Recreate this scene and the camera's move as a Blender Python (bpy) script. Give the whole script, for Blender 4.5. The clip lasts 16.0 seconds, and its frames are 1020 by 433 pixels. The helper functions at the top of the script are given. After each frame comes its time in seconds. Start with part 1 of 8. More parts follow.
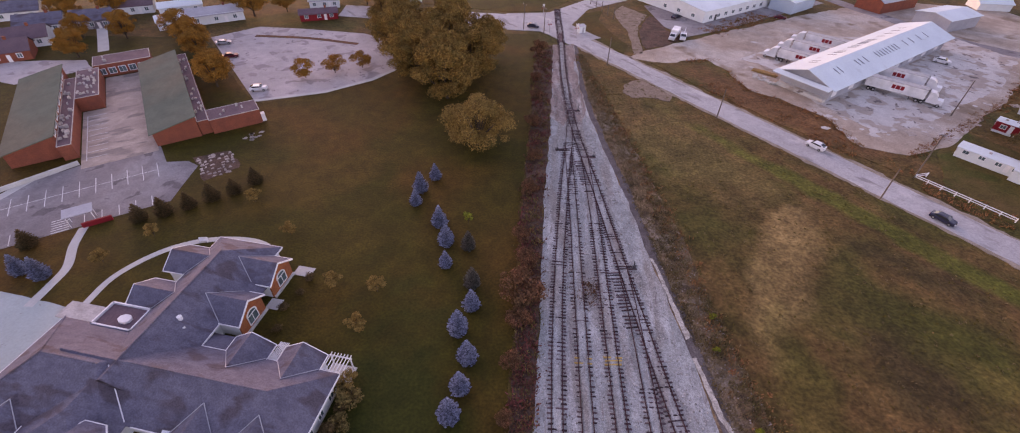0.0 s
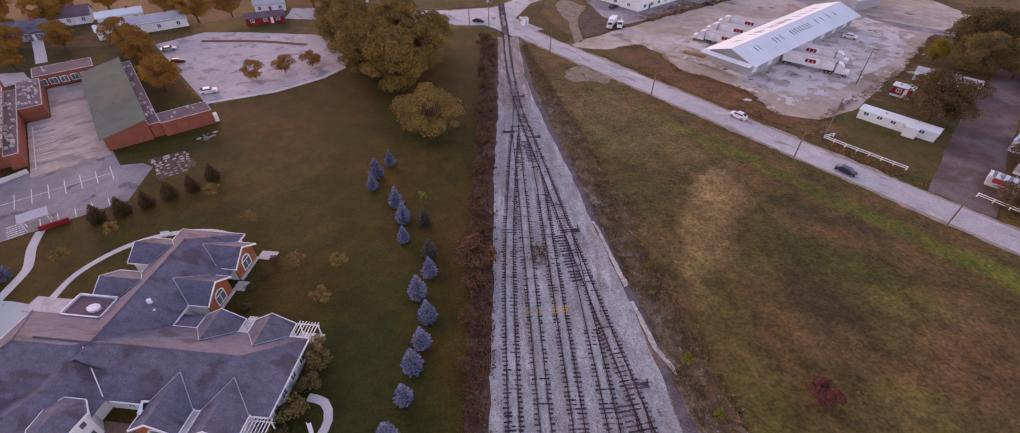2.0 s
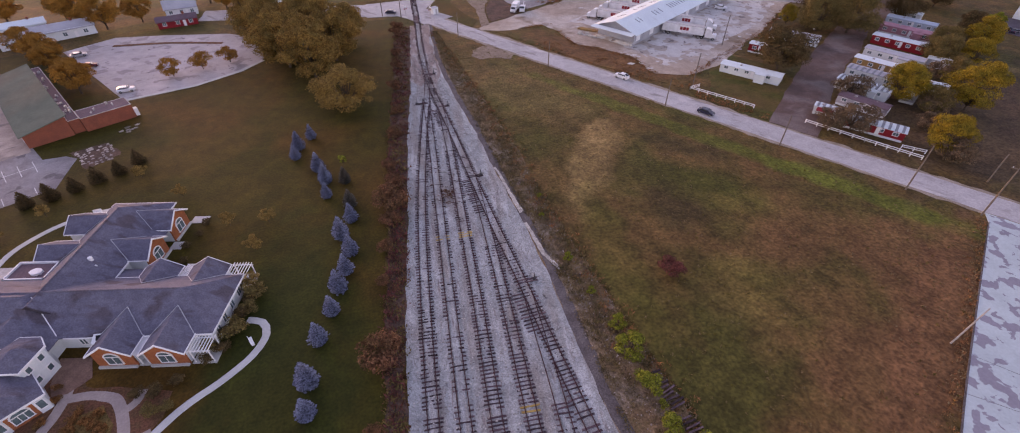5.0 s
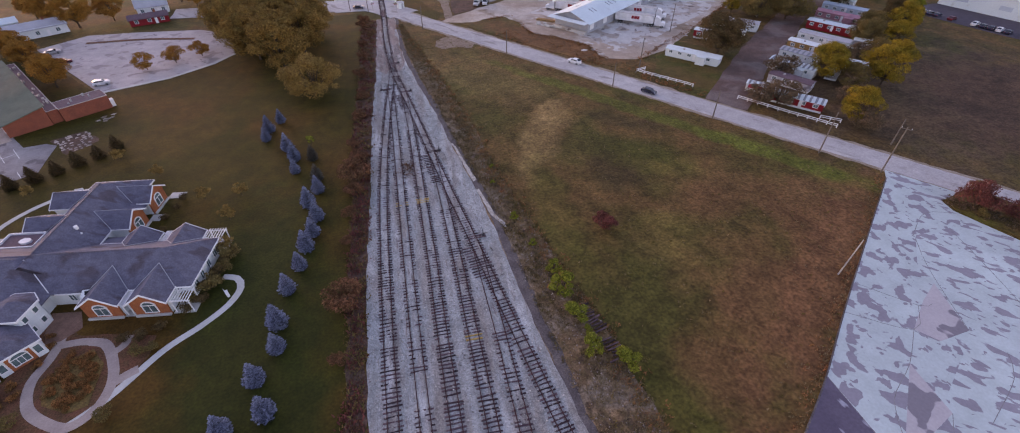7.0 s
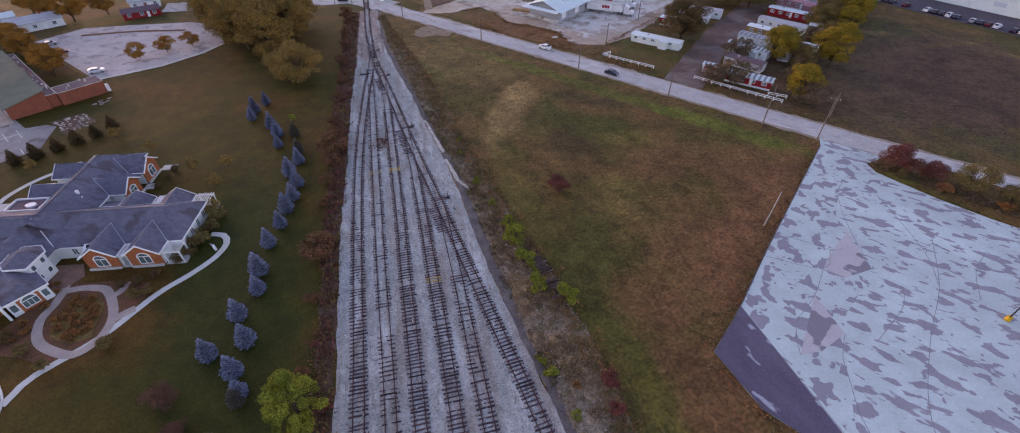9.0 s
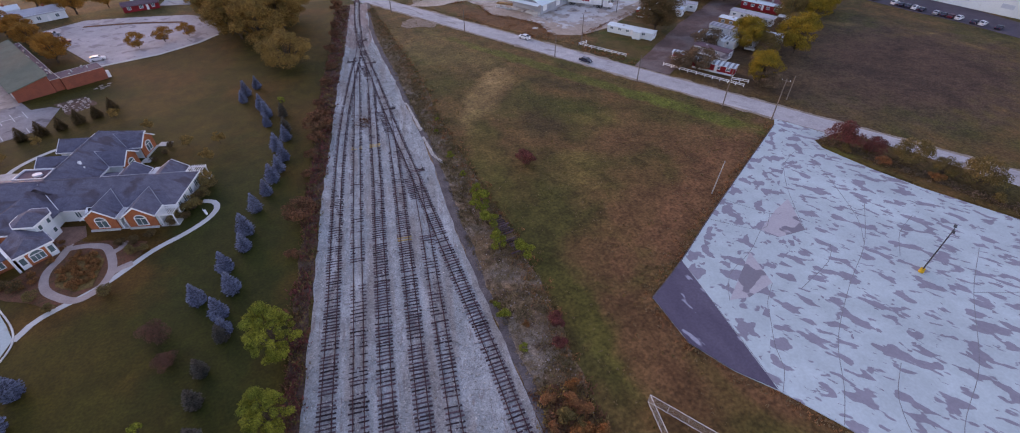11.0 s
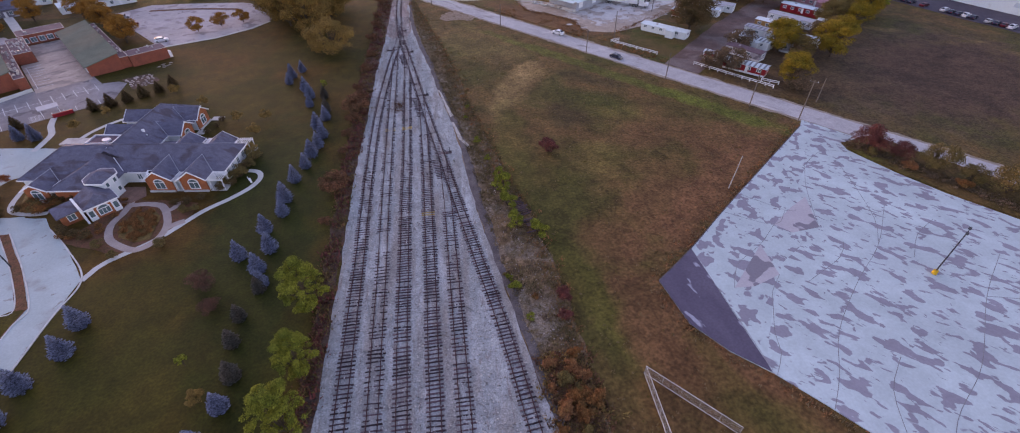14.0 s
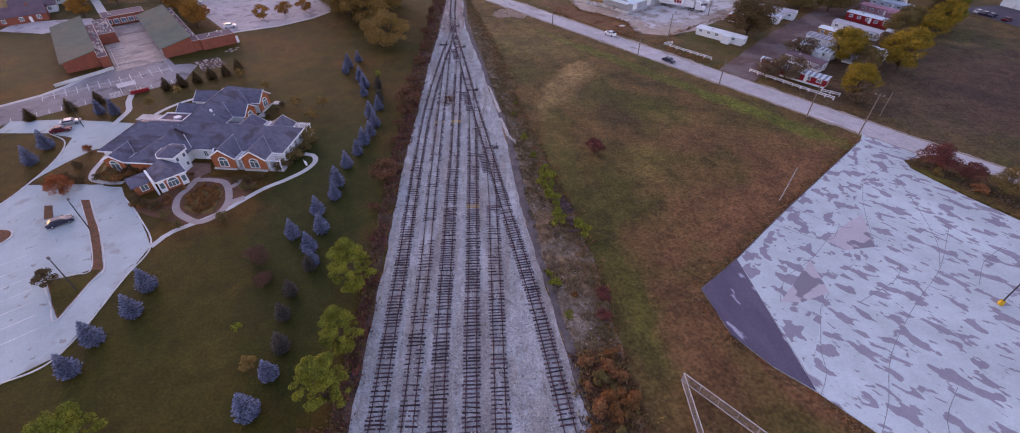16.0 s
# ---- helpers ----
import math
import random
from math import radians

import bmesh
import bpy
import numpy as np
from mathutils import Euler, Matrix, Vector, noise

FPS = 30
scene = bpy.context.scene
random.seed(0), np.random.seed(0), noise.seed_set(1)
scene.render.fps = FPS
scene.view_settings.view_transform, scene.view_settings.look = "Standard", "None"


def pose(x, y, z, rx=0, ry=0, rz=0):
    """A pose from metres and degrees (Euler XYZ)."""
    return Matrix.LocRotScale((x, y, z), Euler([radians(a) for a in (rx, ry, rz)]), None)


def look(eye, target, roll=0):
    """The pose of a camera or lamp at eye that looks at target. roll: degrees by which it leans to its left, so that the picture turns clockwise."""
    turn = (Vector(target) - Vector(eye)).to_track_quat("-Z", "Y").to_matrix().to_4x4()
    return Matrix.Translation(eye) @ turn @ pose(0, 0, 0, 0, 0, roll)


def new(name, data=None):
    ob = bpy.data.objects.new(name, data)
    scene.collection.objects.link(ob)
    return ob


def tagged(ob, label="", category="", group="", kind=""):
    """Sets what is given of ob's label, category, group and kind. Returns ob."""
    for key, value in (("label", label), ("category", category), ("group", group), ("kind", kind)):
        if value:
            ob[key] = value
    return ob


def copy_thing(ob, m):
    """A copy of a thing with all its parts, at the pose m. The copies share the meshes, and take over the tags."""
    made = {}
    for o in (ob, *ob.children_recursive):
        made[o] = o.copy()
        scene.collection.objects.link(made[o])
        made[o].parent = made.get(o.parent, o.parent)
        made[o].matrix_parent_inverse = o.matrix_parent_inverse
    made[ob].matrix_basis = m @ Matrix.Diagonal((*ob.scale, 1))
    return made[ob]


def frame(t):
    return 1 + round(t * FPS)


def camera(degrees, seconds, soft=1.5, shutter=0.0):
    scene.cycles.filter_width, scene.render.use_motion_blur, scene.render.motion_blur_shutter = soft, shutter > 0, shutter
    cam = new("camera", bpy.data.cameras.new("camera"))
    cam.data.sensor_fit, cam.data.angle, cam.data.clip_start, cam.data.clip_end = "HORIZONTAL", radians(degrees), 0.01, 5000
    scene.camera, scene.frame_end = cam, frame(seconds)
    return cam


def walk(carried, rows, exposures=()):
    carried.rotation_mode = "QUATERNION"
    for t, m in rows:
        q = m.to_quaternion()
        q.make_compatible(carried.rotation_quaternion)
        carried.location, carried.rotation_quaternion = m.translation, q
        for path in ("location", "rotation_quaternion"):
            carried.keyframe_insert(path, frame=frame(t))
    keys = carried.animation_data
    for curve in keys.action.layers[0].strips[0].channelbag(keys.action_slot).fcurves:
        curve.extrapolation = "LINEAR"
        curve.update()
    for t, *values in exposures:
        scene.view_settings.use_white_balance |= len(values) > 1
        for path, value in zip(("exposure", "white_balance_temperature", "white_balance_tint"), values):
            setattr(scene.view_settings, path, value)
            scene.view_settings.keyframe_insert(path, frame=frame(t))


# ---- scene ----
cam = camera(94.0, 16.0, soft=1.0)
ROWS = [
    (0.0, -0.767, -1.609, 59.517, -2.256, -40.352, 1.7),
    (0.5, -0.29, -3.176, 59.683, -3.574, -40.341, 1.597),
    (1.0, 0.332, -5.159, 59.849, -5.045, -40.229, 1.403),
    (1.5, 1.009, -7.59, 60.007, -6.353, -40.228, 1.3),
    (2.0, 1.553, -10.362, 59.993, -7.534, -40.141, 1.111),
    (2.5, 2.225, -13.422, 59.89, -9.019, -40.085, 0.975),
    (3.0, 2.985, -16.627, 59.788, -10.772, -40.018, 0.851),
    (3.5, 3.857, -19.935, 59.709, -11.982, -39.931, 0.676),
    (4.0, 4.785, -23.283, 59.711, -13.132, -39.824, 0.5),
    (6.5, 8.998, -39.934, 60.704, -17.353, -39.841, 0.171),
    (7.0, 9.684, -43.324, 60.898, -17.668, -39.838, 0.1),
    (7.5, 10.511, -46.751, 60.962, -18.029, -39.859, 0.056),
    (8.0, 11.339, -50.162, 60.994, -18.183, -39.899, -0.014),
    (8.5, 12.174, -53.613, 60.995, -18.182, -39.909, -0.137),
    (9.0, 12.994, -57.04, 61.123, -18.116, -39.929, -0.3),
    (11.5, 16.74, -71.173, 60.808, -18.026, -39.785, -0.366),
    (12.0, 17.09, -72.562, 60.616, -17.735, -39.762, -0.35),
    (12.5, 17.321, -73.646, 60.527, -17.081, -39.709, -0.4),
    (13.0, 17.316, -74.555, 60.701, -16.401, -39.721, -0.333),
    (13.5, 17.16, -75.176, 60.97, -14.961, -39.773, -0.267),
    (14.0, 16.923, -75.7, 61.2, -13.225, -39.835, -0.24),
    (14.5, 16.59, -76.081, 61.374, -11.917, -39.866, -0.2),
    (15.0, 16.139, -76.258, 61.408, -10.467, -39.93, -0.1),
    (15.5, 15.664, -76.419, 61.425, -8.859, -39.944, -0.026),
    (16.0, 15.085, -76.436, 61.435, -7.765, -39.988, 0.1),
]
walk(cam, [(t, pose(x, y, z, 90 + pitch, 0, yaw) @ pose(0, 0, 0, 0, 0, roll)) for t, x, y, z, yaw, pitch, roll in ROWS],
     [(0.0, 1.95, 9200, 62), (4.0, 1.95, 9200, 60), (7.0, 1.83, 8400, 50), (9.0, 1.8, 8000, 46), (12.5, 1.82, 7800, 47), (16.0, 1.9, 8000, 58)])
# ---- light: low dusk sun behind the north-west, soft sky ----
SUN_AZ, SUN_EL = radians(-28), radians(9)
world = bpy.data.worlds.new("sky")
scene.world = world
world.use_nodes = True
wn = world.node_tree
sky = wn.nodes.new("ShaderNodeTexSky")
sky.sky_type = "NISHITA"
sky.sun_disc = False
sky.sun_elevation, sky.sun_rotation = SUN_EL, SUN_AZ
sky.air_density, sky.dust_density, sky.ozone_density = 1.0, 0.7, 2.0
wn.nodes["Background"].inputs["Strength"].default_value = 0.15
wn.links.new(sky.outputs["Color"], wn.nodes["Background"].inputs["Color"])
sun_data = bpy.data.lights.new("sun", "SUN")
sun_data.energy, sun_data.angle, sun_data.color = 0.10, radians(22), (1.0, 0.92, 0.85)
sun_ob = new("sun", sun_data)
sun_ob.matrix_world = look((0, 0, 0), (-math.sin(SUN_AZ) * math.cos(SUN_EL), -math.cos(SUN_AZ) * math.cos(SUN_EL), -math.sin(SUN_EL)))


# ---- materials ----
def mat(name, base, alt=None, scale=0.5, fine=6.0, fine_amt=0.25, rough=0.85, metal=0.0, bump=0.0, stain=None, stain_scale=0.12,
        stain_lo=0.5, stain_hi=0.6, stretch=(1, 1, 1), turn=0.0, rand=0.0, island=0.0, spec=0.15, third=None, third_scale=0.05, zones=(), mid=None, stain2=None):
    """Two base colours mixed by broad noise, fine grain over it, an optional third colour and stains with an edge."""
    m = bpy.data.materials.new(name)
    m.use_nodes = True
    nt, N = m.node_tree, m.node_tree.nodes
    L = nt.links.new
    bsdf = N["Principled BSDF"]
    bsdf.inputs["Roughness"].default_value, bsdf.inputs["Metallic"].default_value = rough, metal
    bsdf.inputs["Specular IOR Level"].default_value = spec
    tc = N.new("ShaderNodeTexCoord")
    mp = N.new("ShaderNodeMapping")
    mp.vector_type = "TEXTURE"
    mp.inputs["Scale"].default_value = tuple(1 / k for k in stretch)
    mp.inputs["Rotation"].default_value = (0, 0, turn)
    L(tc.outputs["Object"], mp.inputs["Vector"])

    def noise_tex(sc, detail=3.0, distort=0.0, raw=False):
        n = N.new("ShaderNodeTexNoise")
        n.inputs["Scale"].default_value, n.inputs["Detail"].default_value, n.inputs["Distortion"].default_value = sc, detail, distort
        L(tc.outputs["Object"] if raw else mp.outputs["Vector"], n.inputs["Vector"])
        return n.outputs["Fac"]

    def between(fac, lo, hi):
        r = N.new("ShaderNodeMapRange")
        r.inputs["From Min"].default_value, r.inputs["From Max"].default_value = lo, hi
        L(fac, r.inputs["Value"])
        return r.outputs["Result"]

    def mix(fac, a, b, blend="MIX"):
        x = N.new("ShaderNodeMix")
        x.data_type, x.blend_type = "RGBA", blend
        for sock, v in ((x.inputs["Factor"], fac), (x.inputs["A"], a), (x.inputs["B"], b)):
            if isinstance(v, (int, float)):
                sock.default_value = v
            elif isinstance(v, tuple):
                sock.default_value = (*v, 1)
            else:
                L(v, sock)
        return [o for o in x.outputs if o.type == "RGBA"][0]

    col = mix(between(noise_tex(scale), 0.35, 0.65), base, alt or tuple(c * 0.75 for c in base))
    if third:
        col = mix(between(noise_tex(third_scale, 4.0, 0.4), 0.48, 0.62), col, third)
    for cx, cy, rx, ry, rot, zc, zs in zones:
        wob = N.new("ShaderNodeTexNoise")
        wob.inputs["Scale"].default_value, wob.inputs["Detail"].default_value = 0.16, 4.0
        L(tc.outputs["Object"], wob.inputs["Vector"])
        zm = N.new("ShaderNodeMapping")
        zm.vector_type = "TEXTURE"
        zm.inputs["Location"].default_value = (cx, cy, 0)
        zm.inputs["Rotation"].default_value = (0, 0, rot)
        zm.inputs["Scale"].default_value = (rx, ry, 100)
        L(tc.outputs["Object"], zm.inputs["Vector"])
        ln = N.new("ShaderNodeVectorMath")
        ln.operation = "LENGTH"
        L(zm.outputs["Vector"], ln.inputs[0])
        ad = N.new("ShaderNodeMath")
        ad.operation = "MULTIPLY_ADD"
        L(wob.outputs["Fac"], ad.inputs[0])
        ad.inputs[1].default_value = 1.3
        L(ln.outputs["Value"], ad.inputs[2])
        zr = N.new("ShaderNodeMapRange")
        for key, v in (("From Min", 1.75), ("From Max", 1.25), ("To Min", 0.0), ("To Max", zs)):
            zr.inputs[key].default_value = v
        L(ad.outputs[0], zr.inputs["Value"])
        col = mix(zr.outputs["Result"], col, zc)
    if stain:
        col = mix(between(noise_tex(stain_scale, 2.5, 0.3), stain_lo, stain_hi), col, stain)
    if stain2:
        sc2, lo2, hi2, c2 = stain2
        col = mix(between(noise_tex(sc2, 3.0, 0.5), lo2, hi2), col, c2)
    if mid:
        for sc3, amt3 in mid:
            r3 = N.new("ShaderNodeMapRange")
            for key, v in (("From Min", 0.3), ("From Max", 0.7), ("To Min", 1 - amt3), ("To Max", 1 + amt3)):
                r3.inputs[key].default_value = v
            L(noise_tex(sc3, 5.0, 0.6, True), r3.inputs["Value"])
            c3 = N.new("ShaderNodeCombineXYZ")
            for i in range(3):
                L(r3.outputs["Result"], c3.inputs[i])
            col = mix(1.0, col, c3.outputs[0], "MULTIPLY")
    grain = noise_tex(fine, 4.0, raw=True)
    lo, hi = 1 - fine_amt, 1 + fine_amt
    r = N.new("ShaderNodeMapRange")
    r.inputs["From Min"].default_value, r.inputs["From Max"].default_value = 0.3, 0.7
    r.inputs["To Min"].default_value, r.inputs["To Max"].default_value = lo, hi
    L(grain, r.inputs["Value"])
    fac = r.outputs["Result"]
    if rand or island:
        src = N.new("ShaderNodeObjectInfo").outputs["Random"] if rand else N.new("ShaderNodeNewGeometry").outputs["Random Per Island"]
        amt = rand or island
        r2 = N.new("ShaderNodeMapRange")
        r2.inputs["To Min"].default_value, r2.inputs["To Max"].default_value = 1 - amt, 1 + amt
        L(src, r2.inputs["Value"])
        mu = N.new("ShaderNodeMath")
        mu.operation = "MULTIPLY"
        L(fac, mu.inputs[0])
        L(r2.outputs["Result"], mu.inputs[1])
        fac = mu.outputs[0]
    comb = N.new("ShaderNodeCombineXYZ")
    for i in range(3):
        L(fac, comb.inputs[i])
    col = mix(1.0, col, comb.outputs[0], "MULTIPLY")
    L(col, bsdf.inputs["Base Color"])
    if bump:
        b = N.new("ShaderNodeBump")
        b.inputs["Strength"].default_value, b.inputs["Distance"].default_value = 0.6, bump
        L(grain, b.inputs["Height"])
        L(b.outputs["Normal"], bsdf.inputs["Normal"])
    return m


M = {}
TAN, GREEN, RUST, DULL = (0.27, 0.165, 0.065), (0.084, 0.082, 0.014), (0.155, 0.068, 0.03), (0.062, 0.04, 0.016)
M["grass"] = mat("meadow", (0.142, 0.074, 0.026), (0.084, 0.056, 0.016), 0.13, 1.8, 0.36, bump=0.3, third=(0.066, 0.056, 0.013), third_scale=0.035, mid=((0.09, 0.22), (0.25, 0.24), (0.8, 0.28)),
                 zones=[(48.5, 54, 5.5, 19, -0.5, TAN, 0.65), (56, 64, 6, 10, -0.4, TAN, 0.5), (58.4, 70, 3.0, 3.4, 0.2, TAN, 0.7), (44, 95, 14, 30, 0.5, TAN, 0.3), (74, 116, 9, 34, 0.58, RUST, 0.8), (76, 62, 4.5, 50, 0.58, RUST, 0.35), (78, 60, 3.2, 60, 0.58, (0.09, 0.105, 0.015), 0.75),
                        (101.8, 24.5, 3.6, 34, 0.58, (0.088, 0.1, 0.015), 0.85), (42.4, -26, 3.2, 19, 0.12, (0.098, 0.084, 0.016), 0.5), (50, -36, 6, 20, -0.1, RUST, 0.6), (82.5, -4.2, 40, 6.5, 0.594, RUST, 0.9), (68, -7, 14, 9, 0.5, RUST, 0.6), (90, 13, 13, 8, 0.7, RUST, 0.65), (76, 20, 15, 7, 0.3, RUST, 0.4), (51, -17, 7, 7, 0, RUST, 0.5),
                        (60, 35, 7, 9, -0.5, DULL, 0.8), (73, 54, 12, 4, -0.7, DULL, 0.6), (41, 23, 4.5, 26, -0.15, GREEN, 0.4), (70, 37, 12, 8, -0.6, GREEN, 0.45), (58, 12, 10, 8, 0, (0.11, 0.09, 0.02), 0.5), (48, -40, 5, 16, -0.1, RUST, 0.4), (32, 62, 3, 16, 0, TAN, 0.5),
                        (60, -43, 17, 3.6, -1.15, RUST, 0.85), (170, 40, 60, 46, 0, (0.085, 0.05, 0.028), 0.85), (197, 70, 7, 3, -0.6, TAN, 0.25), (219, 44, 3, 16, 0.1, TAN, 0.3), (185, 30, 40, 30, 0.4, (0.075, 0.038, 0.024), 0.8)])
M["lawn"] = mat("mown_lawn", (0.044, 0.037, 0.004), (0.060, 0.042, 0.006), 0.06, 2.5, 0.3, bump=0.15, third=(0.092, 0.044, 0.008), third_scale=0.025, mid=((0.22, 0.22), (0.7, 0.15)),
                zones=[(-14, 5, 13, 48, 0.05, (0.026, 0.034, 0.005), 0.85), (-30, -30, 16, 14, 0, (0.046, 0.045, 0.006), 0.5), (-45, 78, 26, 10, 0.5, (0.10, 0.052, 0.01), 0.5)])
M["verge"] = mat("green_verge", (0.082, 0.064, 0.015), (0.11, 0.066, 0.022), 0.15, 2.5, 0.3, bump=0.1, mid=((0.3, 0.2), (0.9, 0.15)), third=(0.06, 0.062, 0.012), third_scale=0.1)
M["scrub_soil"] = mat("scrub_soil", (0.255, 0.158, 0.085), (0.175, 0.105, 0.06), 0.25, 3.5, 0.45, bump=0.1, third=(0.25, 0.19, 0.14), third_scale=0.12, mid=((0.6, 0.25), (1.6, 0.2)), stain=(0.11, 0.07, 0.045), stain_scale=0.45, stain_lo=0.54, stain_hi=0.66)
M["ballast"] = mat("ballast_gravel", (0.335, 0.35, 0.345), (0.26, 0.28, 0.275), 0.28, 7.0, 0.34, bump=0.06, third=(0.255, 0.235, 0.215), third_scale=0.16,
                   stretch=(1.8, 0.28, 1), turn=-0.08, stain=(0.45, 0.465, 0.46), stain_scale=0.18, stain_lo=0.57, stain_hi=0.75, mid=((0.45, 0.18), (2.6, 0.2)), stain2=(0.9, 0.6, 0.72, (0.22, 0.19, 0.18)))
M["brush_soil"] = mat("brown_brush_soil", (0.125, 0.068, 0.05), (0.078, 0.05, 0.037), 0.3, 3.0, 0.4, bump=0.1, mid=((0.5, 0.3),))
M["cinder"] = mat("dark_cinder_soil", (0.09, 0.075, 0.075), (0.14, 0.12, 0.115), 0.5, 4.0, 0.35, bump=0.08)
M["road"] = mat("worn_asphalt_road", (0.43, 0.42, 0.42), (0.36, 0.35, 0.35), 0.12, 3.0, 0.12, bump=0.02, stretch=(1, 0.3, 1), turn=0.58,
                stain=(0.27, 0.255, 0.25), stain_scale=0.35, stain_lo=0.58, stain_hi=0.66, stain2=(0.22, 0.6, 0.68, (0.50, 0.485, 0.465)), mid=((0.4, 0.1), (1.6, 0.1)))
M["bare_gravel"] = mat("bare_reddish_gravel", (0.27, 0.20, 0.155), (0.20, 0.145, 0.105), 0.4, 3.0, 0.3, bump=0.04, stain=(0.12, 0.085, 0.04), stain_scale=0.5, stain_lo=0.56, stain_hi=0.66, mid=((0.8, 0.2),))
M["soil_ballast"] = mat("earthy_ballast", (0.30, 0.235, 0.215), (0.22, 0.165, 0.145), 0.35, 5.0, 0.35, bump=0.06, stretch=(1.8, 0.3, 1), stain=(0.37, 0.34, 0.32), stain_scale=0.3, stain_lo=0.55, stain_hi=0.68, mid=((0.5, 0.18), (2.0, 0.2)))
M["lip"] = mat("pale_sandy_gravel", (0.47, 0.44, 0.395), (0.36, 0.33, 0.29), 0.5, 5.0, 0.4, bump=0.06, mid=((1.2, 0.25),))
M["shoulder"] = mat("gravel_shoulder", (0.33, 0.27, 0.22), (0.24, 0.19, 0.14), 0.4, 4.0, 0.3, bump=0.05)
M["dirt_lot"] = mat("packed_gravel_yard", (0.41, 0.325, 0.26), (0.33, 0.255, 0.20), 0.08, 3.0, 0.2, bump=0.04, third=(0.45, 0.39, 0.34), third_scale=0.05, stain=(0.24, 0.175, 0.125), stain_scale=0.09, stain_lo=0.6, stain_hi=0.7, mid=((0.3, 0.15), (1.1, 0.1)))
M["park_dirt"] = mat("grey_brown_packed_dirt", (0.15, 0.092, 0.078), (0.11, 0.07, 0.06), 0.12, 3.0, 0.25, bump=0.05, mid=((0.5, 0.15),), third=(0.17, 0.13, 0.12), third_scale=0.09)
M["dock_concrete"] = mat("yard_concrete", (0.54, 0.52, 0.49), (0.47, 0.44, 0.41), 0.1, 3.0, 0.12, bump=0.02, stain=(0.38, 0.315, 0.27), stain_scale=0.19, stain_lo=0.50, stain_hi=0.56, stain2=(0.4, 0.62, 0.67, (0.17, 0.14, 0.13)), mid=((0.5, 0.1),))
M["pad"] = mat("stained_concrete_slab", (0.43, 0.53, 0.54), (0.385, 0.47, 0.485), 0.07, 2.5, 0.06, rough=0.75, bump=0.008, stretch=(0.55, 1.05, 1), turn=-0.9,
               stain=(0.245, 0.24, 0.28), stain_scale=0.5, stain_lo=0.55, stain_hi=0.575, stain2=(0.75, 0.645, 0.66, (0.24, 0.235, 0.27)), mid=((0.3, 0.07), (0.08, 0.08)))
M["pad_blot"] = mat("blotched_concrete_slab", (0.415, 0.51, 0.52), (0.375, 0.46, 0.475), 0.07, 2.5, 0.06, rough=0.75, bump=0.008,
                    stain=(0.235, 0.23, 0.27), stain_scale=0.36, stain_lo=0.545, stain_hi=0.565, stain2=(0.6, 0.66, 0.672, (0.24, 0.235, 0.27)), mid=((0.3, 0.07),))
M["pad_patch"] = mat("patched_concrete", (0.42, 0.405, 0.425), (0.38, 0.365, 0.39), 0.2, 2.5, 0.06, stain=(0.20, 0.19, 0.22), stain_scale=0.16, stain_lo=0.56, stain_hi=0.575)
M["pad_dark"] = mat("dark_damp_asphalt", (0.085, 0.07, 0.105), (0.115, 0.10, 0.14), 0.2, 2.5, 0.12, rough=0.6, stain=(0.30, 0.31, 0.37), stain_scale=0.42, stain_lo=0.62, stain_hi=0.66,
                   stretch=(1.2, 0.5, 1), turn=0.1)
M["tar"] = mat("grey_joint_tar", (0.24, 0.24, 0.25), fine_amt=0.2)
M["walk"] = mat("pale_concrete_path", (0.55, 0.54, 0.51), (0.48, 0.47, 0.44), 0.3, 4.0, 0.08, bump=0.01)
M["drive"] = mat("pale_concrete_drive", (0.41, 0.485, 0.475), (0.36, 0.43, 0.42), 0.12, 3.0, 0.07, stain=(0.33, 0.345, 0.33), stain_scale=0.22, stain_lo=0.6, stain_hi=0.72, stain2=(0.6, 0.66, 0.7, (0.29, 0.29, 0.27)), mid=((0.2, 0.06),), bump=0.01)
M["garden_path"] = mat("pinkish_garden_paving", (0.42, 0.33, 0.29), (0.36, 0.28, 0.25), 0.5, 4.0, 0.12)
M["terrace"] = mat("red_brown_paving", (0.27, 0.15, 0.11), (0.21, 0.115, 0.085), 0.6, 5.0, 0.2, mid=((1.0, 0.12),))
M["stone"] = mat("broken_stone", (0.34, 0.28, 0.25), (0.28, 0.22, 0.19), 1.0, 5.0, 0.2, island=0.35)
M["grit"] = mat("loose_ballast_stone", (0.40, 0.38, 0.36), (0.3, 0.28, 0.26), 1.0, 5.0, 0.2, island=0.5)
M["kerb"] = mat("concrete_kerb", (0.62, 0.61, 0.58), fine_amt=0.08)
M["asphalt"] = mat("grey_parking_asphalt", (0.25, 0.225, 0.225), (0.20, 0.18, 0.185), 0.1, 3.0, 0.14, mid=((0.5, 0.12),), stain=(0.14, 0.125, 0.13), stain_scale=0.25, stain_lo=0.6, stain_hi=0.64, third=(0.30, 0.29, 0.29), third_scale=0.06, bump=0.02)
M["store_asphalt"] = mat("dark_store_asphalt", (0.095, 0.08, 0.095), (0.075, 0.065, 0.08), 0.1, 3.0, 0.14, mid=((0.5, 0.12),), bump=0.02)
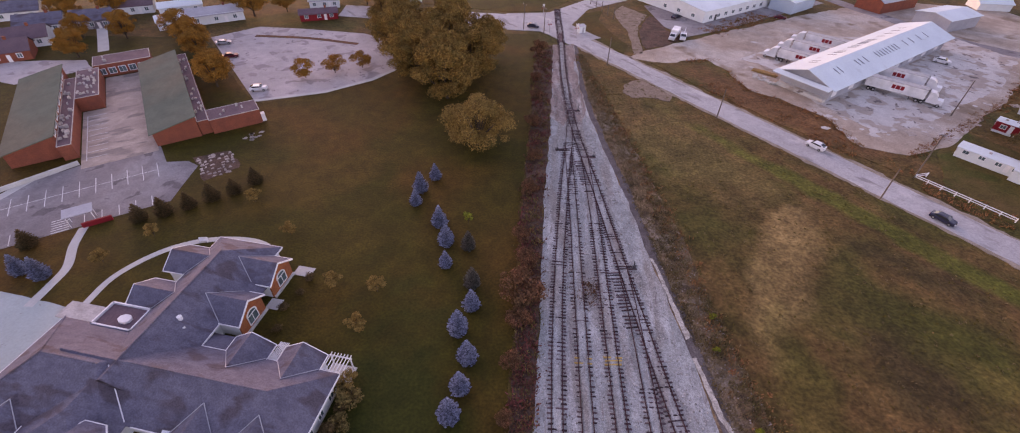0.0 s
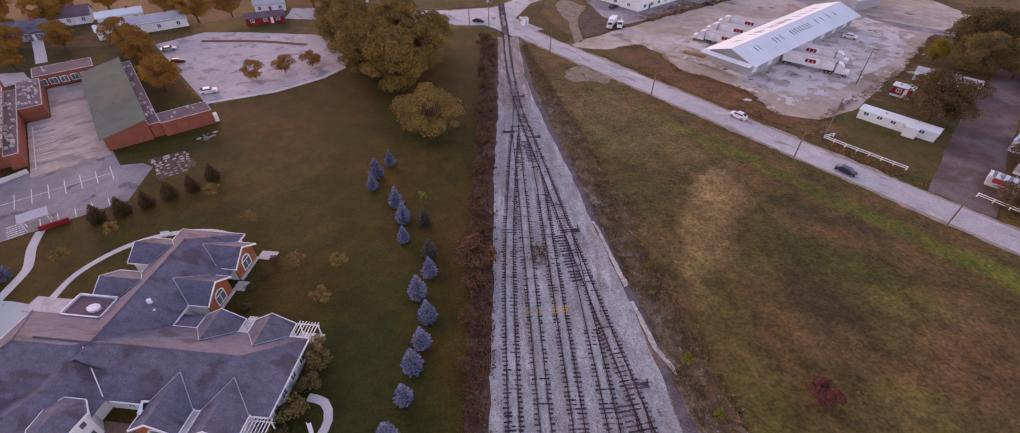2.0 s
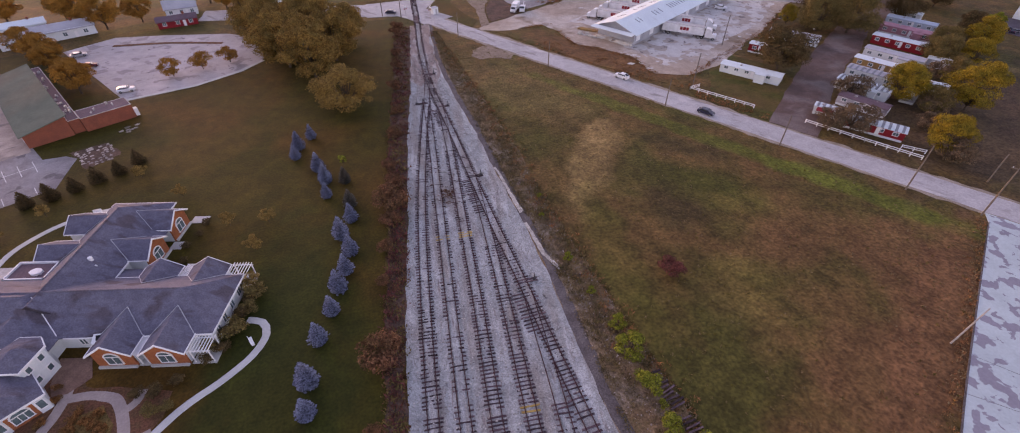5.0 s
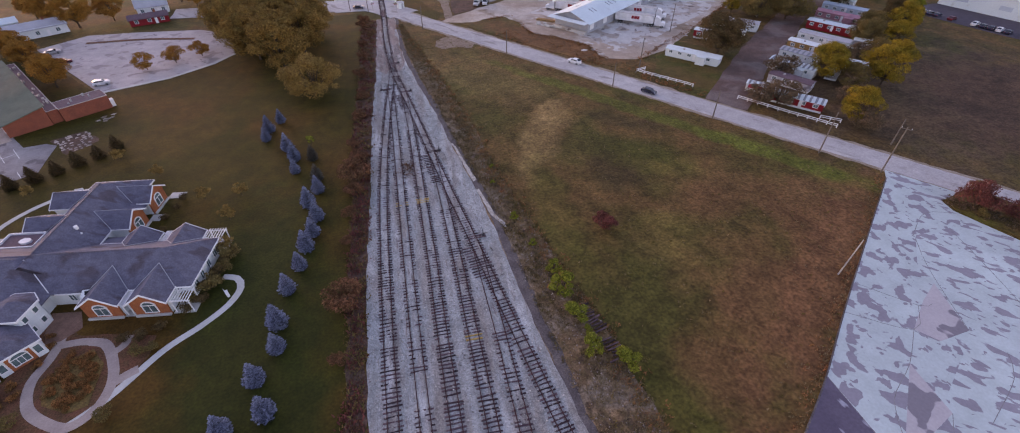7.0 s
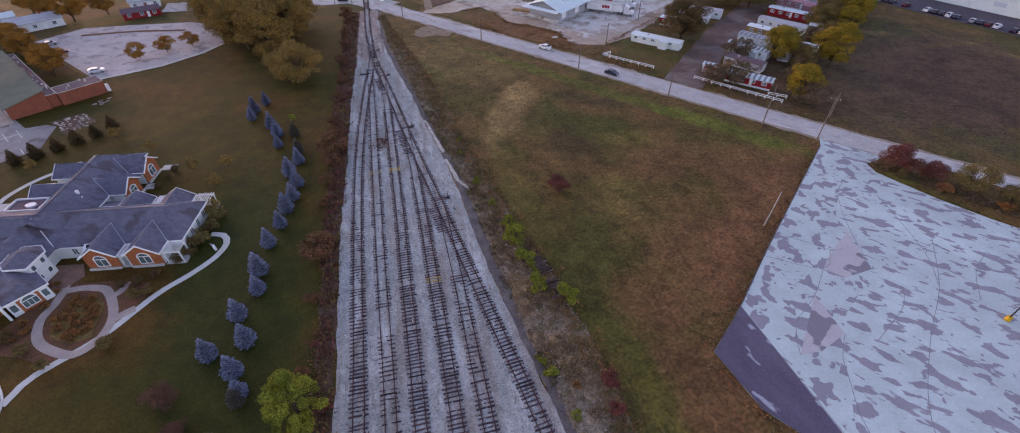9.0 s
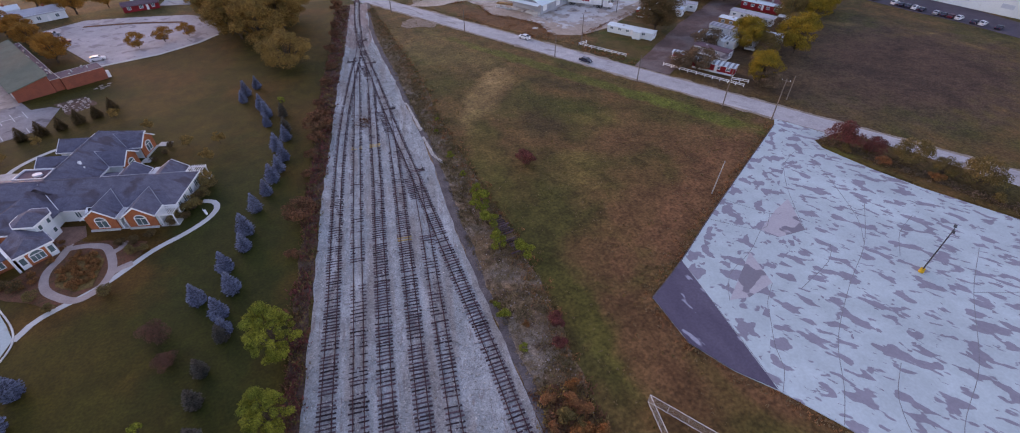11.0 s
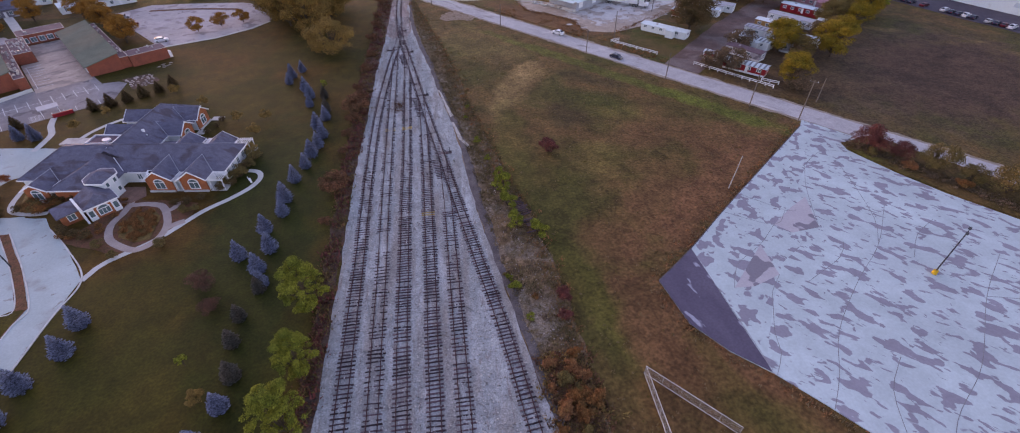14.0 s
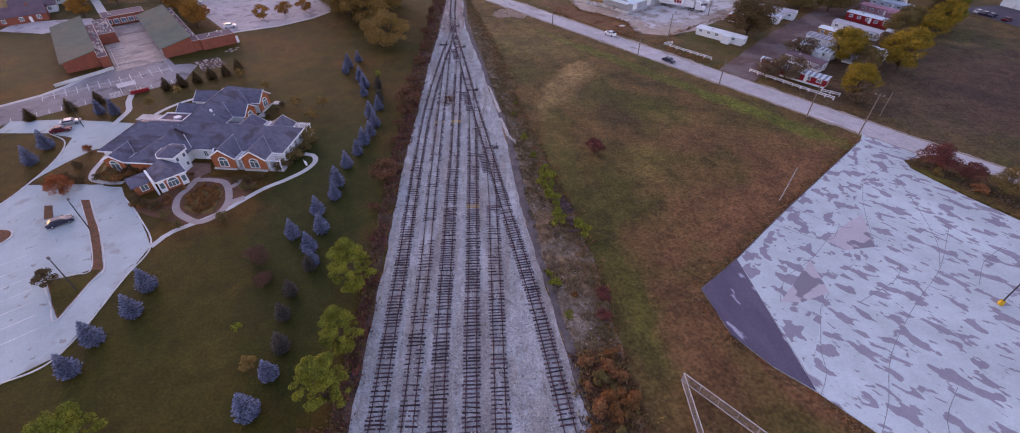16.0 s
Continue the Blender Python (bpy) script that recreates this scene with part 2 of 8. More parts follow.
M["court"] = mat("pale_court_paving", (0.44, 0.36, 0.31), (0.36, 0.29, 0.25), 0.12, 3.0, 0.12, stain=(0.26, 0.22, 0.2), stain_scale=0.22, stain_lo=0.55, stain_hi=0.6, mid=((0.5, 0.14),), stretch=(0.5, 1.4, 1), turn=0.56)
M["lot_north"] = mat("bleached_parking_paving", (0.47, 0.42, 0.41), (0.40, 0.36, 0.35), 0.08, 3.0, 0.1, stain=(0.30, 0.26, 0.26), stain_scale=0.2, stain_lo=0.57, stain_hi=0.61, stain2=(0.5, 0.66, 0.69, (0.22, 0.19, 0.2)), mid=((0.4, 0.1),))
M["line"] = mat("worn_white_paint", (0.72, 0.72, 0.7), fine_amt=0.12)
M["tie"] = mat("creosoted_timber", (0.060, 0.036, 0.045), (0.12, 0.078, 0.08), 1.5, 9.0, 0.4, bump=0.02, rand=0.6)
M["tie_pale"] = mat("pale_new_timber", (0.52, 0.34, 0.11), (0.42, 0.26, 0.09), 1.5, 9.0, 0.3, rand=0.2)
M["rail"] = mat("rusted_rail_steel", (0.062, 0.026, 0.030), (0.085, 0.040, 0.042), 0.6, 6.0, 0.2, rough=0.8)
M["shingle"] = mat("grey_asphalt_shingles", (0.135, 0.132, 0.172), (0.11, 0.108, 0.146), 0.9, 5.0, 0.2, bump=0.02, stain=(0.092, 0.076, 0.092), stain_scale=0.3, stain_lo=0.53, stain_hi=0.63, mid=((0.8, 0.12),),
                   stretch=(0.7, 1.6, 1))
M["white"] = mat("white_siding", (0.70, 0.74, 0.74), (0.64, 0.68, 0.68), 0.5, 6.0, 0.05, rough=0.6)
M["trim"] = mat("white_trim_paint", (0.80, 0.80, 0.80), (0.74, 0.74, 0.75), 0.8, 6.0, 0.04, rough=0.5)
M["brick"] = mat("orange_red_brick", (0.42, 0.13, 0.055), (0.34, 0.10, 0.045), 1.2, 9.0, 0.22, bump=0.01)
M["brick_dark"] = mat("dark_red_brick", (0.30, 0.085, 0.05), (0.24, 0.07, 0.045), 0.6, 7.0, 0.2, bump=0.01)
M["glass"] = mat("window_glass", (0.10, 0.16, 0.17), (0.07, 0.11, 0.12), 0.6, 2.0, 0.15, rough=0.12, spec=0.6)
M["flat_roof"] = mat("maroon_felt_roof", (0.16, 0.105, 0.12), (0.13, 0.085, 0.10), 0.3, 4.0, 0.18, bump=0.01)
M["green_roof"] = mat("grey_green_sheet_roof", (0.125, 0.15, 0.12), (0.10, 0.13, 0.105), 0.06, 2.0, 0.08, rough=0.95, spec=0.05, third=(0.15, 0.145, 0.11), third_scale=0.03, mid=((0.35, 0.1),))
M["metal_white"] = mat("white_sheet_metal", (0.60, 0.70, 0.72), (0.55, 0.645, 0.67), 0.15, 2.0, 0.05, rough=0.6, spec=0.2, stain=(0.45, 0.50, 0.50), stain_scale=0.3, stain_lo=0.66, stain_hi=0.8)
M["metal_blue"] = mat("pale_blue_sheet_metal", (0.42, 0.52, 0.60), (0.37, 0.47, 0.55), 0.2, 3.0, 0.06, rough=0.5)
M["metal_grey"] = mat("grey_sheet_metal", (0.40, 0.41, 0.44), (0.34, 0.35, 0.38), 0.3, 3.0, 0.08, rough=0.5)
M["unit"] = mat("galvanised_unit", (0.45, 0.43, 0.42), (0.34, 0.33, 0.32), 1.0, 5.0, 0.15, rough=0.5, metal=0.3)
M["roof_edge"] = mat("dull_white_metal_edge", (0.5, 0.47, 0.45), (0.38, 0.35, 0.33), 0.8, 4.0, 0.15)
M["skylight"] = mat("grey_roof_sheet", (0.24, 0.27, 0.30), fine_amt=0.08, rough=0.8)
M["red"] = mat("red_paint", (0.34, 0.022, 0.028), (0.27, 0.02, 0.025), 0.8, 5.0, 0.08, rough=0.5)
M["pink"] = mat("pink_siding", (0.50, 0.24, 0.28), fine_amt=0.08)
M["black"] = mat("black_rubber", (0.02, 0.02, 0.022), fine_amt=0.1)
M["dark_car"] = mat("dark_blue_car_paint", (0.025, 0.025, 0.05), fine_amt=0.03, rough=0.25, spec=0.6)
M["white_car"] = mat("white_car_paint", (0.75, 0.75, 0.76), fine_amt=0.02, rough=0.3, spec=0.6)
M["silver_car"] = mat("silver_car_paint", (0.45, 0.46, 0.48), fine_amt=0.02, rough=0.3, metal=0.3)
M["maroon_car"] = mat("maroon_car_paint", (0.14, 0.02, 0.03), fine_amt=0.02, rough=0.3)
M["car_glass"] = mat("car_glass", (0.03, 0.035, 0.04), fine_amt=0.05, rough=0.08, spec=0.7)
M["wood_pole"] = mat("weathered_pole_timber", (0.20, 0.16, 0.13), (0.14, 0.11, 0.09), 1.0, 8.0, 0.2)
M["steel_dark"] = mat("dark_steel", (0.06, 0.06, 0.065), fine_amt=0.15, rough=0.5)
M["yellow"] = mat("yellow_paint", (0.62, 0.36, 0.03), fine_amt=0.15)
M["bark"] = mat("bark", (0.10, 0.07, 0.05), (0.07, 0.05, 0.04), 1.5, 6.0, 0.3)
M["mulch"] = mat("red_brown_mulch_bed", (0.18, 0.07, 0.04), (0.12, 0.062, 0.03), 0.6, 4.0, 0.4, bump=0.08)
M["bed_soil"] = mat("orange_brown_planting", (0.22, 0.12, 0.04), (0.15, 0.10, 0.035), 0.8, 5.0, 0.4, bump=0.1, mid=((1.2, 0.25),))
M["timber"] = mat("stacked_timber", (0.40, 0.22, 0.08), (0.30, 0.18, 0.09), 0.8, 5.0, 0.2)


def leaf(name, base, alt, amt=0.45):
    return mat(name, base, alt, 0.35, 3.0, 0.15, rough=0.85, island=amt, spec=0.1)


M["spruce"] = leaf("blue_spruce_needles", (0.20, 0.235, 0.31), (0.13, 0.155, 0.23), 0.65)
M["spruce_dark"] = leaf("dark_spruce_needles", (0.11, 0.092, 0.07), (0.075, 0.08, 0.066), 0.55)
M["leaf_big"] = leaf("olive_bronze_leaves", (0.27, 0.145, 0.04), (0.17, 0.11, 0.032), 0.5)
M["leaf_olive"] = leaf("pale_olive_leaves", (0.29, 0.165, 0.05), (0.21, 0.135, 0.042), 0.45)
M["leaf_gold"] = leaf("golden_leaves", (0.33, 0.20, 0.022), (0.17, 0.135, 0.02), 0.5)
M["leaf_lime"] = leaf("yellow_green_leaves", (0.225, 0.22, 0.028), (0.12, 0.145, 0.022), 0.6)
M["leaf_dark"] = leaf("dark_brown_green_leaves", (0.13, 0.078, 0.034), (0.085, 0.062, 0.026), 0.45)
M["leaf_red"] = leaf("russet_leaves", (0.18, 0.075, 0.04), (0.11, 0.06, 0.03), 0.5)
M["leaf_orange"] = leaf("orange_leaves", (0.36, 0.15, 0.028), (0.25, 0.12, 0.028), 0.35)
M["leaf_rust"] = leaf("rust_brown_leaves", (0.33, 0.125, 0.055), (0.23, 0.125, 0.05), 0.4)
M["leaf_maroon"] = leaf("maroon_leaves", (0.19, 0.055, 0.045), (0.12, 0.045, 0.035), 0.4)
M["leaf_pink"] = leaf("pinkish_bare_twigs", (0.17, 0.075, 0.05), (0.11, 0.055, 0.04), 0.4)
M["leaf_maple"] = leaf("red_maple_leaves", (0.36, 0.10, 0.035), (0.24, 0.075, 0.03), 0.4)
M["leaf_bed"] = leaf("orange_brown_perennials", (0.28, 0.105, 0.036), (0.18, 0.095, 0.034), 0.5)
M["leaf_moss"] = leaf("dull_olive_leaves", (0.19, 0.125, 0.045), (0.13, 0.10, 0.035), 0.4)
M["leaf_brush"] = leaf("brown_brushwood", (0.19, 0.12, 0.075), (0.12, 0.085, 0.05), 0.5)
M["grass_tuft"] = leaf("olive_grass_tuft", (0.11, 0.085, 0.02), (0.09, 0.07, 0.016), 0.3)
M["weed"] = leaf("dry_weed", (0.23, 0.155, 0.085), (0.17, 0.12, 0.06), 0.3)


# ---- building helpers ----
class Shape:
    """Collects vertices and faces for one mesh."""

    def __init__(self):
        self.v, self.f = [], []

    def add(self, verts, faces):
        k = len(self.v)
        self.v += [tuple(p) for p in verts]
        self.f += [tuple(i + k for i in q) for q in faces]
        return self

    def box(self, c, s, rz=0.0):
        ca, sa = math.cos(rz), math.sin(rz)
        pts = []
        for dz in (-0.5, 0.5):
            for dx, dy in ((-0.5, -0.5), (0.5, -0.5), (0.5, 0.5), (-0.5, 0.5)):
                x, y = dx * s[0], dy * s[1]
                pts.append((c[0] + ca * x - sa * y, c[1] + sa * x + ca * y, c[2] + dz * s[2]))
        return self.add(pts, [(3, 2, 1, 0), (4, 5, 6, 7), (0, 1, 5, 4), (1, 2, 6, 5), (2, 3, 7, 6), (3, 0, 4, 7)])

    def prism(self, poly, z0, z1):
        n = len(poly)
        top = z1 if callable(z1) else (lambda x, y: z1)
        pts = [(x, y, z0) for x, y in poly] + [(x, y, top(x, y)) for x, y in poly]
        faces = [tuple(range(n - 1, -1, -1)), tuple(range(n, 2 * n))]
        return self.add(pts, faces + [(i, (i + 1) % n, n + (i + 1) % n, n + i) for i in range(n)])

    def rod(self, a, b, r0, r1=None, n=6):
        r1 = r0 if r1 is None else r1
        a, b = Vector(a), Vector(b)
        q = (b - a).to_track_quat("Z", "Y")
        pts = []
        for p, r in ((a, r0), (b, r1)):
            pts += [p + q @ Vector((r * math.cos(2 * math.pi * i / n), r * math.sin(2 * math.pi * i / n), 0)) for i in range(n)]
        return self.add(pts, [tuple(range(n - 1, -1, -1)), tuple(range(n, 2 * n))] + [(i, (i + 1) % n, n + (i + 1) % n, n + i) for i in range(n)])

    def slab(self, corners, t=0.12):
        """A sloping plate from its upper corners, t thick downwards."""
        n = len(corners)
        pts = list(corners) + [(x, y, z - t) for x, y, z in corners]
        return self.add(pts, [tuple(range(n)), tuple(range(2 * n - 1, n - 1, -1))] + [(i, n + i, n + (i + 1) % n, (i + 1) % n) for i in range(n)])

    def mesh(self, name):
        me = bpy.data.meshes.new(name)
        me.from_pydata(self.v, [], self.f)
        bm = bmesh.new()
        bm.from_mesh(me)
        bmesh.ops.recalc_face_normals(bm, faces=bm.faces)
        bm.to_mesh(me)
        bm.free()
        return me


def part(name, shape, material, parent=None, label="", smooth=False):
    """One mesh object, under a thing or a part."""
    me = shape.mesh(name) if isinstance(shape, Shape) else shape
    if not me.materials:
        me.materials.append(material)
    if smooth:
        me.polygons.foreach_set("use_smooth", [True] * len(me.polygons))
    ob = new(name, me)
    ob.parent = parent
    return tagged(ob, label)


def thing(name, label, category, group="", at=(0, 0, 0), rz=0.0):
    ob = new(name)
    ob.empty_display_size = 0.3
    ob.matrix_basis = Matrix.Translation(at) @ Matrix.Rotation(rz, 4, "Z")
    return tagged(ob, label, category, group)


def place(x, y, z=0.0, rz=0.0, s=1.0):
    return Matrix.LocRotScale((x, y, z), Euler((0, 0, rz)), (s, s, s))


def set_copy(src, x, y, rz=0.0, s=1.0, z=0.0, label="", sz=None):
    ob = copy_thing(src, place(x, y, z, rz))
    ob.scale = (s, s, sz or s)
    return tagged(ob, label)


def wobble(poly, step=2.0, amt=0.5, seed=0):
    """A closed outline with wavering edges."""
    out = []
    for i, (a, b) in enumerate(zip(poly, poly[1:] + poly[:1])):
        n = max(1, int(math.dist(a, b) / step))
        for k in range(n):
            x, y = a[0] + (b[0] - a[0]) * k / n, a[1] + (b[1] - a[1]) * k / n
            v = noise.noise_vector((x * 0.3, y * 0.3, seed + 3.7)) + 0.6 * noise.noise_vector((x * 0.9, y * 0.9, seed + 8.1))
            out.append((x + amt * v.x, y + amt * v.y))
    return out


def smooth_line(pts, step=1.0):
    """Points along a Catmull-Rom line through pts."""
    P = [Vector(p).to_2d() for p in pts]
    P = [2 * P[0] - P[1]] + P + [2 * P[-1] - P[-2]]
    out = []
    for i in range(1, len(P) - 2):
        n = max(2, int((P[i + 1] - P[i]).length / step))
        for k in range(n):
            t = k / n
            a, b, c, d = P[i - 1], P[i], P[i + 1], P[i + 2]
            out.append(0.5 * ((2 * b) + (c - a) * t + (2 * a - 5 * b + 4 * c - d) * t * t + (3 * b - a - 3 * c + d) * t ** 3))
    return out + [P[-2]]


def ribbon(pts, width, z0, z1, step=1.0):
    """A strip along a line, with thickness."""
    L = smooth_line(pts, step)
    s = Shape()
    left, right = [], []
    for i, p in enumerate(L):
        d = (L[min(i + 1, len(L) - 1)] - L[max(i - 1, 0)]).normalized()
        n = Vector((-d.y, d.x)) * width / 2
        left.append(p + n)
        right.append(p - n)
    n = len(L)
    V = [(p.x, p.y, z1) for p in left] + [(p.x, p.y, z1) for p in right] + [(p.x, p.y, z0) for p in left] + [(p.x, p.y, z0) for p in right]
    F = []
    for i in range(n - 1):
        F += [(i, n + i, n + i + 1, i + 1), (i, i + 1, 2 * n + i + 1, 2 * n + i), (n + i, 3 * n + i, 3 * n + i + 1, n + i + 1)]
    F += [(0, 2 * n, 3 * n, n), (n - 1, 2 * n - 1, 4 * n - 1, 3 * n - 1)]
    return s.add(V, F)


def ground_piece(name, poly, material, z, label, category="ground", parent=None, base=-0.3):
    return tagged(part(name, Shape().prism(poly, base, z), material, parent), label, category, kind="structure")


def leaves(clumps, count, size, seed, flat=1.0):
    """Small leaf clumps (bent quads) spread in the outer part of ellipsoid clumps (x, y, z, rx, ry, rz)."""
    r = random.Random(seed)
    V, F = [], []
    vol = [c[3] * c[4] * c[5] for c in clumps]
    tot = sum(v ** 0.75 for v in vol)
    for c, v in zip(clumps, vol):
        for _ in range(int(count * v ** 0.75 / tot)):
            d = Vector((r.gauss(0, 1), r.gauss(0, 1), r.gauss(0, 1))).normalized()
            if d.z < -0.35 and r.random() < 0.6:
                d.z = -d.z
            rad = 0.62 + 0.42 * r.random() ** 0.8 + (0.3 * r.random() if r.random() < 0.12 else 0)
            p = Vector((c[0] + d.x * c[3] * rad, c[1] + d.y * c[4] * rad, c[2] + d.z * c[5] * rad))
            nrm = (d + 0.9 * Vector((r.uniform(-1, 1), r.uniform(-1, 1), r.uniform(-0.4, 1)))).normalized()
            q = nrm.to_track_quat("Z", "Y") @ Euler((0, 0, r.uniform(0, 6.28))).to_quaternion()
            s = size * r.uniform(0.6, 1.3)
            k = len(V)
            for x, y, z in ((-0.5, -0.2, 0), (0.1, -0.5, 0.14), (0.55, 0.05, 0), (0.05, 0.5, 0.14), (-0.4, 0.3, -0.1)):
                V.append(tuple(p + q @ Vector((x * s, y * s, z * s * flat))))
            F.append((k, k + 1, k + 2))
            F.append((k, k + 2, k + 3, k + 4))
    me = bpy.data.meshes.new("crown")
    me.from_pydata(V, [], F)
    return me


def clump_set(seed, n, rx, ry, z0, z1, size):
    """Ellipsoids of mixed size that make up an uneven, lobed crown."""
    r = random.Random(seed)
    out = []
    for i in range(n):
        a, h = i * 2.4 + r.uniform(-0.5, 0.5), r.random()
        w = math.sin(math.pi * (0.16 + 0.74 * h)) * (0.3 + 0.75 * r.random() ** 0.7)
        k = size * r.uniform(0.4, 1.0)
        out.append((rx * w * math.cos(a) * r.uniform(0.85, 1.2), ry * w * math.sin(a) * r.uniform(0.85, 1.2), z0 + (z1 - z0) * h, k * r.uniform(0.9, 1.3), k * r.uniform(0.9, 1.3), k * r.uniform(0.6, 0.95)))
    return out


def tree(name, material, label, height, rx, trunk_h, seed, clumps=14, count=1500, size=0.7, trunk_r=0.3, csize=None, category="tree", group=""):
    t = thing(name, label, category, group)
    cl = clump_set(seed, int(clumps * 1.5), rx * 0.8, rx * 0.8, trunk_h + 0.1 * height, height * 0.9, (csize or rx * 0.42) * 0.9)
    s = Shape()
    s.rod((0, 0, -0.3), (0.1, 0.05, trunk_h), trunk_r, trunk_r * 0.7, 8)
    s.rod((0.1, 0.05, trunk_h), (0, 0.1, height * 0.75), trunk_r * 0.7, trunk_r * 0.15, 7)
    for c in cl[:: 2]:
        s.rod((0.05, 0.05, trunk_h * 0.9), (c[0] * 0.85, c[1] * 0.85, c[2]), trunk_r * 0.4, trunk_r * 0.08, 5)
    part("trunk", s, M["bark"], t)
    part("crown", leaves(cl, count, size, seed), material, t)
    return t


def shrub(name, material, label, h, r, seed, count=260, size=0.35, category="shrub", group="", twigs=True):
    t = thing(name, label, category, group)
    cl = clump_set(seed, 12, r * 0.75, r * 0.75, h * 0.22, h * 0.85, r * 0.42)
    s = Shape()
    for c in cl:
        s.rod((0, 0, -0.1), (c[0], c[1], c[2]), 0.05, 0.02, 4)
    if twigs:
        part("branchwork", s, M["bark"], t)
    part("crown", leaves(cl, count, size, seed), material, t)
    return t


def spruce(name, material, label, h, r, seed, whorls=15, group="spruce row", bare=0.25):
    """Cone of drooping boughs, whorl by whorl, each bough with needle sprays."""
    t = thing(name, label, "spruce tree", group)
    part("trunk", Shape().rod((0, 0, -0.2), (0, 0, h * 0.96), 0.13, 0.02, 6), M["bark"], t)
    rr = random.Random(seed)
    V, F = [], []
    for w in range(whorls):
        f = w / (whorls - 1)
        z = bare + (h - bare) * (f ** 0.95)
        rad = r * (1 - f) ** 0.85 * min(1.0, 0.6 + 2.0 * f) * 1.18 * (0.88 + 0.2 * rr.random()) + 0.06
        nb = max(5, int(13 * (1 - f) + 5))
        for b in range(nb):
            a = 2 * math.pi * (b + rr.random() * 0.7) / nb + w
            ln = rad * rr.uniform(0.78, 1.12)
            for k in range(4):
                g = (k + 0.75) / 4
                px, py = ln * g * math.cos(a), ln * g * math.sin(a)
                pz = z - 0.18 * ln * g + 0.10 * rr.uniform(-1, 1) + 0.12 * g * g
                s = (0.16 + 0.34 * (1 - g * 0.45)) * (0.5 + 0.5 * (1 - f)) * r / 1.6
                for side in (-1, 1):
                    a2 = a + side * 0.9
                    k0 = len(V)
                    V += [(px, py, pz), (px + s * math.cos(a2), py + s * math.sin(a2), pz - 0.08 * s + rr.uniform(-0.06, 0.06)),
                          (px + 1.25 * s * math.cos(a), py + 1.25 * s * math.sin(a), pz + 0.22 * s), (px + 0.2 * s * math.cos(a), py + 0.2 * s * math.sin(a), pz + 0.34 * s)]
                    F += [(k0, k0 + 1, k0 + 2), (k0, k0 + 2, k0 + 3)]
    # top shoot
    k0 = len(V)
    V += [(0.08, 0, h * 0.95), (-0.05, 0.07, h * 0.95), (-0.05, -0.07, h * 0.95), (0, 0, h * 1.03)]
    F += [(k0, k0 + 1, k0 + 3), (k0 + 1, k0 + 2, k0 + 3), (k0 + 2, k0, k0 + 3)]
    me = bpy.data.meshes.new("crown")
    me.from_pydata(V, [], F)
    part("crown", me, material, t)
    return t


# ---- ground, roads and paved areas ----
def fade_grid():
    """The ground sheet: gently uneven, reaching the horizon."""
    xs = [-3000, -900, -400, -230, -170] + list(range(-150, 261, 6)) + [290, 340, 420, 900, 3000]
    ys = [-3000, -800, -300, -150, -110] + list(range(-90, 221, 6)) + [240, 280, 340, 500, 1000, 3000]
    V = [(x, y, -0.06 + (0.05 * noise.noise((x * 0.05, y * 0.05, 1.3)) if -170 < x < 290 and -110 < y < 240 else 0)) for y in ys for x in xs]
    n = len(xs)
    F = [(j * n + i, j * n + i + 1, (j + 1) * n + i + 1, (j + 1) * n + i) for j in range(len(ys) - 1) for i in range(n - 1)]
    me = bpy.data.meshes.new("ground")
    me.from_pydata(V, [], F)
    return me


tagged(part("ground", fade_grid(), M["grass"]), "rough brown and olive meadow ground", "ground", kind="structure")

ground_piece("lawn", wobble([(-2, -90), (-3, -44), (-1, -10), (1, 30), (4, 70), (8, 110), (12, 150), (14, 168), (-20, 168), (-34, 150), (-31, 136), (-47, 121), (-62, 114),
                             (-66, 116), (-98, 160), (-150, 160), (-150, -90)], 4, 0.5), M["lawn"], 0.0, "mown olive green lawn", "lawn")
ND, NN = Vector((-0.546, 0.838)), Vector((0.838, 0.546))


def road_pt(o, s):
    p = NN * o + ND * s
    return (p.x, p.y)


def road_strip(name, o0, o1, s0, s1, z, material, label, amt=0.0, step=2.0, seed=0):
    poly = [road_pt(o0, s0), road_pt(o1, s0), road_pt(o1, s1), road_pt(o0, s1)]
    return ground_piece(name, wobble(poly, step, amt, seed) if amt else poly, material, z, label, "road")


ground_piece("verge_corner", wobble([(24.5, 121), (34.5, 121.5), (38, 133), (26, 150.5), (23, 150)], 2, 0.5), M["grass"], 0.0, "short rough grass beside the crossing", "lawn")
ground_piece("gravel_patch", wobble([(36.5, 127.5), (41.7, 131.1), (45.5, 126.5), (49.1, 121.4), (46.6, 117.2), (42.0, 119.5), (37.2, 119.5), (35.5, 123)], 0.8, 0.9, 33), M["bare_gravel"], 0.012, "bare reddish gravel patch beside the road", "ground")
ground_piece("lawn_mobile", wobble([road_pt(121, -12), road_pt(121, 12), (104, 92), (118, 104), (128, 88), (122, 76)], 2, 0.5, 5), M["verge"], 0.01, "mown grass plot beside the caravan", "lawn")
road_strip("shoulder_south", 106.9, 108.4, -170, 128, 0.02, M["shoulder"], "gravel shoulder of the road", 0.7, 1.2, 6)
road_strip("shoulder_north", 115.2, 116.8, -170, 128, 0.02, M["shoulder"], "gravel shoulder of the road", 0.8, 1.2, 7)
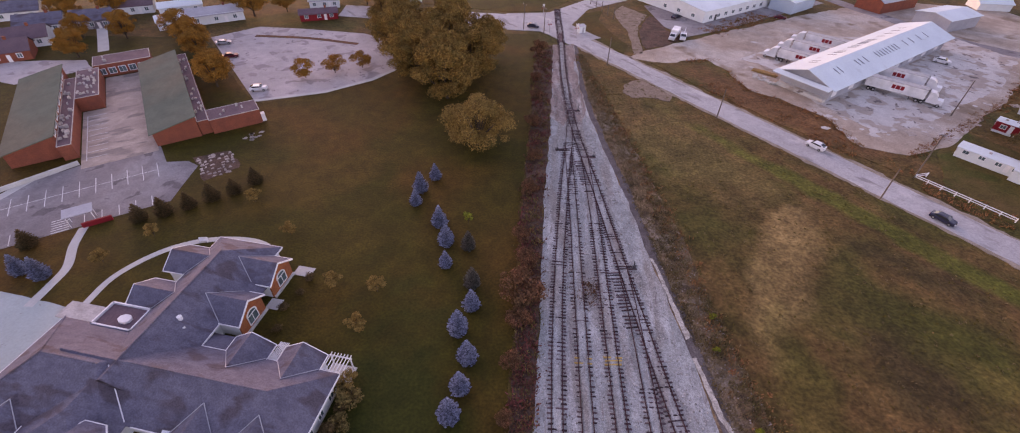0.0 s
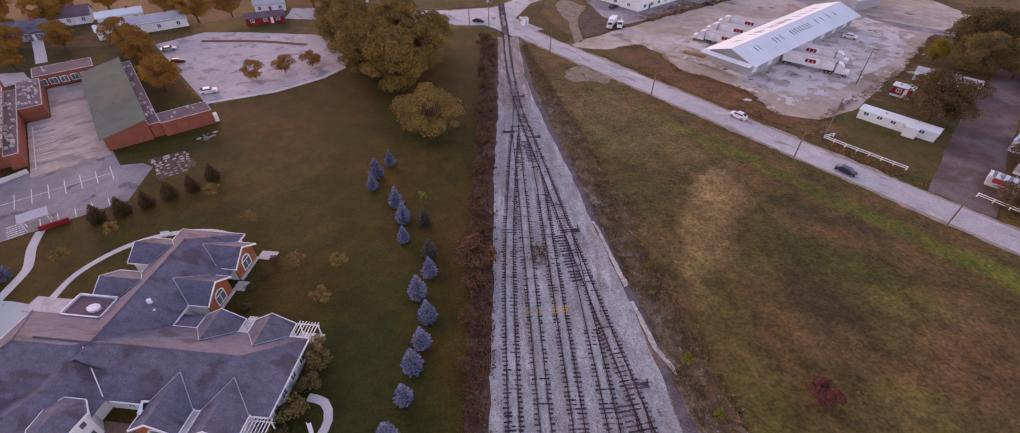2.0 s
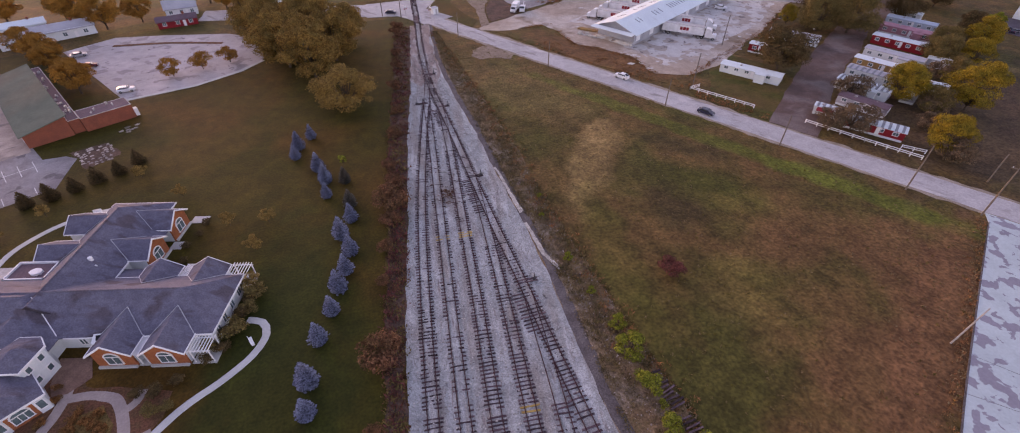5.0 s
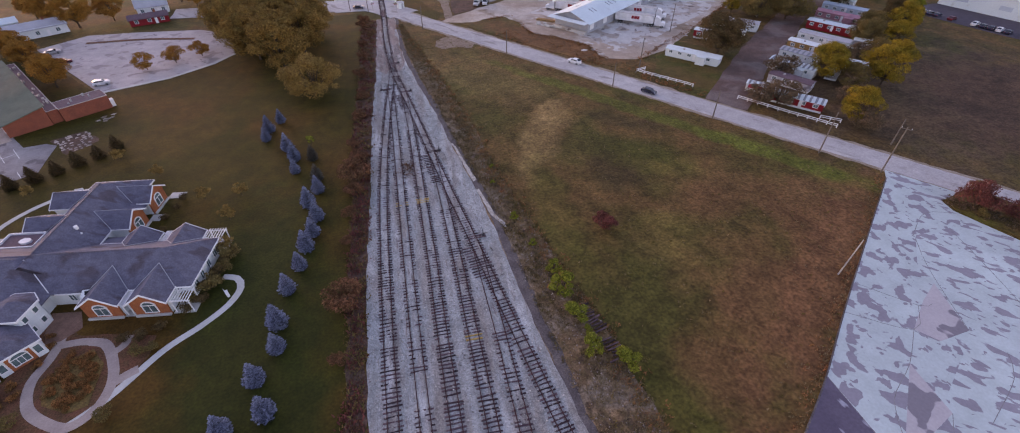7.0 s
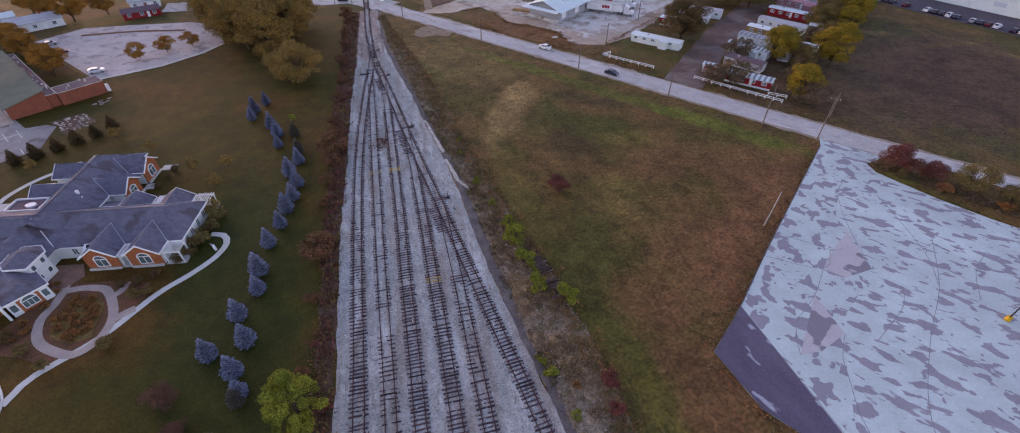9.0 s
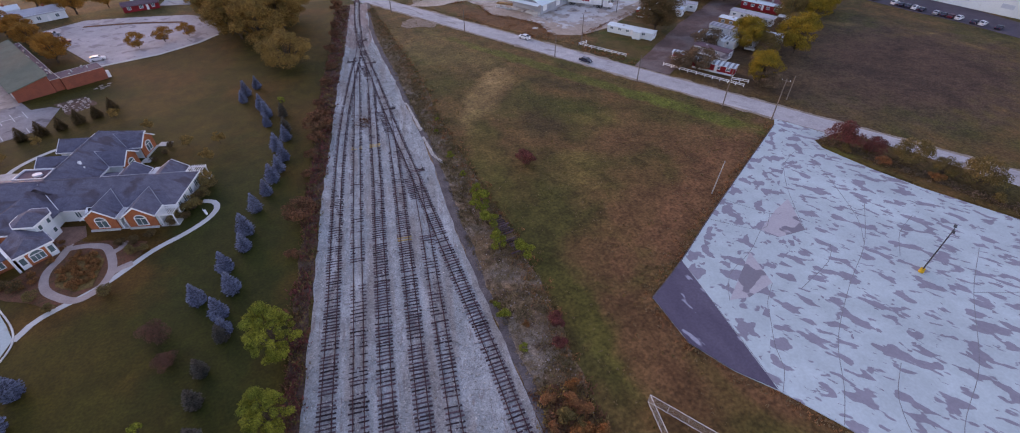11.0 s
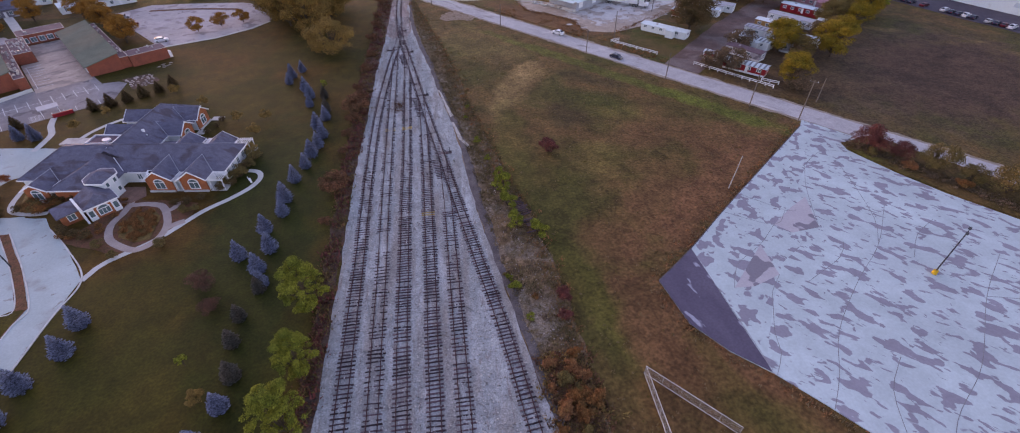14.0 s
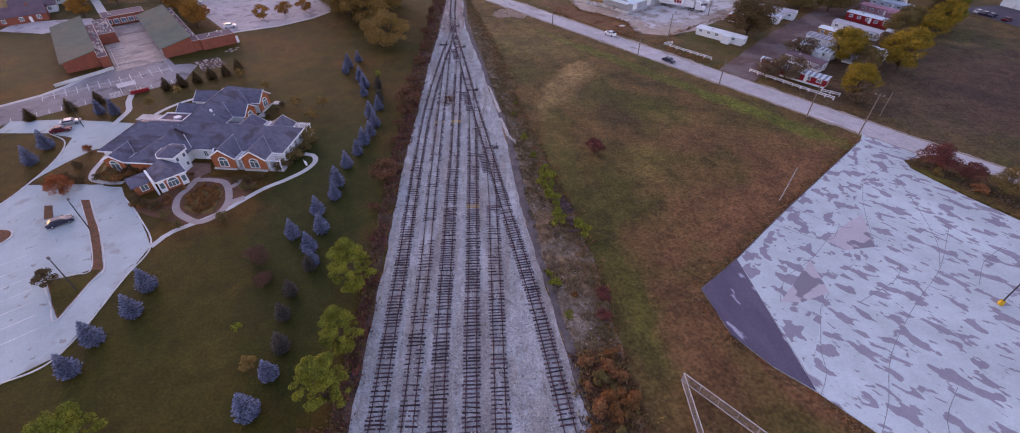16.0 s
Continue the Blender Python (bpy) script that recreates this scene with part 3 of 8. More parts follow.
road_strip("road", 107.9, 115.7, -170, 133, 0.05, M["road"], "bleached grey asphalt country road", 0.28, 1.5, 8)
ground_piece("road_crossing", wobble([(3, 172), (15, 171), (24, 158.5), (36, 165), (27, 178), (36, 197), (53, 209), (64, 218), (52, 222), (40, 213), (20, 192), (3, 190)], 2, 0.3, 9), M["road"], 0.046,
             "pale asphalt road junction at the railway crossing", "road")
ground_piece("road_west", wobble([(4, 173), (4, 189), (-60, 197), (-60, 184)], 2, 0.3, 10), M["road"], 0.042, "pale asphalt side road", "road")
ground_piece("verge_far", wobble([(-30, 200), (5, 192), (18, 194), (34, 212), (34, 225), (-30, 225)], 3, 0.6, 11), M["lawn"], 0.0, "grass beyond the road junction", "lawn")
ground_piece("dirt_spur", wobble([(45.8, 194.6), (50.8, 202.4), (58.4, 190.5), (52.5, 179), (49.9, 170), (48.6, 160), (47.5, 151.5), (44.2, 151), (45.9, 163), (46.6, 172), (45.5, 184)], 1.5, 0.5, 12), M["bare_gravel"], 0.02, "reddish packed dirt track", "road")
ground_piece("scrub_verge", wobble([(50.5, 170), (53.5, 179), (59, 190), (64, 184), (61, 174), (66, 166), (57, 158.5), (49.5, 155.5), (49.2, 161)], 1.5, 0.6, 37), M["brush_soil"], 0.024, "reddish brown scrub between track and yard", "ground")
ground_piece("hall_apron", [(60, 203), (61.5, 178), (67, 167.5), (84, 176), (112, 194), (140, 211), (136, 218), (70, 205)], M["asphalt"], 0.028, "grey asphalt apron of the white metal hall", "yard")
tagged(part("far_street", ribbon([(144, 222), (150, 205), (156, 191.5), (164, 172), (176, 157), (204, 136)], 7.0, 0.0, 0.034, 3.0), M["asphalt"]), "dark asphalt street beyond the truck yard", "road", kind="structure")
ground_piece("verge_spur", wobble([(28, 166), (41, 151), (44, 158), (40, 172), (38, 184), (42, 196), (34, 192), (29, 181)], 2, 0.4, 13), M["lawn"], 0.01, "rough grass beside the junction", "lawn")

# truck yard
ground_piece("truck_yard", wobble([(42, 148), (52, 143), (66, 148), (71, 138), (72, 125), (79, 120), (86, 109), (87, 95), (97, 91.5), (109, 95), (146, 121), (176, 146), (215, 168), (215, 205), (170, 216), (118, 192), (92, 178), (66, 164), (52, 156)], 3, 1.2, 14),
             M["dirt_lot"], 0.02, "pale packed gravel truck yard", "yard")
ground_piece("yard_concrete", wobble([(78, 148), (86, 140), (88, 116), (92, 109.5), (95, 102), (107.5, 104.5), (124, 114), (150, 128.5), (174, 150), (168, 170), (140, 172), (108, 166), (92, 157)], 1.5, 1.1, 15), M["dock_concrete"], 0.045,
             "pale worn concrete round the loading shed", "yard")
patch_r = random.Random(15)
yc = bpy.data.objects["yard_concrete"]
for bx, by, n, sp_x, sp_y in ((82, 146, 8, 4, 3), (90, 112, 9, 3, 4), (97, 101, 10, 4, 3), (112, 104, 9, 7, 3), (140, 120, 10, 10, 4), (88, 128, 8, 3, 6), (160, 138, 8, 8, 5), (96, 160, 8, 8, 4)):
    for _ in range(n):
        x, y, k = bx + patch_r.gauss(0, sp_x), by + patch_r.gauss(0, sp_y), patch_r.uniform(0.5, 1.7)
        ring = [(x + k * patch_r.uniform(0.5, 1.2) * math.cos(i * 0.785), y + k * patch_r.uniform(0.4, 1.0) * math.sin(i * 0.785)) for i in range(8)]
        part("concrete_piece", Shape().prism(ring, -0.05, 0.05 + 0.02 * patch_r.random()), M["dock_concrete"], yc)
ground_piece("yard_bank", wobble([(48, 144), (60, 144.5), (67, 147), (70, 137), (70.5, 125), (78, 119), (83, 109), (84, 97), (93, 90), (97, 88), (89, 84), (74, 103), (58, 128)], 2, 1.0, 16), M["grass"], 0.035,
             "brown weedy bank beside the road", "ground")
ground_piece("caravan_drive", wobble([road_pt(117, -17), road_pt(117, -5), (124, 79), (137, 90), (150, 99), (176, 117), (206, 133), (240, 150), (244, 142), (212, 124), (186, 112), (166, 96), (148, 84), (133, 72)], 3, 0.6, 17), M["park_dirt"], 0.025,
             "reddish grey packed dirt drive of the caravan park", "road")

# concrete lot in the south-east
PAD_W, PAD_N = (54.7, -27.2), (115.4, 13.8)
pad_poly = [PAD_W, (64.2, -21.2), (79.3, -10.6), PAD_N, road_pt(107.6, -50.6), road_pt(107.6, -66), (119.3, 4.4), (118.2, 0.9), (121.5, -9.6), (125.5, -18.7), (134, -33), (150, -60), (150, -95), (92, -95), (66.2, -53.2), (62.4, -47.4), (58.6, -42.9), (55.2, -36.7)]
pad = ground_piece("concrete_lot", pad_poly, M["pad"], 0.07, "pale concrete lot blotched with dark damp stains", "car park")
tagged(part("asphalt_strip", Shape().prism([PAD_W, (64.2, -21.2), (62.4, -47.3), (58.6, -42.9), (55.2, -36.7)], 0.0, 0.078), M["pad_dark"], pad), "dark damp asphalt strip")
for poly in ([(90.3, -15.0), (95.6, -12.7), (91.4, -21.7), (85.4, -21.8), (83.5, -18.9)], [(77.3, -23.3), (75.8, -30.8), (70, -32.2), (66.4, -31.7)]):
    tagged(part("repair_patch", Shape().prism(poly, 0.0, 0.079), M["pad_patch"], pad), "greyer concrete repair patch")
tagged(part("blotched_slab", Shape().prism([(64.2, -21.2), (79.3, -10.6), (115.4, 13.8), (117.5, 5.5), (116.0, -3.0), (104, -2.5), (97.0, -8.5), (91.6, -17), (86.4, -24.5), (78.0, -28.5), (70.6, -36.1), (63.4, -44.6)], 0.0, 0.075), M["pad_blot"], pad), "concrete slabs with rounded dark blotches")
joints = [[(64.2, -21.2), (62.6, -47)], [(109.4, -18.9), (98.9, -28.3), (87.9, -35.3), (77.2, -43.2), (71.3, -49.9), (66.9, -54.1)], [(118, -35.8), (106, -43.2), (92.5, -53.4), (79.7, -60.5), (70, -72)],
          [(92.9, -26.3), (89.3, -29.6), (79.3, -33.5)], [(76, -13), (83.5, -18.9), (88.6, -15.5)], [(82.8, -8.6), (88.6, -15.5), (91, -16)], [(70.6, -36.1), (67.0, -41.5), (65.7, -44.7), (62.7, -47.8)],
          [(83.5, -18.9), (77.3, -23.3), (70, -27), (66.4, -31.7)], [(91.4, -21.7), (98, -10), (104, -2)], [(102.3, -32.8), (108, -28), (115.1, -24.9)], [(82.4, -49.4), (76.8, -53.7), (73, -60)],
          [(104, -2), (112, 2), (118, 0)], [(98.9, -28.3), (104, -22), (109, -11), (112, -3)], [(106, -43.2), (116, -46), (128, -44)], [(75.8, -30.8), (72, -34), (70.6, -36.1)]]
for j in joints:
    part("slab_joint", ribbon(j, 0.09, 0.0, 0.083, 2.0), M["tar"], pad)
edge = ribbon([PAD_W, (64.2, -21.2), (79.3, -10.6), PAD_N], 0.22, -0.1, 0.1)
tagged(part("lot_kerb", edge, M["cinder"]), "dark weedy edge of the lot", "kerb", kind="structure")
ground_piece("lot_island", wobble([(120.2, 4.2), (119, 0.6), (122, -9.6), (126, -18.5), (134.3, -32), (150, -58), (158, -52), (146, -26), (134, -3), (129, 5.5)], 2, 0.5, 18), M["grass"], 0.10, "rough brown grass strip beside the lot", "ground")

# cracked old road pieces by the school and its car park, in the school's own frame
SO, SA, SB = Vector((-77.3, 92.4)), Vector((-0.53, 0.848)), Vector((0.848, 0.53))


def sp(b, a):
    p = SO + SB * b + SA * a
    return (p.x, p.y)


ground_piece("school_car_park", [sp(-75, -23.5), sp(0.5, -23.5), sp(3, -19), sp(6.5, -13), sp(5, -10), sp(1, -8), sp(0.5, 0), sp(-14, 0), sp(-18, -1), sp(-22, -2), sp(-27, -6.5), sp(-34, -9), sp(-75, -14)], M["asphalt"], 0.03,
             "grey asphalt car park with faded bays", "car park")
ground_piece("school_court", [sp(-14.3, -2), sp(0, -2), sp(0, 47.5), sp(-9.5, 47.5), sp(-9.5, 27), sp(-14.3, 27)], M["court"], 0.05, "pale paved school court", "yard")
old = ground_piece("old_paving", wobble([sp(6.5, -9), sp(13.5, -10), sp(14, -18.5), sp(6.8, -19.5)], 1.5, 0.8, 19), M["brush_soil"], 0.012, "broken weedy old paving", "yard")
op = random.Random(19)
for i in range(7):
    for j in range(9):
        if op.random() < 0.62:
            x0, y0, w, h = 6.6 + i * 1.05 + op.gauss(0, 0.15), -19 + j * 1.1 + op.gauss(0, 0.15), op.uniform(0.5, 1.0), op.uniform(0.5, 1.0)
            part("paving_piece", Shape().prism([sp(x0, y0), sp(x0 + w, y0 + op.uniform(-0.2, 0.2)), sp(x0 + w * op.uniform(0.7, 1.0), y0 + h), sp(x0 + op.uniform(0, 0.3), y0 + h * op.uniform(0.7, 1))], -0.05, 0.03), M["court"], old)
for k in range(9):
    x0, y0 = 19 + op.gauss(0, 1.6), -6.5 + op.gauss(0, 0.9)
    ring = [sp(x0 + op.uniform(0.3, 0.9) * math.cos(i), y0 + op.uniform(0.3, 0.7) * math.sin(i)) for i in range(6)]
    tagged(part("paving_piece", Shape().prism(ring, -0.05, 0.02), M["court"], old))
ground_piece("school_drive_edge", [sp(-75, -14), sp(-34, -9), sp(-27, -6.5), sp(-22, -2), sp(-18, -1), sp(-18, 0.5), sp(-23, -0.5), sp(-28, -4.8), sp(-34, -7.6), sp(-75, -12.6)], M["walk"], 0.06, "pale concrete kerb walk", "pavement")
bays = thing("parking_lines", "worn white parking bay lines on asphalt", "road marking")
tagged(bays, kind="structure")
for k in range(22):
    b = -57 + k * 2.72
    if b < 0 and not -24 < b < -15:
        part("bay_line", Shape().prism([sp(b, -23.2), sp(b + 0.14, -23.2), sp(b + 0.14, -19.9), sp(b, -19.9)], 0.0, 0.036), M["line"], bays)
for k in range(13):
    b = -33.5 + k * 2.72
    part("bay_line", Shape().prism([sp(b, -13.2), sp(b + 0.14, -13.2), sp(b + 0.14, -7.2), sp(b, -7.2)], 0.0, 0.036), M["line"], bays)
part("bay_line", Shape().prism([sp(-33.5, -10.3), sp(-1, -10.3), sp(-1, -10.17), sp(-33.5, -10.17)], 0.0, 0.036), M["line"], bays)
for k in range(6):
    part("hatch_line", Shape().prism([sp(-18.4, -23.3 + k * 0.75), sp(-15.7, -23.3 + k * 0.75), sp(-15.7, -23.1 + k * 0.75), sp(-18.4, -23.1 + k * 0.75)], 0.0, 0.037), M["line"], bays)

ground_piece("north_car_park", [(-64.6, 115.2), (-47.8, 121.3), (-37, 129.5), (-31.5, 136), (-27, 152), (-46, 165.7), (-68, 169.5), (-84, 171), (-96, 160), (-82, 140)], M["lot_north"], 0.04, "bleached pink-grey parking area", "car park")
ground_piece("north_park_walk", [(-66, 114), (-47.4, 120.2), (-36, 128.5), (-30.5, 136), (-31.6, 136.6), (-37, 129.5), (-47.8, 121.4), (-66, 115.2)], M["walk"], 0.06, "pale concrete path along the parking area", "pavement")
tagged(part("grass_island", ribbon([(-82, 162), (-64, 160.5), (-46.5, 156)], 1.6, 0.0, 0.14), M["mulch"]), "long planted strip in the parking area", "planter", kind="structure")
tagged(part("north_path", ribbon([(-123, 147), (-130, 158), (-147, 184)], 3.0, 0.0, 0.03), M["walk"]), "pale path between school lawns", "pavement", kind="structure")
ground_piece("street_west", wobble([(-150, 128), (-132, 123), (-118, 134), (-124, 140), (-150, 138)], 2, 0.3, 20), M["lot_north"], 0.03, "pale side street by the school", "road")

# house drive, lot and paths
tagged(part("entrance_walk", ribbon([(-75.9, 64.8), (-74.6, 60), (-72.3, 55), (-72.2, 51), (-72.5, 46.5)], 1.5, 0.0, 0.05), M["walk"]), "curving pale concrete footpath", "pavement", kind="structure")
tagged(part("loop_walk", ribbon([(-64.3, 46.8), (-63.4, 52.5), (-60.1, 57.3), (-56.1, 60.2), (-51.1, 61.7), (-45.3, 61.6), (-41.2, 60.0), (-39.5, 57)], 1.15, 0.0, 0.05), M["walk"]), "curving pale concrete footpath", "pavement", kind="structure")
tagged(part("garden_walk", ribbon([(-42.6, -3.8), (-41.8, -2.1), (-40.2, 0.3), (-33.2, 5.0), (-27.0, 11.9), (-22.3, 15.3), (-18.8, 18.6), (-17.3, 22.0), (-18.2, 24.6), (-20.5, 25.6)], 1.15, 0.0, 0.05), M["walk"]), "curving pale concrete footpath on the lawn",
       "pavement", kind="structure")
ground_piece("house_drive", wobble([(-51.4, -30.8), (-45.9, -26.9), (-43.7, -11.8), (-42.7, -3.4), (-48.5, 5.6), (-54.4, 12.8), (-57, 17), (-61.0, 18.0), (-64.5, 22.3), (-69.3, 30), (-66.2, 36.6), (-65.7, 46.1), (-71.7, 47.8), (-85.4, 51.2), (-100, 52), (-100, 46), (-85.7, 44), (-79.5, 38.5),
                              (-77.3, 28), (-78.8, 14), (-84, 6), (-90, -8), (-88, -22), (-74, -36), (-60, -36)], 1.5, 0.15, 21), M["drive"], 0.04, "pale concrete drive and car park", "car park")
for poly, lab in (([(-79.2, 41), (-77.5, 30), (-79, 15), (-96, 10), (-98, 44), (-86, 43.5)], "lawn"),):
    ground_piece("drive_lawn", wobble(poly, 1.5, 0.3, 22), M["lawn"], 0.055, "lawn inside the drive loop", "lawn")
ground_piece("drive_island", wobble([(-78, 20.6), (-69.7, 19.7), (-64, 18.9), (-57.6, 18.4), (-57, 21), (-63, 24), (-65, 29), (-67.5, 35), (-71, 34), (-75.5, 27)], 1.5, 0.3, 23), M["lawn"], 0.07, "planted lawn island by the entrance", "lawn")
bed = [(-63.2, 13.2), (-61.6, 13.2), (-54.1, 1.6), (-48.5, -8.6), (-49.2, -12.0), (-50.1, -19.6), (-52.4, -16.5), (-56.6, -10.4), (-52.8, -9.8), (-50.4, -8.6), (-55.3, 1.0)]
ground_piece("planting_bed", wobble([(-69.6, 12.2), (-68.0, 12.0), (-65.4, 7.6), (-67.0, 7.4)], 1.2, 0.1, 35), M["mulch"], 0.10, "narrow red-brown mulch strip between parking bays", "planter")
ground_piece("planting_bed", wobble(bed, 1.2, 0.12, 24), M["mulch"], 0.10, "red-brown mulch bed with a pale kerb", "planter")
ground_piece("lawn_wedge", [(-48.7, -8.9), (-49.3, -12.0), (-50.15, -19.2), (-52.4, -16.3), (-56.3, -10.5), (-52.8, -9.95), (-50.5, -8.8)], M["lawn"], 0.108, "small lawn wedge below the mulch strip", "lawn")
tagged(part("bed_kerb", ribbon([(-61.5, 13.3), (-54.0, 1.7), (-48.3, -8.6), (-49.0, -12.0), (-50.0, -19.9), (-52.6, -16.6), (-56.8, -10.4), (-52.8, -9.6), (-50.5, -8.4), (-55.5, 1.1), (-63.3, 13.2)], 0.2, 0.0, 0.14, 0.5), M["kerb"]), "pale concrete kerb of the planting bed", "kerb", kind="structure")
tagged(part("drive_kerb", ribbon([(-52.0, -31.2), (-45.9, -26.9), (-43.7, -11.8), (-42.7, -3.4), (-48.5, 5.6), (-54.4, 12.8)], 0.25, 0.0, 0.12, 0.8), M["kerb"]), "pale concrete kerb of the drive", "kerb", kind="structure")
tagged(part("drive_kerb", ribbon([(-84, 6), (-78.9, 14), (-77.4, 28), (-79.6, 38.4), (-86, 43.8)], 0.3, 0.0, 0.12, 0.8), M["kerb"]), "pale concrete kerb of the drive", "kerb", kind="structure")
tagged(part("gable_walk", ribbon([(-66.6, 31.0), (-66.5, 28.3), (-66.1, 23.6), (-64.6, 20.8), (-61.0, 19.2), (-57.4, 18.8)], 1.1, 0.0, 0.09, 0.6), M["walk"]), "curving pale concrete footpath round the brick gable", "pavement", kind="structure")
ground_piece("planting_bed", wobble([(-62.5, 23.4), (-58.6, 22.4), (-55.4, 22.2), (-57.2, 19.9), (-61.6, 20.4), (-64.2, 23.0), (-65.2, 27.0), (-63.2, 26.8)], 1.0, 0.12, 34), M["bed_soil"], 0.085, "orange-brown planted bed below the brick gable", "planter")
# garden
ground_piece("garden_ground", wobble([(-46, 22), (-42, 22.5), (-40, 19), (-33, 17.2), (-28.5, 15.2), (-28.5, 11.5), (-31, 8), (-35, 2.8), (-39, 1.2), (-43, 4), (-51.5, 8.6), (-47, 13)], 1.2, 0.3, 25), M["mulch"], 0.03, "red-brown mulch ground of the garden", "planter")
tagged(part("garden_path", ribbon([(-43.0, 24.0), (-42.2, 19.0), (-42.4, 15.4), (-43.4, 11.5), (-42.2, 7.2), (-39.2, 4.2), (-36.0, 2.6), (-33.4, 4.6), (-32.6, 8.4), (-33.6, 12.4), (-35.4, 15.8), (-37.6, 17.0)], 1.4, 0.0, 0.06, 0.6), M["garden_path"]),
       "pinkish paved garden path looping round a bed", "pavement", kind="structure")
tagged(part("garden_path", ribbon([(-37.2, 16.9), (-39.4, 17.5), (-42.3, 17.6)], 1.3, 0.0, 0.064, 0.6), M["garden_path"]), "pinkish paved garden path", "pavement", kind="structure")
tagged(part("garden_path", ribbon([(-32.7, 8.0), (-31.0, 9.0), (-29.6, 9.6)], 1.5, 0.0, 0.055, 0.6), M["garden_path"]), "pinkish paved garden path", "pavement", kind="structure")
tagged(part("garden_path", ribbon([(-34.2, 13.6), (-32.8, 14.8), (-32.4, 16.6)], 1.2, 0.0, 0.055, 0.6), M["garden_path"]), "pinkish paved garden path", "pavement", kind="structure")
ground_piece("garden_terrace", wobble([(-45.4, 25.0), (-41.0, 24.2), (-39.8, 20.4), (-42.0, 18.4), (-44.0, 18.6), (-45.0, 20.6)], 1.0, 0.15, 27), M["terrace"], 0.068, "small red-brown paved terrace at the inner corner", "pavement")
ground_piece("garden_bed", wobble([(-36.9, 15.4), (-34.6, 12.0), (-34.6, 9.0), (-34.6, 5.4), (-37.2, 4.9), (-40.6, 7.2), (-41.7, 10.6), (-40.2, 14.2)], 1.0, 0.2, 26), M["bed_soil"], 0.10, "round planted garden bed", "planter")
for k, (x, y, rr0) in enumerate(((-73.5, 2.5, 3.4), (-64.8, -20.5, 3.6))):
    ring = [(x + rr0 * math.cos(i * 0.5236), y + rr0 * 0.8 * math.sin(i * 0.5236)) for i in range(12)]
    ground_piece("parking_island", ring, M["mulch"], 0.12, "round red-brown mulch island in the car park", "planter")
    tagged(part("island_kerb", ribbon(ring + ring[:1], 0.3, 0.0, 0.16, 0.8), M["kerb"]), "pale kerb of the round island", "kerb", kind="structure")
for k in range(7):
    a, b = Vector((-64.0 + k * 2.0, -3.2 - k * 3.0)), Vector((-69.0 + k * 2.0, -6.6 - k * 3.0))
    tagged(part("bay_line", ribbon([a, b], 0.13, 0.0, 0.046), M["line"]), "worn white bay line on concrete", "road marking", kind="structure")

# ---- railway ----
bed_l = [(-4, -90), (-2.4, -60), (-1.6, -43), (-0.4, -28), (1.0, -10), (2.4, 10), (4.2, 28), (6.0, 42), (7.4, 57), (9.2, 75), (10.8, 88), (12.6, 102), (14.6, 119), (16.6, 141), (18.5, 158)]
bed_r = [(25.5, 158), (22.9, 123), (23.4, 108), (24.2, 93), (25.7, 77), (26.3, 60), (27.2, 46), (28.0, 28), (27.7, 12), (27.6, 0), (28.2, -16), (28.8, -30), (29.6, -47), (30.5, -60), (32, -90)]
ground_piece("scrub_bank_west", wobble([(-8, -90), (-6, -60), (-4.6, -42), (-2.6, -25), (-1.0, 0), (0.6, 25), (2.8, 45), (4.4, 70), (6.6, 88), (9.2, 118), (12, 155), (18.5, 158), (14.6, 119), (9.2, 75), (6, 42), (2.4, 10), (-0.4, -28), (-2, -50), (-4, -90)], 2, 0.7, 28),
             M["brush_soil"], 0.012, "dark weedy bank beside the tracks", "ground")
ground_piece("scrub_bank_east", wobble([(40, -90), (36, -48), (37.4, -38), (38.4, -22), (37.8, -4), (36, 12), (34.6, 28), (33.6, 45), (34, 62), (32.6, 78), (31, 100), (28.6, 120), (25, 150), (25.5, 158), (22.9, 123), (24, 93), (26.3, 60), (27.6, 0), (29.6, -47), (32, -90)], 2, 0.7, 29),
             M["scrub_soil"], 0.014, "stony tan bank of dry weeds", "ground")
ground_piece("cinder_edge", wobble(bed_r[::-1] + [(26.6, 158), (24.4, 123), (25, 108), (26.0, 93), (27.4, 77), (27.9, 60), (28.8, 46), (29.8, 28), (29.6, 12), (29.3, 0), (29.6, -16), (30.2, -30), (30.9, -47), (32, -60), (33.5, -90)], 2, 0.5, 30), M["cinder"], 0.03,
             "dark cinder drain beside the ballast", "ground")
ground_piece("track_bed_far", wobble([(13.2, 108), (14.6, 119), (16.6, 141), (18.5, 158), (25.5, 158), (23.6, 141), (22.9, 123), (23.2, 112), (20.6, 104), (18.4, 109), (16.2, 103)], 1.2, 0.6, 38), M["soil_ballast"], 0.072, "earthy pinkish ballast near the crossing", "track bed")
ballast = ground_piece("track_bed", wobble(bed_l + bed_r, 2.0, 0.35, 31), M["ballast"], 0.06, "pale grey crushed-stone ballast bed", "track bed")

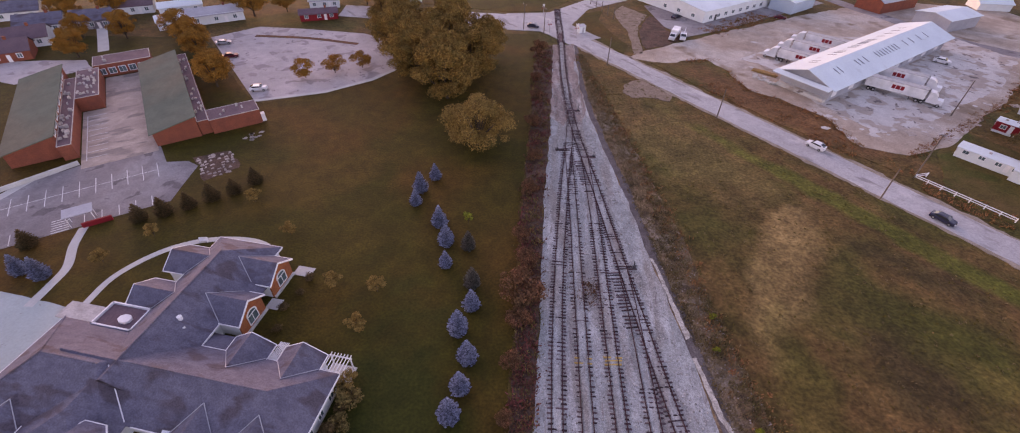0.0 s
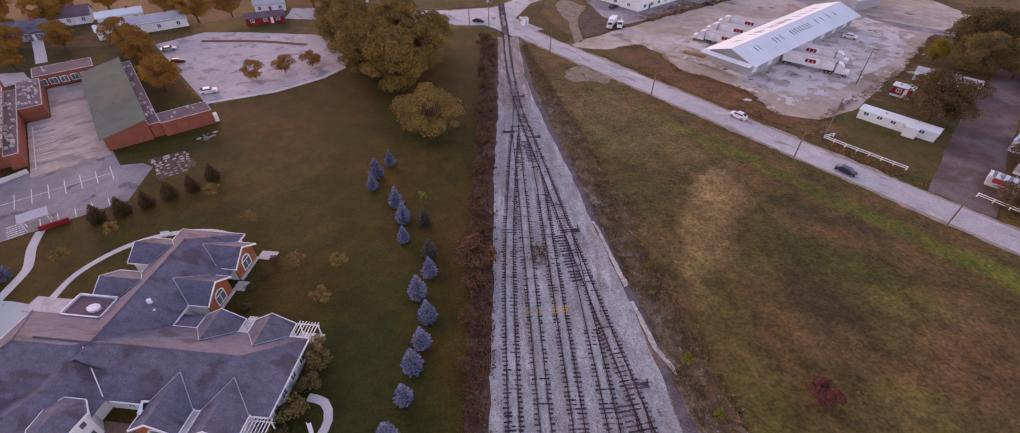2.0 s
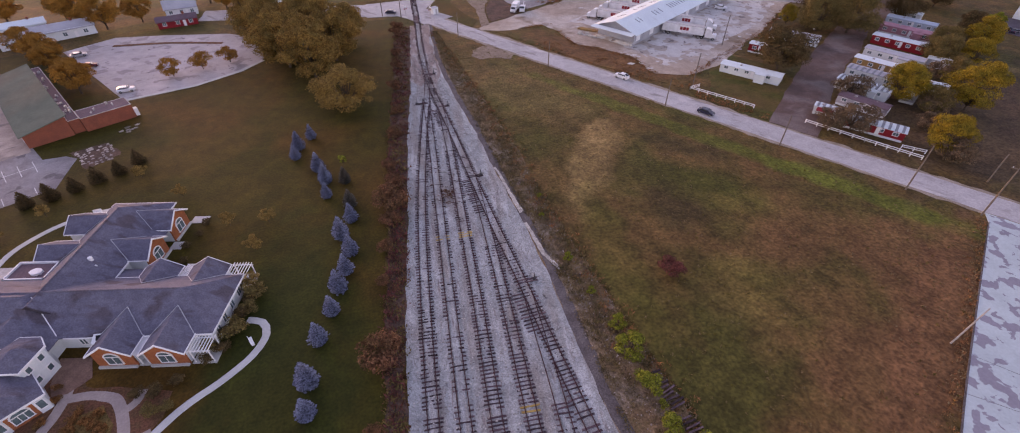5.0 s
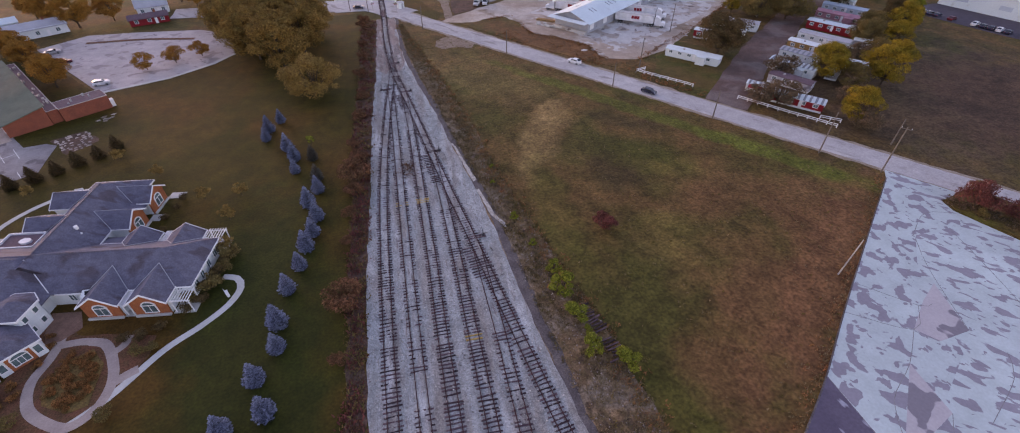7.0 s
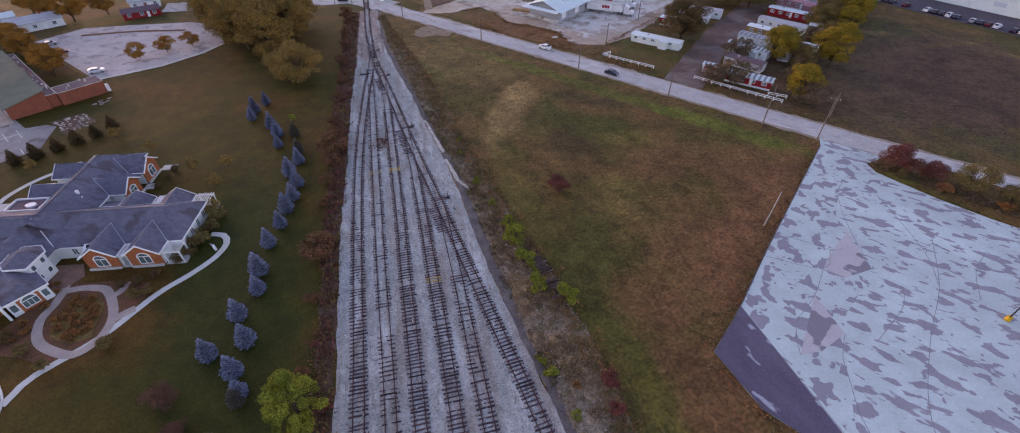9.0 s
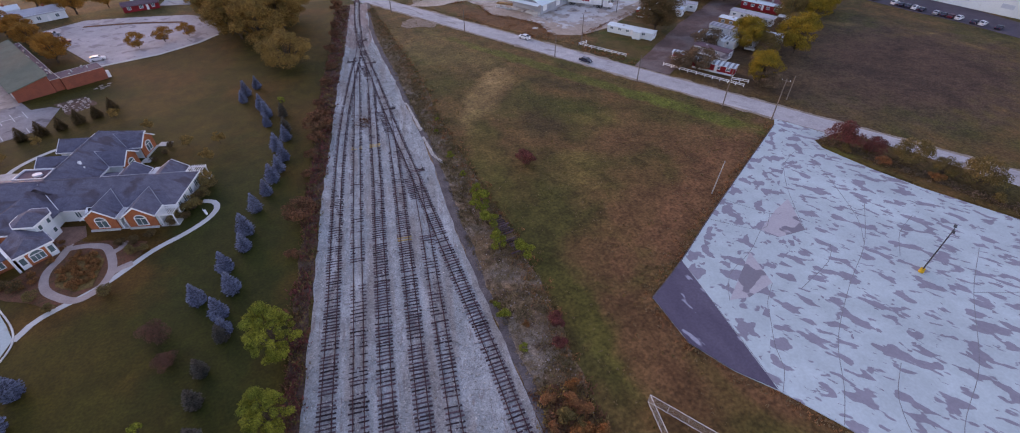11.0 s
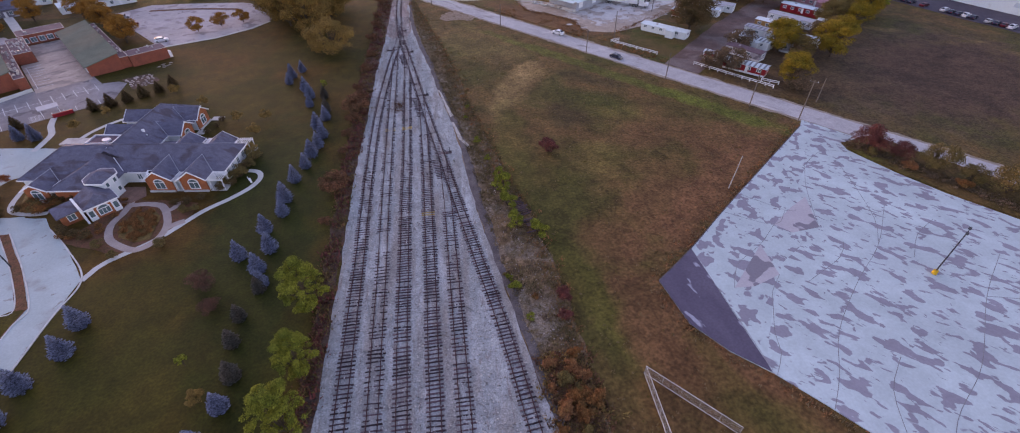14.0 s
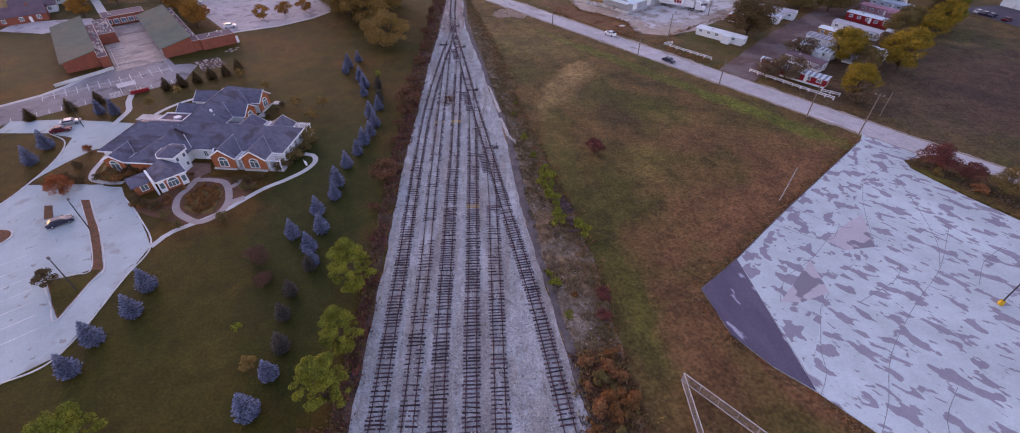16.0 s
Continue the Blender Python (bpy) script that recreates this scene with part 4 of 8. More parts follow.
TRUNK = [(23.4, 196), (22.4, 180), (21.5, 163), (19.5, 136), (18.7, 117), (18.5, 104)]
LINES = {
    "east": [(18.6, 112), (18.7, 100), (19.4, 88), (20.2, 74), (21.0, 57), (22.0, 38), (23.1, 21.5), (24.1, 4), (25.4, -15), (26.2, -26), (26.7, -38), (27.0, -55), (27.2, -80)],
    "five": [(23.25, 20), (22.75, 12), (22.1, 2), (21.2, -9), (20.3, -20), (19.3, -32), (18.2, -45), (16.9, -60), (15.3, -80)],
    "four": [(21.05, 54), (20.85, 46), (20.2, 34), (19.2, 18), (17.9, 1), (16.7, -15), (15.5, -29), (14.3, -44), (13.0, -60), (11.4, -80)],
    "three": [(19.3, 89), (18.95, 80), (18.2, 66), (17.2, 52), (16.1, 37), (14.9, 20), (13.5, 4), (12.1, -14), (10.9, -28), (9.8, -44), (8.6, -60), (7.1, -80)],
    "two": [(15.9, 91), (15.3, 82), (14.3, 68), (13.2, 54), (12.1, 40), (10.8, 23), (9.4, 4), (8.2, -14), (7.1, -28), (5.9, -44), (4.6, -60), (3.0, -80)],
    "one": [(18.55, 110), (17.6, 103), (16.4, 94.5), (14.6, 84), (12.4, 70), (10.2, 55), (8.4, 40), (6.9, 24), (5.4, 5), (4.3, -11), (2.9, -28), (1.6, -44), (0.2, -60), (-1.6, -80)],
}
RAIL_TOP = 0.34


def rail_shape(line, side):
    """A rail: foot, web and head drawn along a line."""
    prof = [(-0.07, 0.0), (0.07, 0.0), (0.07, 0.025), (0.015, 0.05), (0.015, 0.12), (0.037, 0.13), (0.037, 0.165), (-0.037, 0.165), (-0.037, 0.13), (-0.015, 0.12), (-0.015, 0.05), (-0.07, 0.025)]
    V, F, n = [], [], len(prof)
    for i, p in enumerate(line):
        d = (line[min(i + 1, len(line) - 1)] - line[max(i - 1, 0)]).normalized()
        w = Vector((-d.y, d.x))
        for x, z in prof:
            q = p + w * (side * 0.752 + x)
            V.append((q.x, q.y, RAIL_TOP - 0.165 + z))
    for i in range(len(line) - 1):
        F += [(i * n + k, i * n + (k + 1) % n, (i + 1) * n + (k + 1) % n, (i + 1) * n + k) for k in range(n)]
    F += [tuple(range(n - 1, -1, -1)), tuple(range((len(line) - 1) * n, len(line) * n))]
    return Shape().add(V, F)


def worn_tie(seed, ln=2.6):
    r = random.Random(seed)
    s = Shape().box((0, 0, 0), (ln, 0.215, 0.24))
    s.v = [(x + r.uniform(-0.05, 0.05), y + r.uniform(-0.02, 0.02), z + r.uniform(-0.015, 0.015)) for x, y, z in s.v]
    return s.mesh("sleeper")


TIES = [worn_tie(i) for i in range(5)]
for me in TIES:
    me.materials.append(M["tie"])
PALE = [worn_tie(11), worn_tie(12)]
for me in PALE:
    me.materials.append(M["tie_pale"])
LONG = worn_tie(20, 4.0)
LONG.materials.append(M["tie"])


def rough_fill(seg, z):
    """Uneven ballast between the rails, out of which sleepers show here and there."""
    L = smooth_line(seg, 0.45)
    V, F, m = [], [], 9
    for i, p in enumerate(L):
        d = (L[min(i + 1, len(L) - 1)] - L[max(i - 1, 0)]).normalized()
        w = Vector((-d.y, d.x))
        for k in range(m):
            q = p + w * (1.36 * (k / (m - 1) - 0.5))
            n = noise.noise((q.x * 0.9, q.y * 0.35, 4.0)) + 0.8 * noise.noise((q.x * 2.4, q.y * 2.1, 7.0))
            edge = 0.1 if k in (0, m - 1) else 0.0
            fade = 0.16 * max(0.0, 1 - min(i, len(L) - 1 - i) / 40)
            north = -0.055 + 0.08 * min(1.0, max(0.0, (q.y + 18) / 46))
            V.append((q.x, q.y, z + north + 0.075 * n - edge - fade))
    for i in range(len(L) - 1):
        F += [(i * m + k, i * m + k + 1, (i + 1) * m + k + 1, (i + 1) * m + k) for k in range(m - 1)]
    return Shape().add(V, F)


def track(name, pts, label, gap=0.6, thin=0.0, sunk=0.0, pale=(), long_spans=(), fill=None, shared=None):
    line = smooth_line(pts, 1.2)
    t = thing(name, label, "railway track", "tracks of the yard")
    tagged(t, kind="structure")
    for side in (-1, 1):
        part("rail", rail_shape(line, side), M["rail"], t)
    if fill:
        y0, y1, cover = fill
        seg = [tuple(p) for p in line if y0 < p.y < y1]
        part("ballast_fill", rough_fill(seg, 0.146 + 0.012 * cover), M["ballast"], t, "ballast half covering the sleepers")
    r = random.Random(len(pts) * 31 + int(pts[0][0] * 10))
    run, nxt, count = 0.0, 0.3, 0
    for a, b in zip(line, line[1:]):
        seg = (b - a).length
        while nxt < run + seg:
            p = a + (b - a) * ((nxt - run) / seg)
            nxt += gap * r.uniform(0.82, 1.2)
            if r.random() < thin or p.y < -78:
                continue
            if shared and any((p - q).length < 2.3 for q in shared):
                continue
            d = (b - a).normalized()
            me, lift = r.choice(TIES), 0.0
            if any(abs(p.y - y) < 0.75 for y in pale):
                me, lift = r.choice(PALE), 0.05
            out = 0.0
            if any(y0 < p.y < y1 for y0, y1 in long_spans):
                me, out = LONG, -0.65
            ob = new("sleeper", me)
            ob.parent = t
            dz = -0.03 * r.random() - (sunk if r.random() < 0.7 else 0)
            ob.matrix_basis = Matrix.LocRotScale((p.x + out - d.y * r.uniform(-0.06, 0.06), p.y, 0.055 + lift + dz), Euler((0, 0, math.atan2(d.y, d.x) - math.pi / 2 + r.gauss(0, 0.035))), (r.uniform(0.9, 1.06), r.uniform(0.85, 1.15), 1))
            count += 1
        run += seg
    return t


EAST_LINE = smooth_line(LINES["east"], 1.2)
TRUNK_LINE = smooth_line(TRUNK, 1.2)
track("railway_track", TRUNK, "rusty railway track on timber sleepers running to the road crossing", 0.7, 0.05, 0.02, fill=(104, 200, 0.6))
track("railway_track", LINES["east"], "rusty curving railway track with dark sleepers", 0.68, 0.04, 0.0, long_spans=((42, 54), (12, 20), (76, 88)), fill=(-79, 112, 0.2), shared=TRUNK_LINE)
track("railway_track", LINES["five"], "thin rusty siding track on narrow sleepers", 0.7, 0.06, 0.05, fill=(-79, 22, 0.7), shared=EAST_LINE)
track("railway_track", LINES["four"], "rusty railway track with close dark sleepers", 0.64, 0.02, 0.0, pale=(0.3,), fill=(-79, 54, 0.1), shared=EAST_LINE)
track("railway_track", LINES["three"], "rusty railway track with close dark sleepers", 0.64, 0.04, 0.01, pale=(36.5,), fill=(-79, 92, 0.2), shared=EAST_LINE)
track("railway_track", LINES["two"], "old rusty track with sunken broken sleepers", 0.72, 0.2, 0.055, pale=(36.3,), fill=(-79, 94, 0.9))
track("railway_track", LINES["one"], "rusty railway track beside the scrub bank", 0.66, 0.05, 0.015, fill=(-79, 110, 0.3), shared=EAST_LINE + TRUNK_LINE)
for lip in ([(26.5, 57), (27.3, 46), (27.7, 40), (28.6, 40.5), (27.9, 47), (27.0, 57)], [(27.7, 37), (28.0, 33), (28.4, 28), (29.3, 25), (30.1, 23.2), (30.3, 24.2), (29.2, 28), (28.7, 33), (28.3, 37)]):
    ground_piece("pale_lip", wobble(lip, 0.4, 0.3, 39), M["lip"], 0.085, "pale sandy lip along the ballast edge", "ground")


def switch_stand(x, y, rz, label):
    t = thing("switch_stand", label, "switch stand", "switch stands", (x, y, 0), rz)
    part("headblock", Shape().box((0.9, 0, 0.11), (3.4, 0.26, 0.24)).box((0.9, 0.55, 0.11), (3.4, 0.26, 0.24)), M["tie"], t)
    part("stand", Shape().box((2.1, 0.28, 0.35), (0.5, 0.45, 0.26)).rod((2.1, 0.28, 0.4), (2.1, 0.28, 1.3), 0.06, 0.05, 8), M["steel_dark"], t)
    part("lever", Shape().rod((2.1, 0.28, 0.75), (2.9, 0.28, 0.62), 0.04, 0.04, 6), M["steel_dark"], t)
    part("target", Shape().box((2.1, 0.28, 1.35), (0.06, 0.5, 0.42)), M["steel_dark"], t)
    return t


for x, y, rz in ((20.9, 54.4, 0), (23.1, 22.0, 0), (19.3, 89, 0), (18.6, 111, 0)):
    switch_stand(x, y, rz, "black switch stand on long timbers beside the points")
switch_stand(15.6, 92.5, math.pi, "black switch stand on long timbers beside the points")


# ---- the care home: low wings with hipped roofs and brick gables ----
HU, HV, HA = -45.0, 22.0, radians(-12.5)
house = thing("house", "low care home with grey shingle roofs, white siding and brick gables", "house", at=(HU * math.cos(HA) - HV * math.sin(HA), HU * math.sin(HA) + HV * math.cos(HA), 0), rz=HA)
ZE = 3.0


def hl(u, v):
    return (u - HU, v - HV)


def hp(u, v, z):
    return (u - HU, v - HV, z)


def rect(u0, u1, v0, v1):
    return [hl(u0, v0), hl(u1, v0), hl(u1, v1), hl(u0, v1)]


def hip_roof(u0, u1, v0, v1, axis, zr, hips=(1, 1), ze=ZE, run=None):
    """Four sloping plates over a rectangle; hips: whether the low and the high end are hipped."""
    s = Shape()
    if axis == "u":
        m, w = (v0 + v1) / 2, run or (v1 - v0) / 2
        a, b = u0 + w * hips[0], u1 - w * hips[1]
        A, B = hp(a, m, zr), hp(b, m, zr)
        P = [hp(u0, v0, ze), hp(u1, v0, ze), hp(u1, v1, ze), hp(u0, v1, ze)]
    else:
        m, w = (u0 + u1) / 2, run or (u1 - u0) / 2
        a, b = v0 + w * hips[0], v1 - w * hips[1]
        A, B = hp(m, a, zr), hp(m, b, zr)
        P = [hp(u1, v0, ze), hp(u1, v1, ze), hp(u0, v1, ze), hp(u0, v0, ze)]
    s.slab([P[0], P[1], B, A])
    s.slab([P[2], P[3], A, B])
    s.slab([P[1], P[2], B])
    s.slab([P[3], P[0], A])
    return s


def fascia(poly, z, h=0.28, w=0.1):
    s = Shape()
    for (x0, y0), (x1, y1) in zip(poly, poly[1:] + poly[:1]):
        d = math.dist((x0, y0), (x1, y1))
        s.box(((x0 + x1) / 2, (y0 + y1) / 2, z - h / 2 + 0.03), (d + w, w, h), math.atan2(y1 - y0, x1 - x0))
    return s


def window(parent, u, v, z, face, w=1.1, h=1.4, arch=False, name="window", local=True, lights=2):
    """A framed window on a wall that faces the angle face; its panes are parts of it."""
    x, y = hl(u, v) if local else (u, v)
    n = Vector((math.cos(face), math.sin(face)))
    t = Vector((-n.y, n.x))
    rz = face + math.pi / 2
    def at(a, d, zz):
        q = Vector((x, y)) + t * a + n * d
        return (q.x, q.y, zz)

    fr = Shape()
    for d in (0.12, -0.02):
        fr.add([at(a, d, z + b) for a, b in ((-w / 2 - 0.12, -h / 2 - 0.12), (w / 2 + 0.12, -h / 2 - 0.12), (w / 2 + 0.12, h / 2 + 0.12), (-w / 2 - 0.12, h / 2 + 0.12),
                                              (-w / 2, -h / 2), (w / 2, -h / 2), (w / 2, h / 2), (-w / 2, h / 2))], [])
    for i in range(4):
        k = (i + 1) % 4
        fr.f += [(i, k, 4 + k, 4 + i), (8 + i, 12 + i, 12 + k, 8 + k), (i, 8 + i, 8 + k, k), (4 + i, 4 + k, 12 + k, 12 + i)]
    win = part(name, fr, M["trim"], parent)
    for k in range(1, lights):
        p = at(w * (k / lights - 0.5), 0.05, z)
        part("glazing_bar", Shape().box(p, (0.08, 0.1, h), rz), M["trim"], win)
    if arch:
        af = Shape()
        pts = [at(r * math.cos(math.pi * i / 8), d, z + h / 2 + r * 0.8 * math.sin(math.pi * i / 8)) for d in (0.12, -0.02) for i in range(9) for r in (w / 2 + 0.18, w / 2 - 0.02)]
        af.add(pts, [(2 * i, 2 * i + 1, 2 * i + 3, 2 * i + 2) for i in range(8)] + [(18 + 2 * i, 18 + 2 * i + 2, 18 + 2 * i + 3, 18 + 2 * i + 1) for i in range(8)]
               + [(2 * i, 2 * i + 2, 18 + 2 * i + 2, 18 + 2 * i) for i in range(8)] + [(2 * i + 1, 18 + 2 * i + 1, 18 + 2 * i + 3, 2 * i + 3) for i in range(8)])
        part("arch_frame", af, M["trim"], win)
    c = Vector((x, y)) + n * 0.02
    pane = Shape().box((c.x, c.y, z), (w, 0.05, h), rz)
    part("pane", pane, M["glass"], win)
    if arch:
        s = Shape()
        ring = []
        for i in range(9):
            a = math.pi * i / 8
            q = c + t * (w / 2 * math.cos(a))
            ring.append((q.x, q.y, z + h / 2 + w / 2 * 0.8 * math.sin(a)))
        s.add([(p[0] + n.x * 0.025, p[1] + n.y * 0.025, p[2]) for p in ring] + [(p[0] - n.x * 0.025, p[1] - n.y * 0.025, p[2]) for p in ring],
              [tuple(range(9)), tuple(range(17, 8, -1))] + [(i, 9 + i, 9 + (i + 1) % 9, (i + 1) % 9) for i in range(9)])
        part("arched_pane", s, M["glass"], win)
    return win


def gable(cu, cv, face, depth, hw, za, wall_mat, arch=True, back=4.0, setback=2.9):
    """A cross gable: cu, cv middle of its front wall, face the way it looks (0 east, 90 north...), depth of the walls, roof running back into the main roof."""
    f = radians(face)
    n, t = Vector((math.cos(f), math.sin(f))), Vector((-math.sin(f), math.cos(f)))
    c = Vector(hl(cu, cv))

    def q(a, b, z):
        p = c + n * a + t * b
        return (p.x, p.y, z)

    w = Shape()
    rise = (za - ZE) / (hw + 0.45)
    wt = ZE + rise * 0.45
    pts = [q(0, -hw, 0), q(0, hw, 0), q(0, hw, wt), q(0, 0, za - 0.1), q(0, -hw, wt)]
    bk = [q(-0.3, -hw, 0), q(-0.3, hw, 0), q(-0.3, hw, wt), q(-0.3, 0, za - 0.1), q(-0.3, -hw, wt)]
    w.add(pts + bk, [(0, 1, 2, 3, 4), (9, 8, 7, 6, 5)] + [(i, 5 + i, 5 + (i + 1) % 5, (i + 1) % 5) for i in range(5)])
    part("gable_wall", w, wall_mat, house, "orange brick gable wall" if wall_mat is M["brick"] else "")
    for sd in (-1, 1):
        s = Shape()
        a0, a1 = q(-0.3, sd * hw, 0), q(-depth, sd * hw, 0)
        b0, b1 = q(-0.3, sd * (hw - 0.25), 0), q(-depth, sd * (hw - 0.25), 0)
        s.prism([a0[:2], a1[:2], b1[:2], b0[:2]], 0, ZE)
        part("side_wall", s, M["white"], house)
        r = Shape().slab([q(0.4, 0, za + 0.08), q(-depth - back, 0, za + 0.08), q(-depth - 0.2, sd * (hw + 0.45), ZE + 0.08), q(0.4, sd * (hw + 0.45), ZE + 0.08)], 0.14)
        part("gable_roof", r, M["shingle"], house)
        b = Shape().slab([q(0.5, 0, za + 0.11), q(0.38, 0, za + 0.11), q(0.38, sd * (hw + 0.5), ZE + 0.11), q(0.5, sd * (hw + 0.5), ZE + 0.11)], 0.3)
        b.slab([q(0.4, sd * (hw + 0.42), ZE + 0.1), q(-depth, sd * (hw + 0.42), ZE + 0.1), q(-depth, sd * (hw + 0.54), ZE + 0.1), q(0.4, sd * (hw + 0.54), ZE + 0.1)], 0.18)
        part("bargeboard", b, M["trim"], house, "white bargeboard and gutter")
    run = (za - ZE) / 0.6
    for sd in (-1, 1):
        part("valley_flashing", Shape().rod(q(-setback - run, 0, za + 0.12), q(-setback, sd * (hw + 0.42), ZE + 0.14), 0.06, 0.06, 5), M["metal_grey"], house)
    wu, wv = c.x + HU + n.x * 0.02, c.y + HV + n.y * 0.02
    if wall_mat is M["brick"]:
        window(house, wu, wv, 1.55, f, 1.9, 1.5, arch)
        part("brick_sill", Shape().prism([q(0.02, -hw, 0)[:2], q(0.35, -hw, 0)[:2], q(0.35, hw, 0)[:2], q(0.02, hw, 0)[:2]], 0, 0.35), M["walk"], house)
    else:
        window(house, wu, wv, 1.5, f, 1.6, 1.4)


# walls
part("wall", Shape().prism(rect(-58.5, -28.2, 16.5, 27.0), 0, ZE), M["white"], house)
part("wall", Shape().prism(rect(-58.9, -48.6, 26.0, 46.8), 0, ZE), M["white"], house)
part("wall", Shape().prism(rect(-69.6, -50.2, 13.8, 27.6), 0, ZE), M["white"], house)
part("wall", Shape().prism(rect(-60.4, -50.2, 10.0, 13.6), 0, ZE), M["brick"], house)
# roofs
part("roof", hip_roof(-62, -27.7, 15.9, 27.6, "u", 6.5, (0, 1)), M["shingle"], house, "grey shingle roof with brownish weathering")
part("roof", hip_roof(-59.5, -48.0, 19, 47.4, "v", 6.5, (0, 1)), M["shingle"], house, "grey shingle roof with brownish weathering")
part("roof", hip_roof(-70.2, -49.2, 13.2, 28.2, "u", 6.75, (1, 1), run=6.5), M["shingle"], house, "large grey shingle roof")
part("roof", hip_roof(-61.0, -49.3, 9.4, 21.0, "v", 5.75, (1, 0)), M["shingle"], house, "grey shingle roof of the south bay")
part("fascia", fascia(rect(-48.5, -27.7, 15.9, 27.6), ZE), M["trim"], house, "white gutter")
part("fascia", fascia(rect(-59.5, -48.0, 27.6, 47.4), ZE), M["trim"], house, "white gutter")
part("fascia", fascia([hl(*p) for p in ((-70.2, 13.2), (-61.0, 13.2), (-61.0, 9.4), (-53.4, 9.4), (-53.4, 28.2), (-70.2, 28.2))], ZE), M["trim"], house, "white gutter")
# valley and ridge flashings
for a, b in (((-33.5, 21.75, 6.56), (-53.7, 21.75, 6.56)), ((-53.7, 21.75, 6.56), (-53.7, 41.6, 6.56)), ((-63.7, 20.7, 6.71), (-55.9, 20.7, 6.71)), ((-60.9, 9.5, 3.12), (-58.4, 12.0, 4.32)), ((-63.7, 20.7, 6.8), (-70.0, 13.4, 3.1)), ((-63.7, 20.7, 6.8), (-70.0, 28.0, 3.1))):
    part("ridge_cap", Shape().rod(hp(*a), hp(*b), 0.11, 0.11, 6), M["shingle"], house)
part("valley_flashing", Shape().rod(hp(-54.6, 21.1, 6.16), hp(-49.5, 16.2, 3.22), 0.07, 0.07, 5), M["trim"], house, "pale metal flashing between two roofs")
# cross gables
for cu in (-40.5, -33.3):
    gable(cu, 13.0, -90, 3.5, 2.65, 5.15, M["brick"], back=5.0)
for cu in (-41.2, -33.6):
    gable(cu, 29.4, 90, 2.6, 2.6, 4.95, M["white"], setback=1.8)
for cv in (42.1, 34.4):
    gable(-45.3, cv, 0, 3.3, 2.65, 5.15, M["brick"], back=5.0, setback=2.7)
    gable(-62.7, cv - 0.6, 180, 3.6, 2.6, 4.95, M["white"], setback=3.2)
# south-west gable wing
gable(-63.7, 9.6, -90, 3.9, 2.3, 4.5, M["brick"], back=3.5, setback=3.3)
# windows
for v in (17.8, 20.0, 22.6, 25.2):
    window(house, -28.18, v, 1.6, 0, 1.0, 1.5)
for v in (28.4, 30.0):
    window(house, -48.58, v, 1.6, 0, 1.0, 1.4)
for u in (-46.8, -45.0):
    window(house, u, 16.48, 1.6, -math.pi / 2, 0.9, 1.3)
for u in (-30.0, -36.9):
    window(house, u, 16.48, 1.6, -math.pi / 2, 0.9, 1.6)


def pergola(u0, u1, v0, v1):
    for u in (u0, u1):
        for v in (v0, v1):
            part("pergola_post", Shape().box(hp(u, v, 1.25), (0.15, 0.15, 2.5)), M["trim"], house)
    for v in (v0, v1):
        part("pergola_beam", Shape().box(hp((u0 + u1) / 2, v, 2.55), (u1 - u0 + 0.5, 0.1, 0.2)), M["trim"], house)
    n = max(5, int((u1 - u0) / 0.42))
    for k in range(n + 1):
        u = u0 + (u1 - u0) * k / n
        part("pergola_slat", Shape().box(hp(u, (v0 + v1) / 2, 2.72), (0.08, v1 - v0 + 0.8, 0.15)), M["trim"], house)
    part("patio", Shape().prism(rect(u0 - 0.4, u1 + 0.4, v0 - 0.3, v1 + 0.3), 0, 0.1), M["walk"], house, "pale concrete patio")


pergola(-30.0, -27.4, 13.3, 15.6)
pergola(-37.4, -36.4, 13.3, 15.6)
pergola(-30.4, -27.6, 28.0, 30.2)
pergola(-38.0, -36.8, 28.2, 30.2)
part("patio", Shape().prism(rect(-45.2, -42.2, 44.5, 46.5), 0, 0.1), M["walk"], house, "pale concrete patio")
part("patio", Shape().prism(rect(-45.6, -43.6, 37.2, 39.2), 0, 0.1), M["walk"], house, "pale concrete patio")
part("lean_roof", Shape().slab([hp(-48.3, 37.3, 3.3), hp(-48.3, 39.2, 3.3), hp(-45.6, 39.2, 2.7), hp(-45.6, 37.3, 2.7)]), M["shingle"], house)

part("court_wall", Shape().prism(rect(-48.6, -44.2, 26.8, 29.8), 0, 2.1), M["white"], house, "low white wall of the inner corner")
part("court_roof", Shape().slab([hp(-48.2, 27.5, 3.02), hp(-44.0, 27.5, 3.02), hp(-44.0, 30.2, 2.3), hp(-48.2, 30.2, 2.3)]), M["shingle"], house, "low grey shingle roof of the inner corner")
# bay on the inner corner
bay = [(-44.4, 16.3), (-43.8, 14.6), (-43.0, 14.4), (-41.6, 15.6), (-41.4, 16.5)]
part("bay_window", Shape().prism([hl(*p) for p in bay], 0, 3.3), M["white"], house, "white bay with a flat top")
part("bay_top", Shape().prism([hl(*p) for p in [(-43.9, 16.0), (-43.4, 15.1), (-42.1, 15.6), (-42.0, 16.2)]], 3.25, 3.36), M["black"], house)
window(house, -42.3, 14.97, 1.6, radians(-45), 0.9, 1.2)

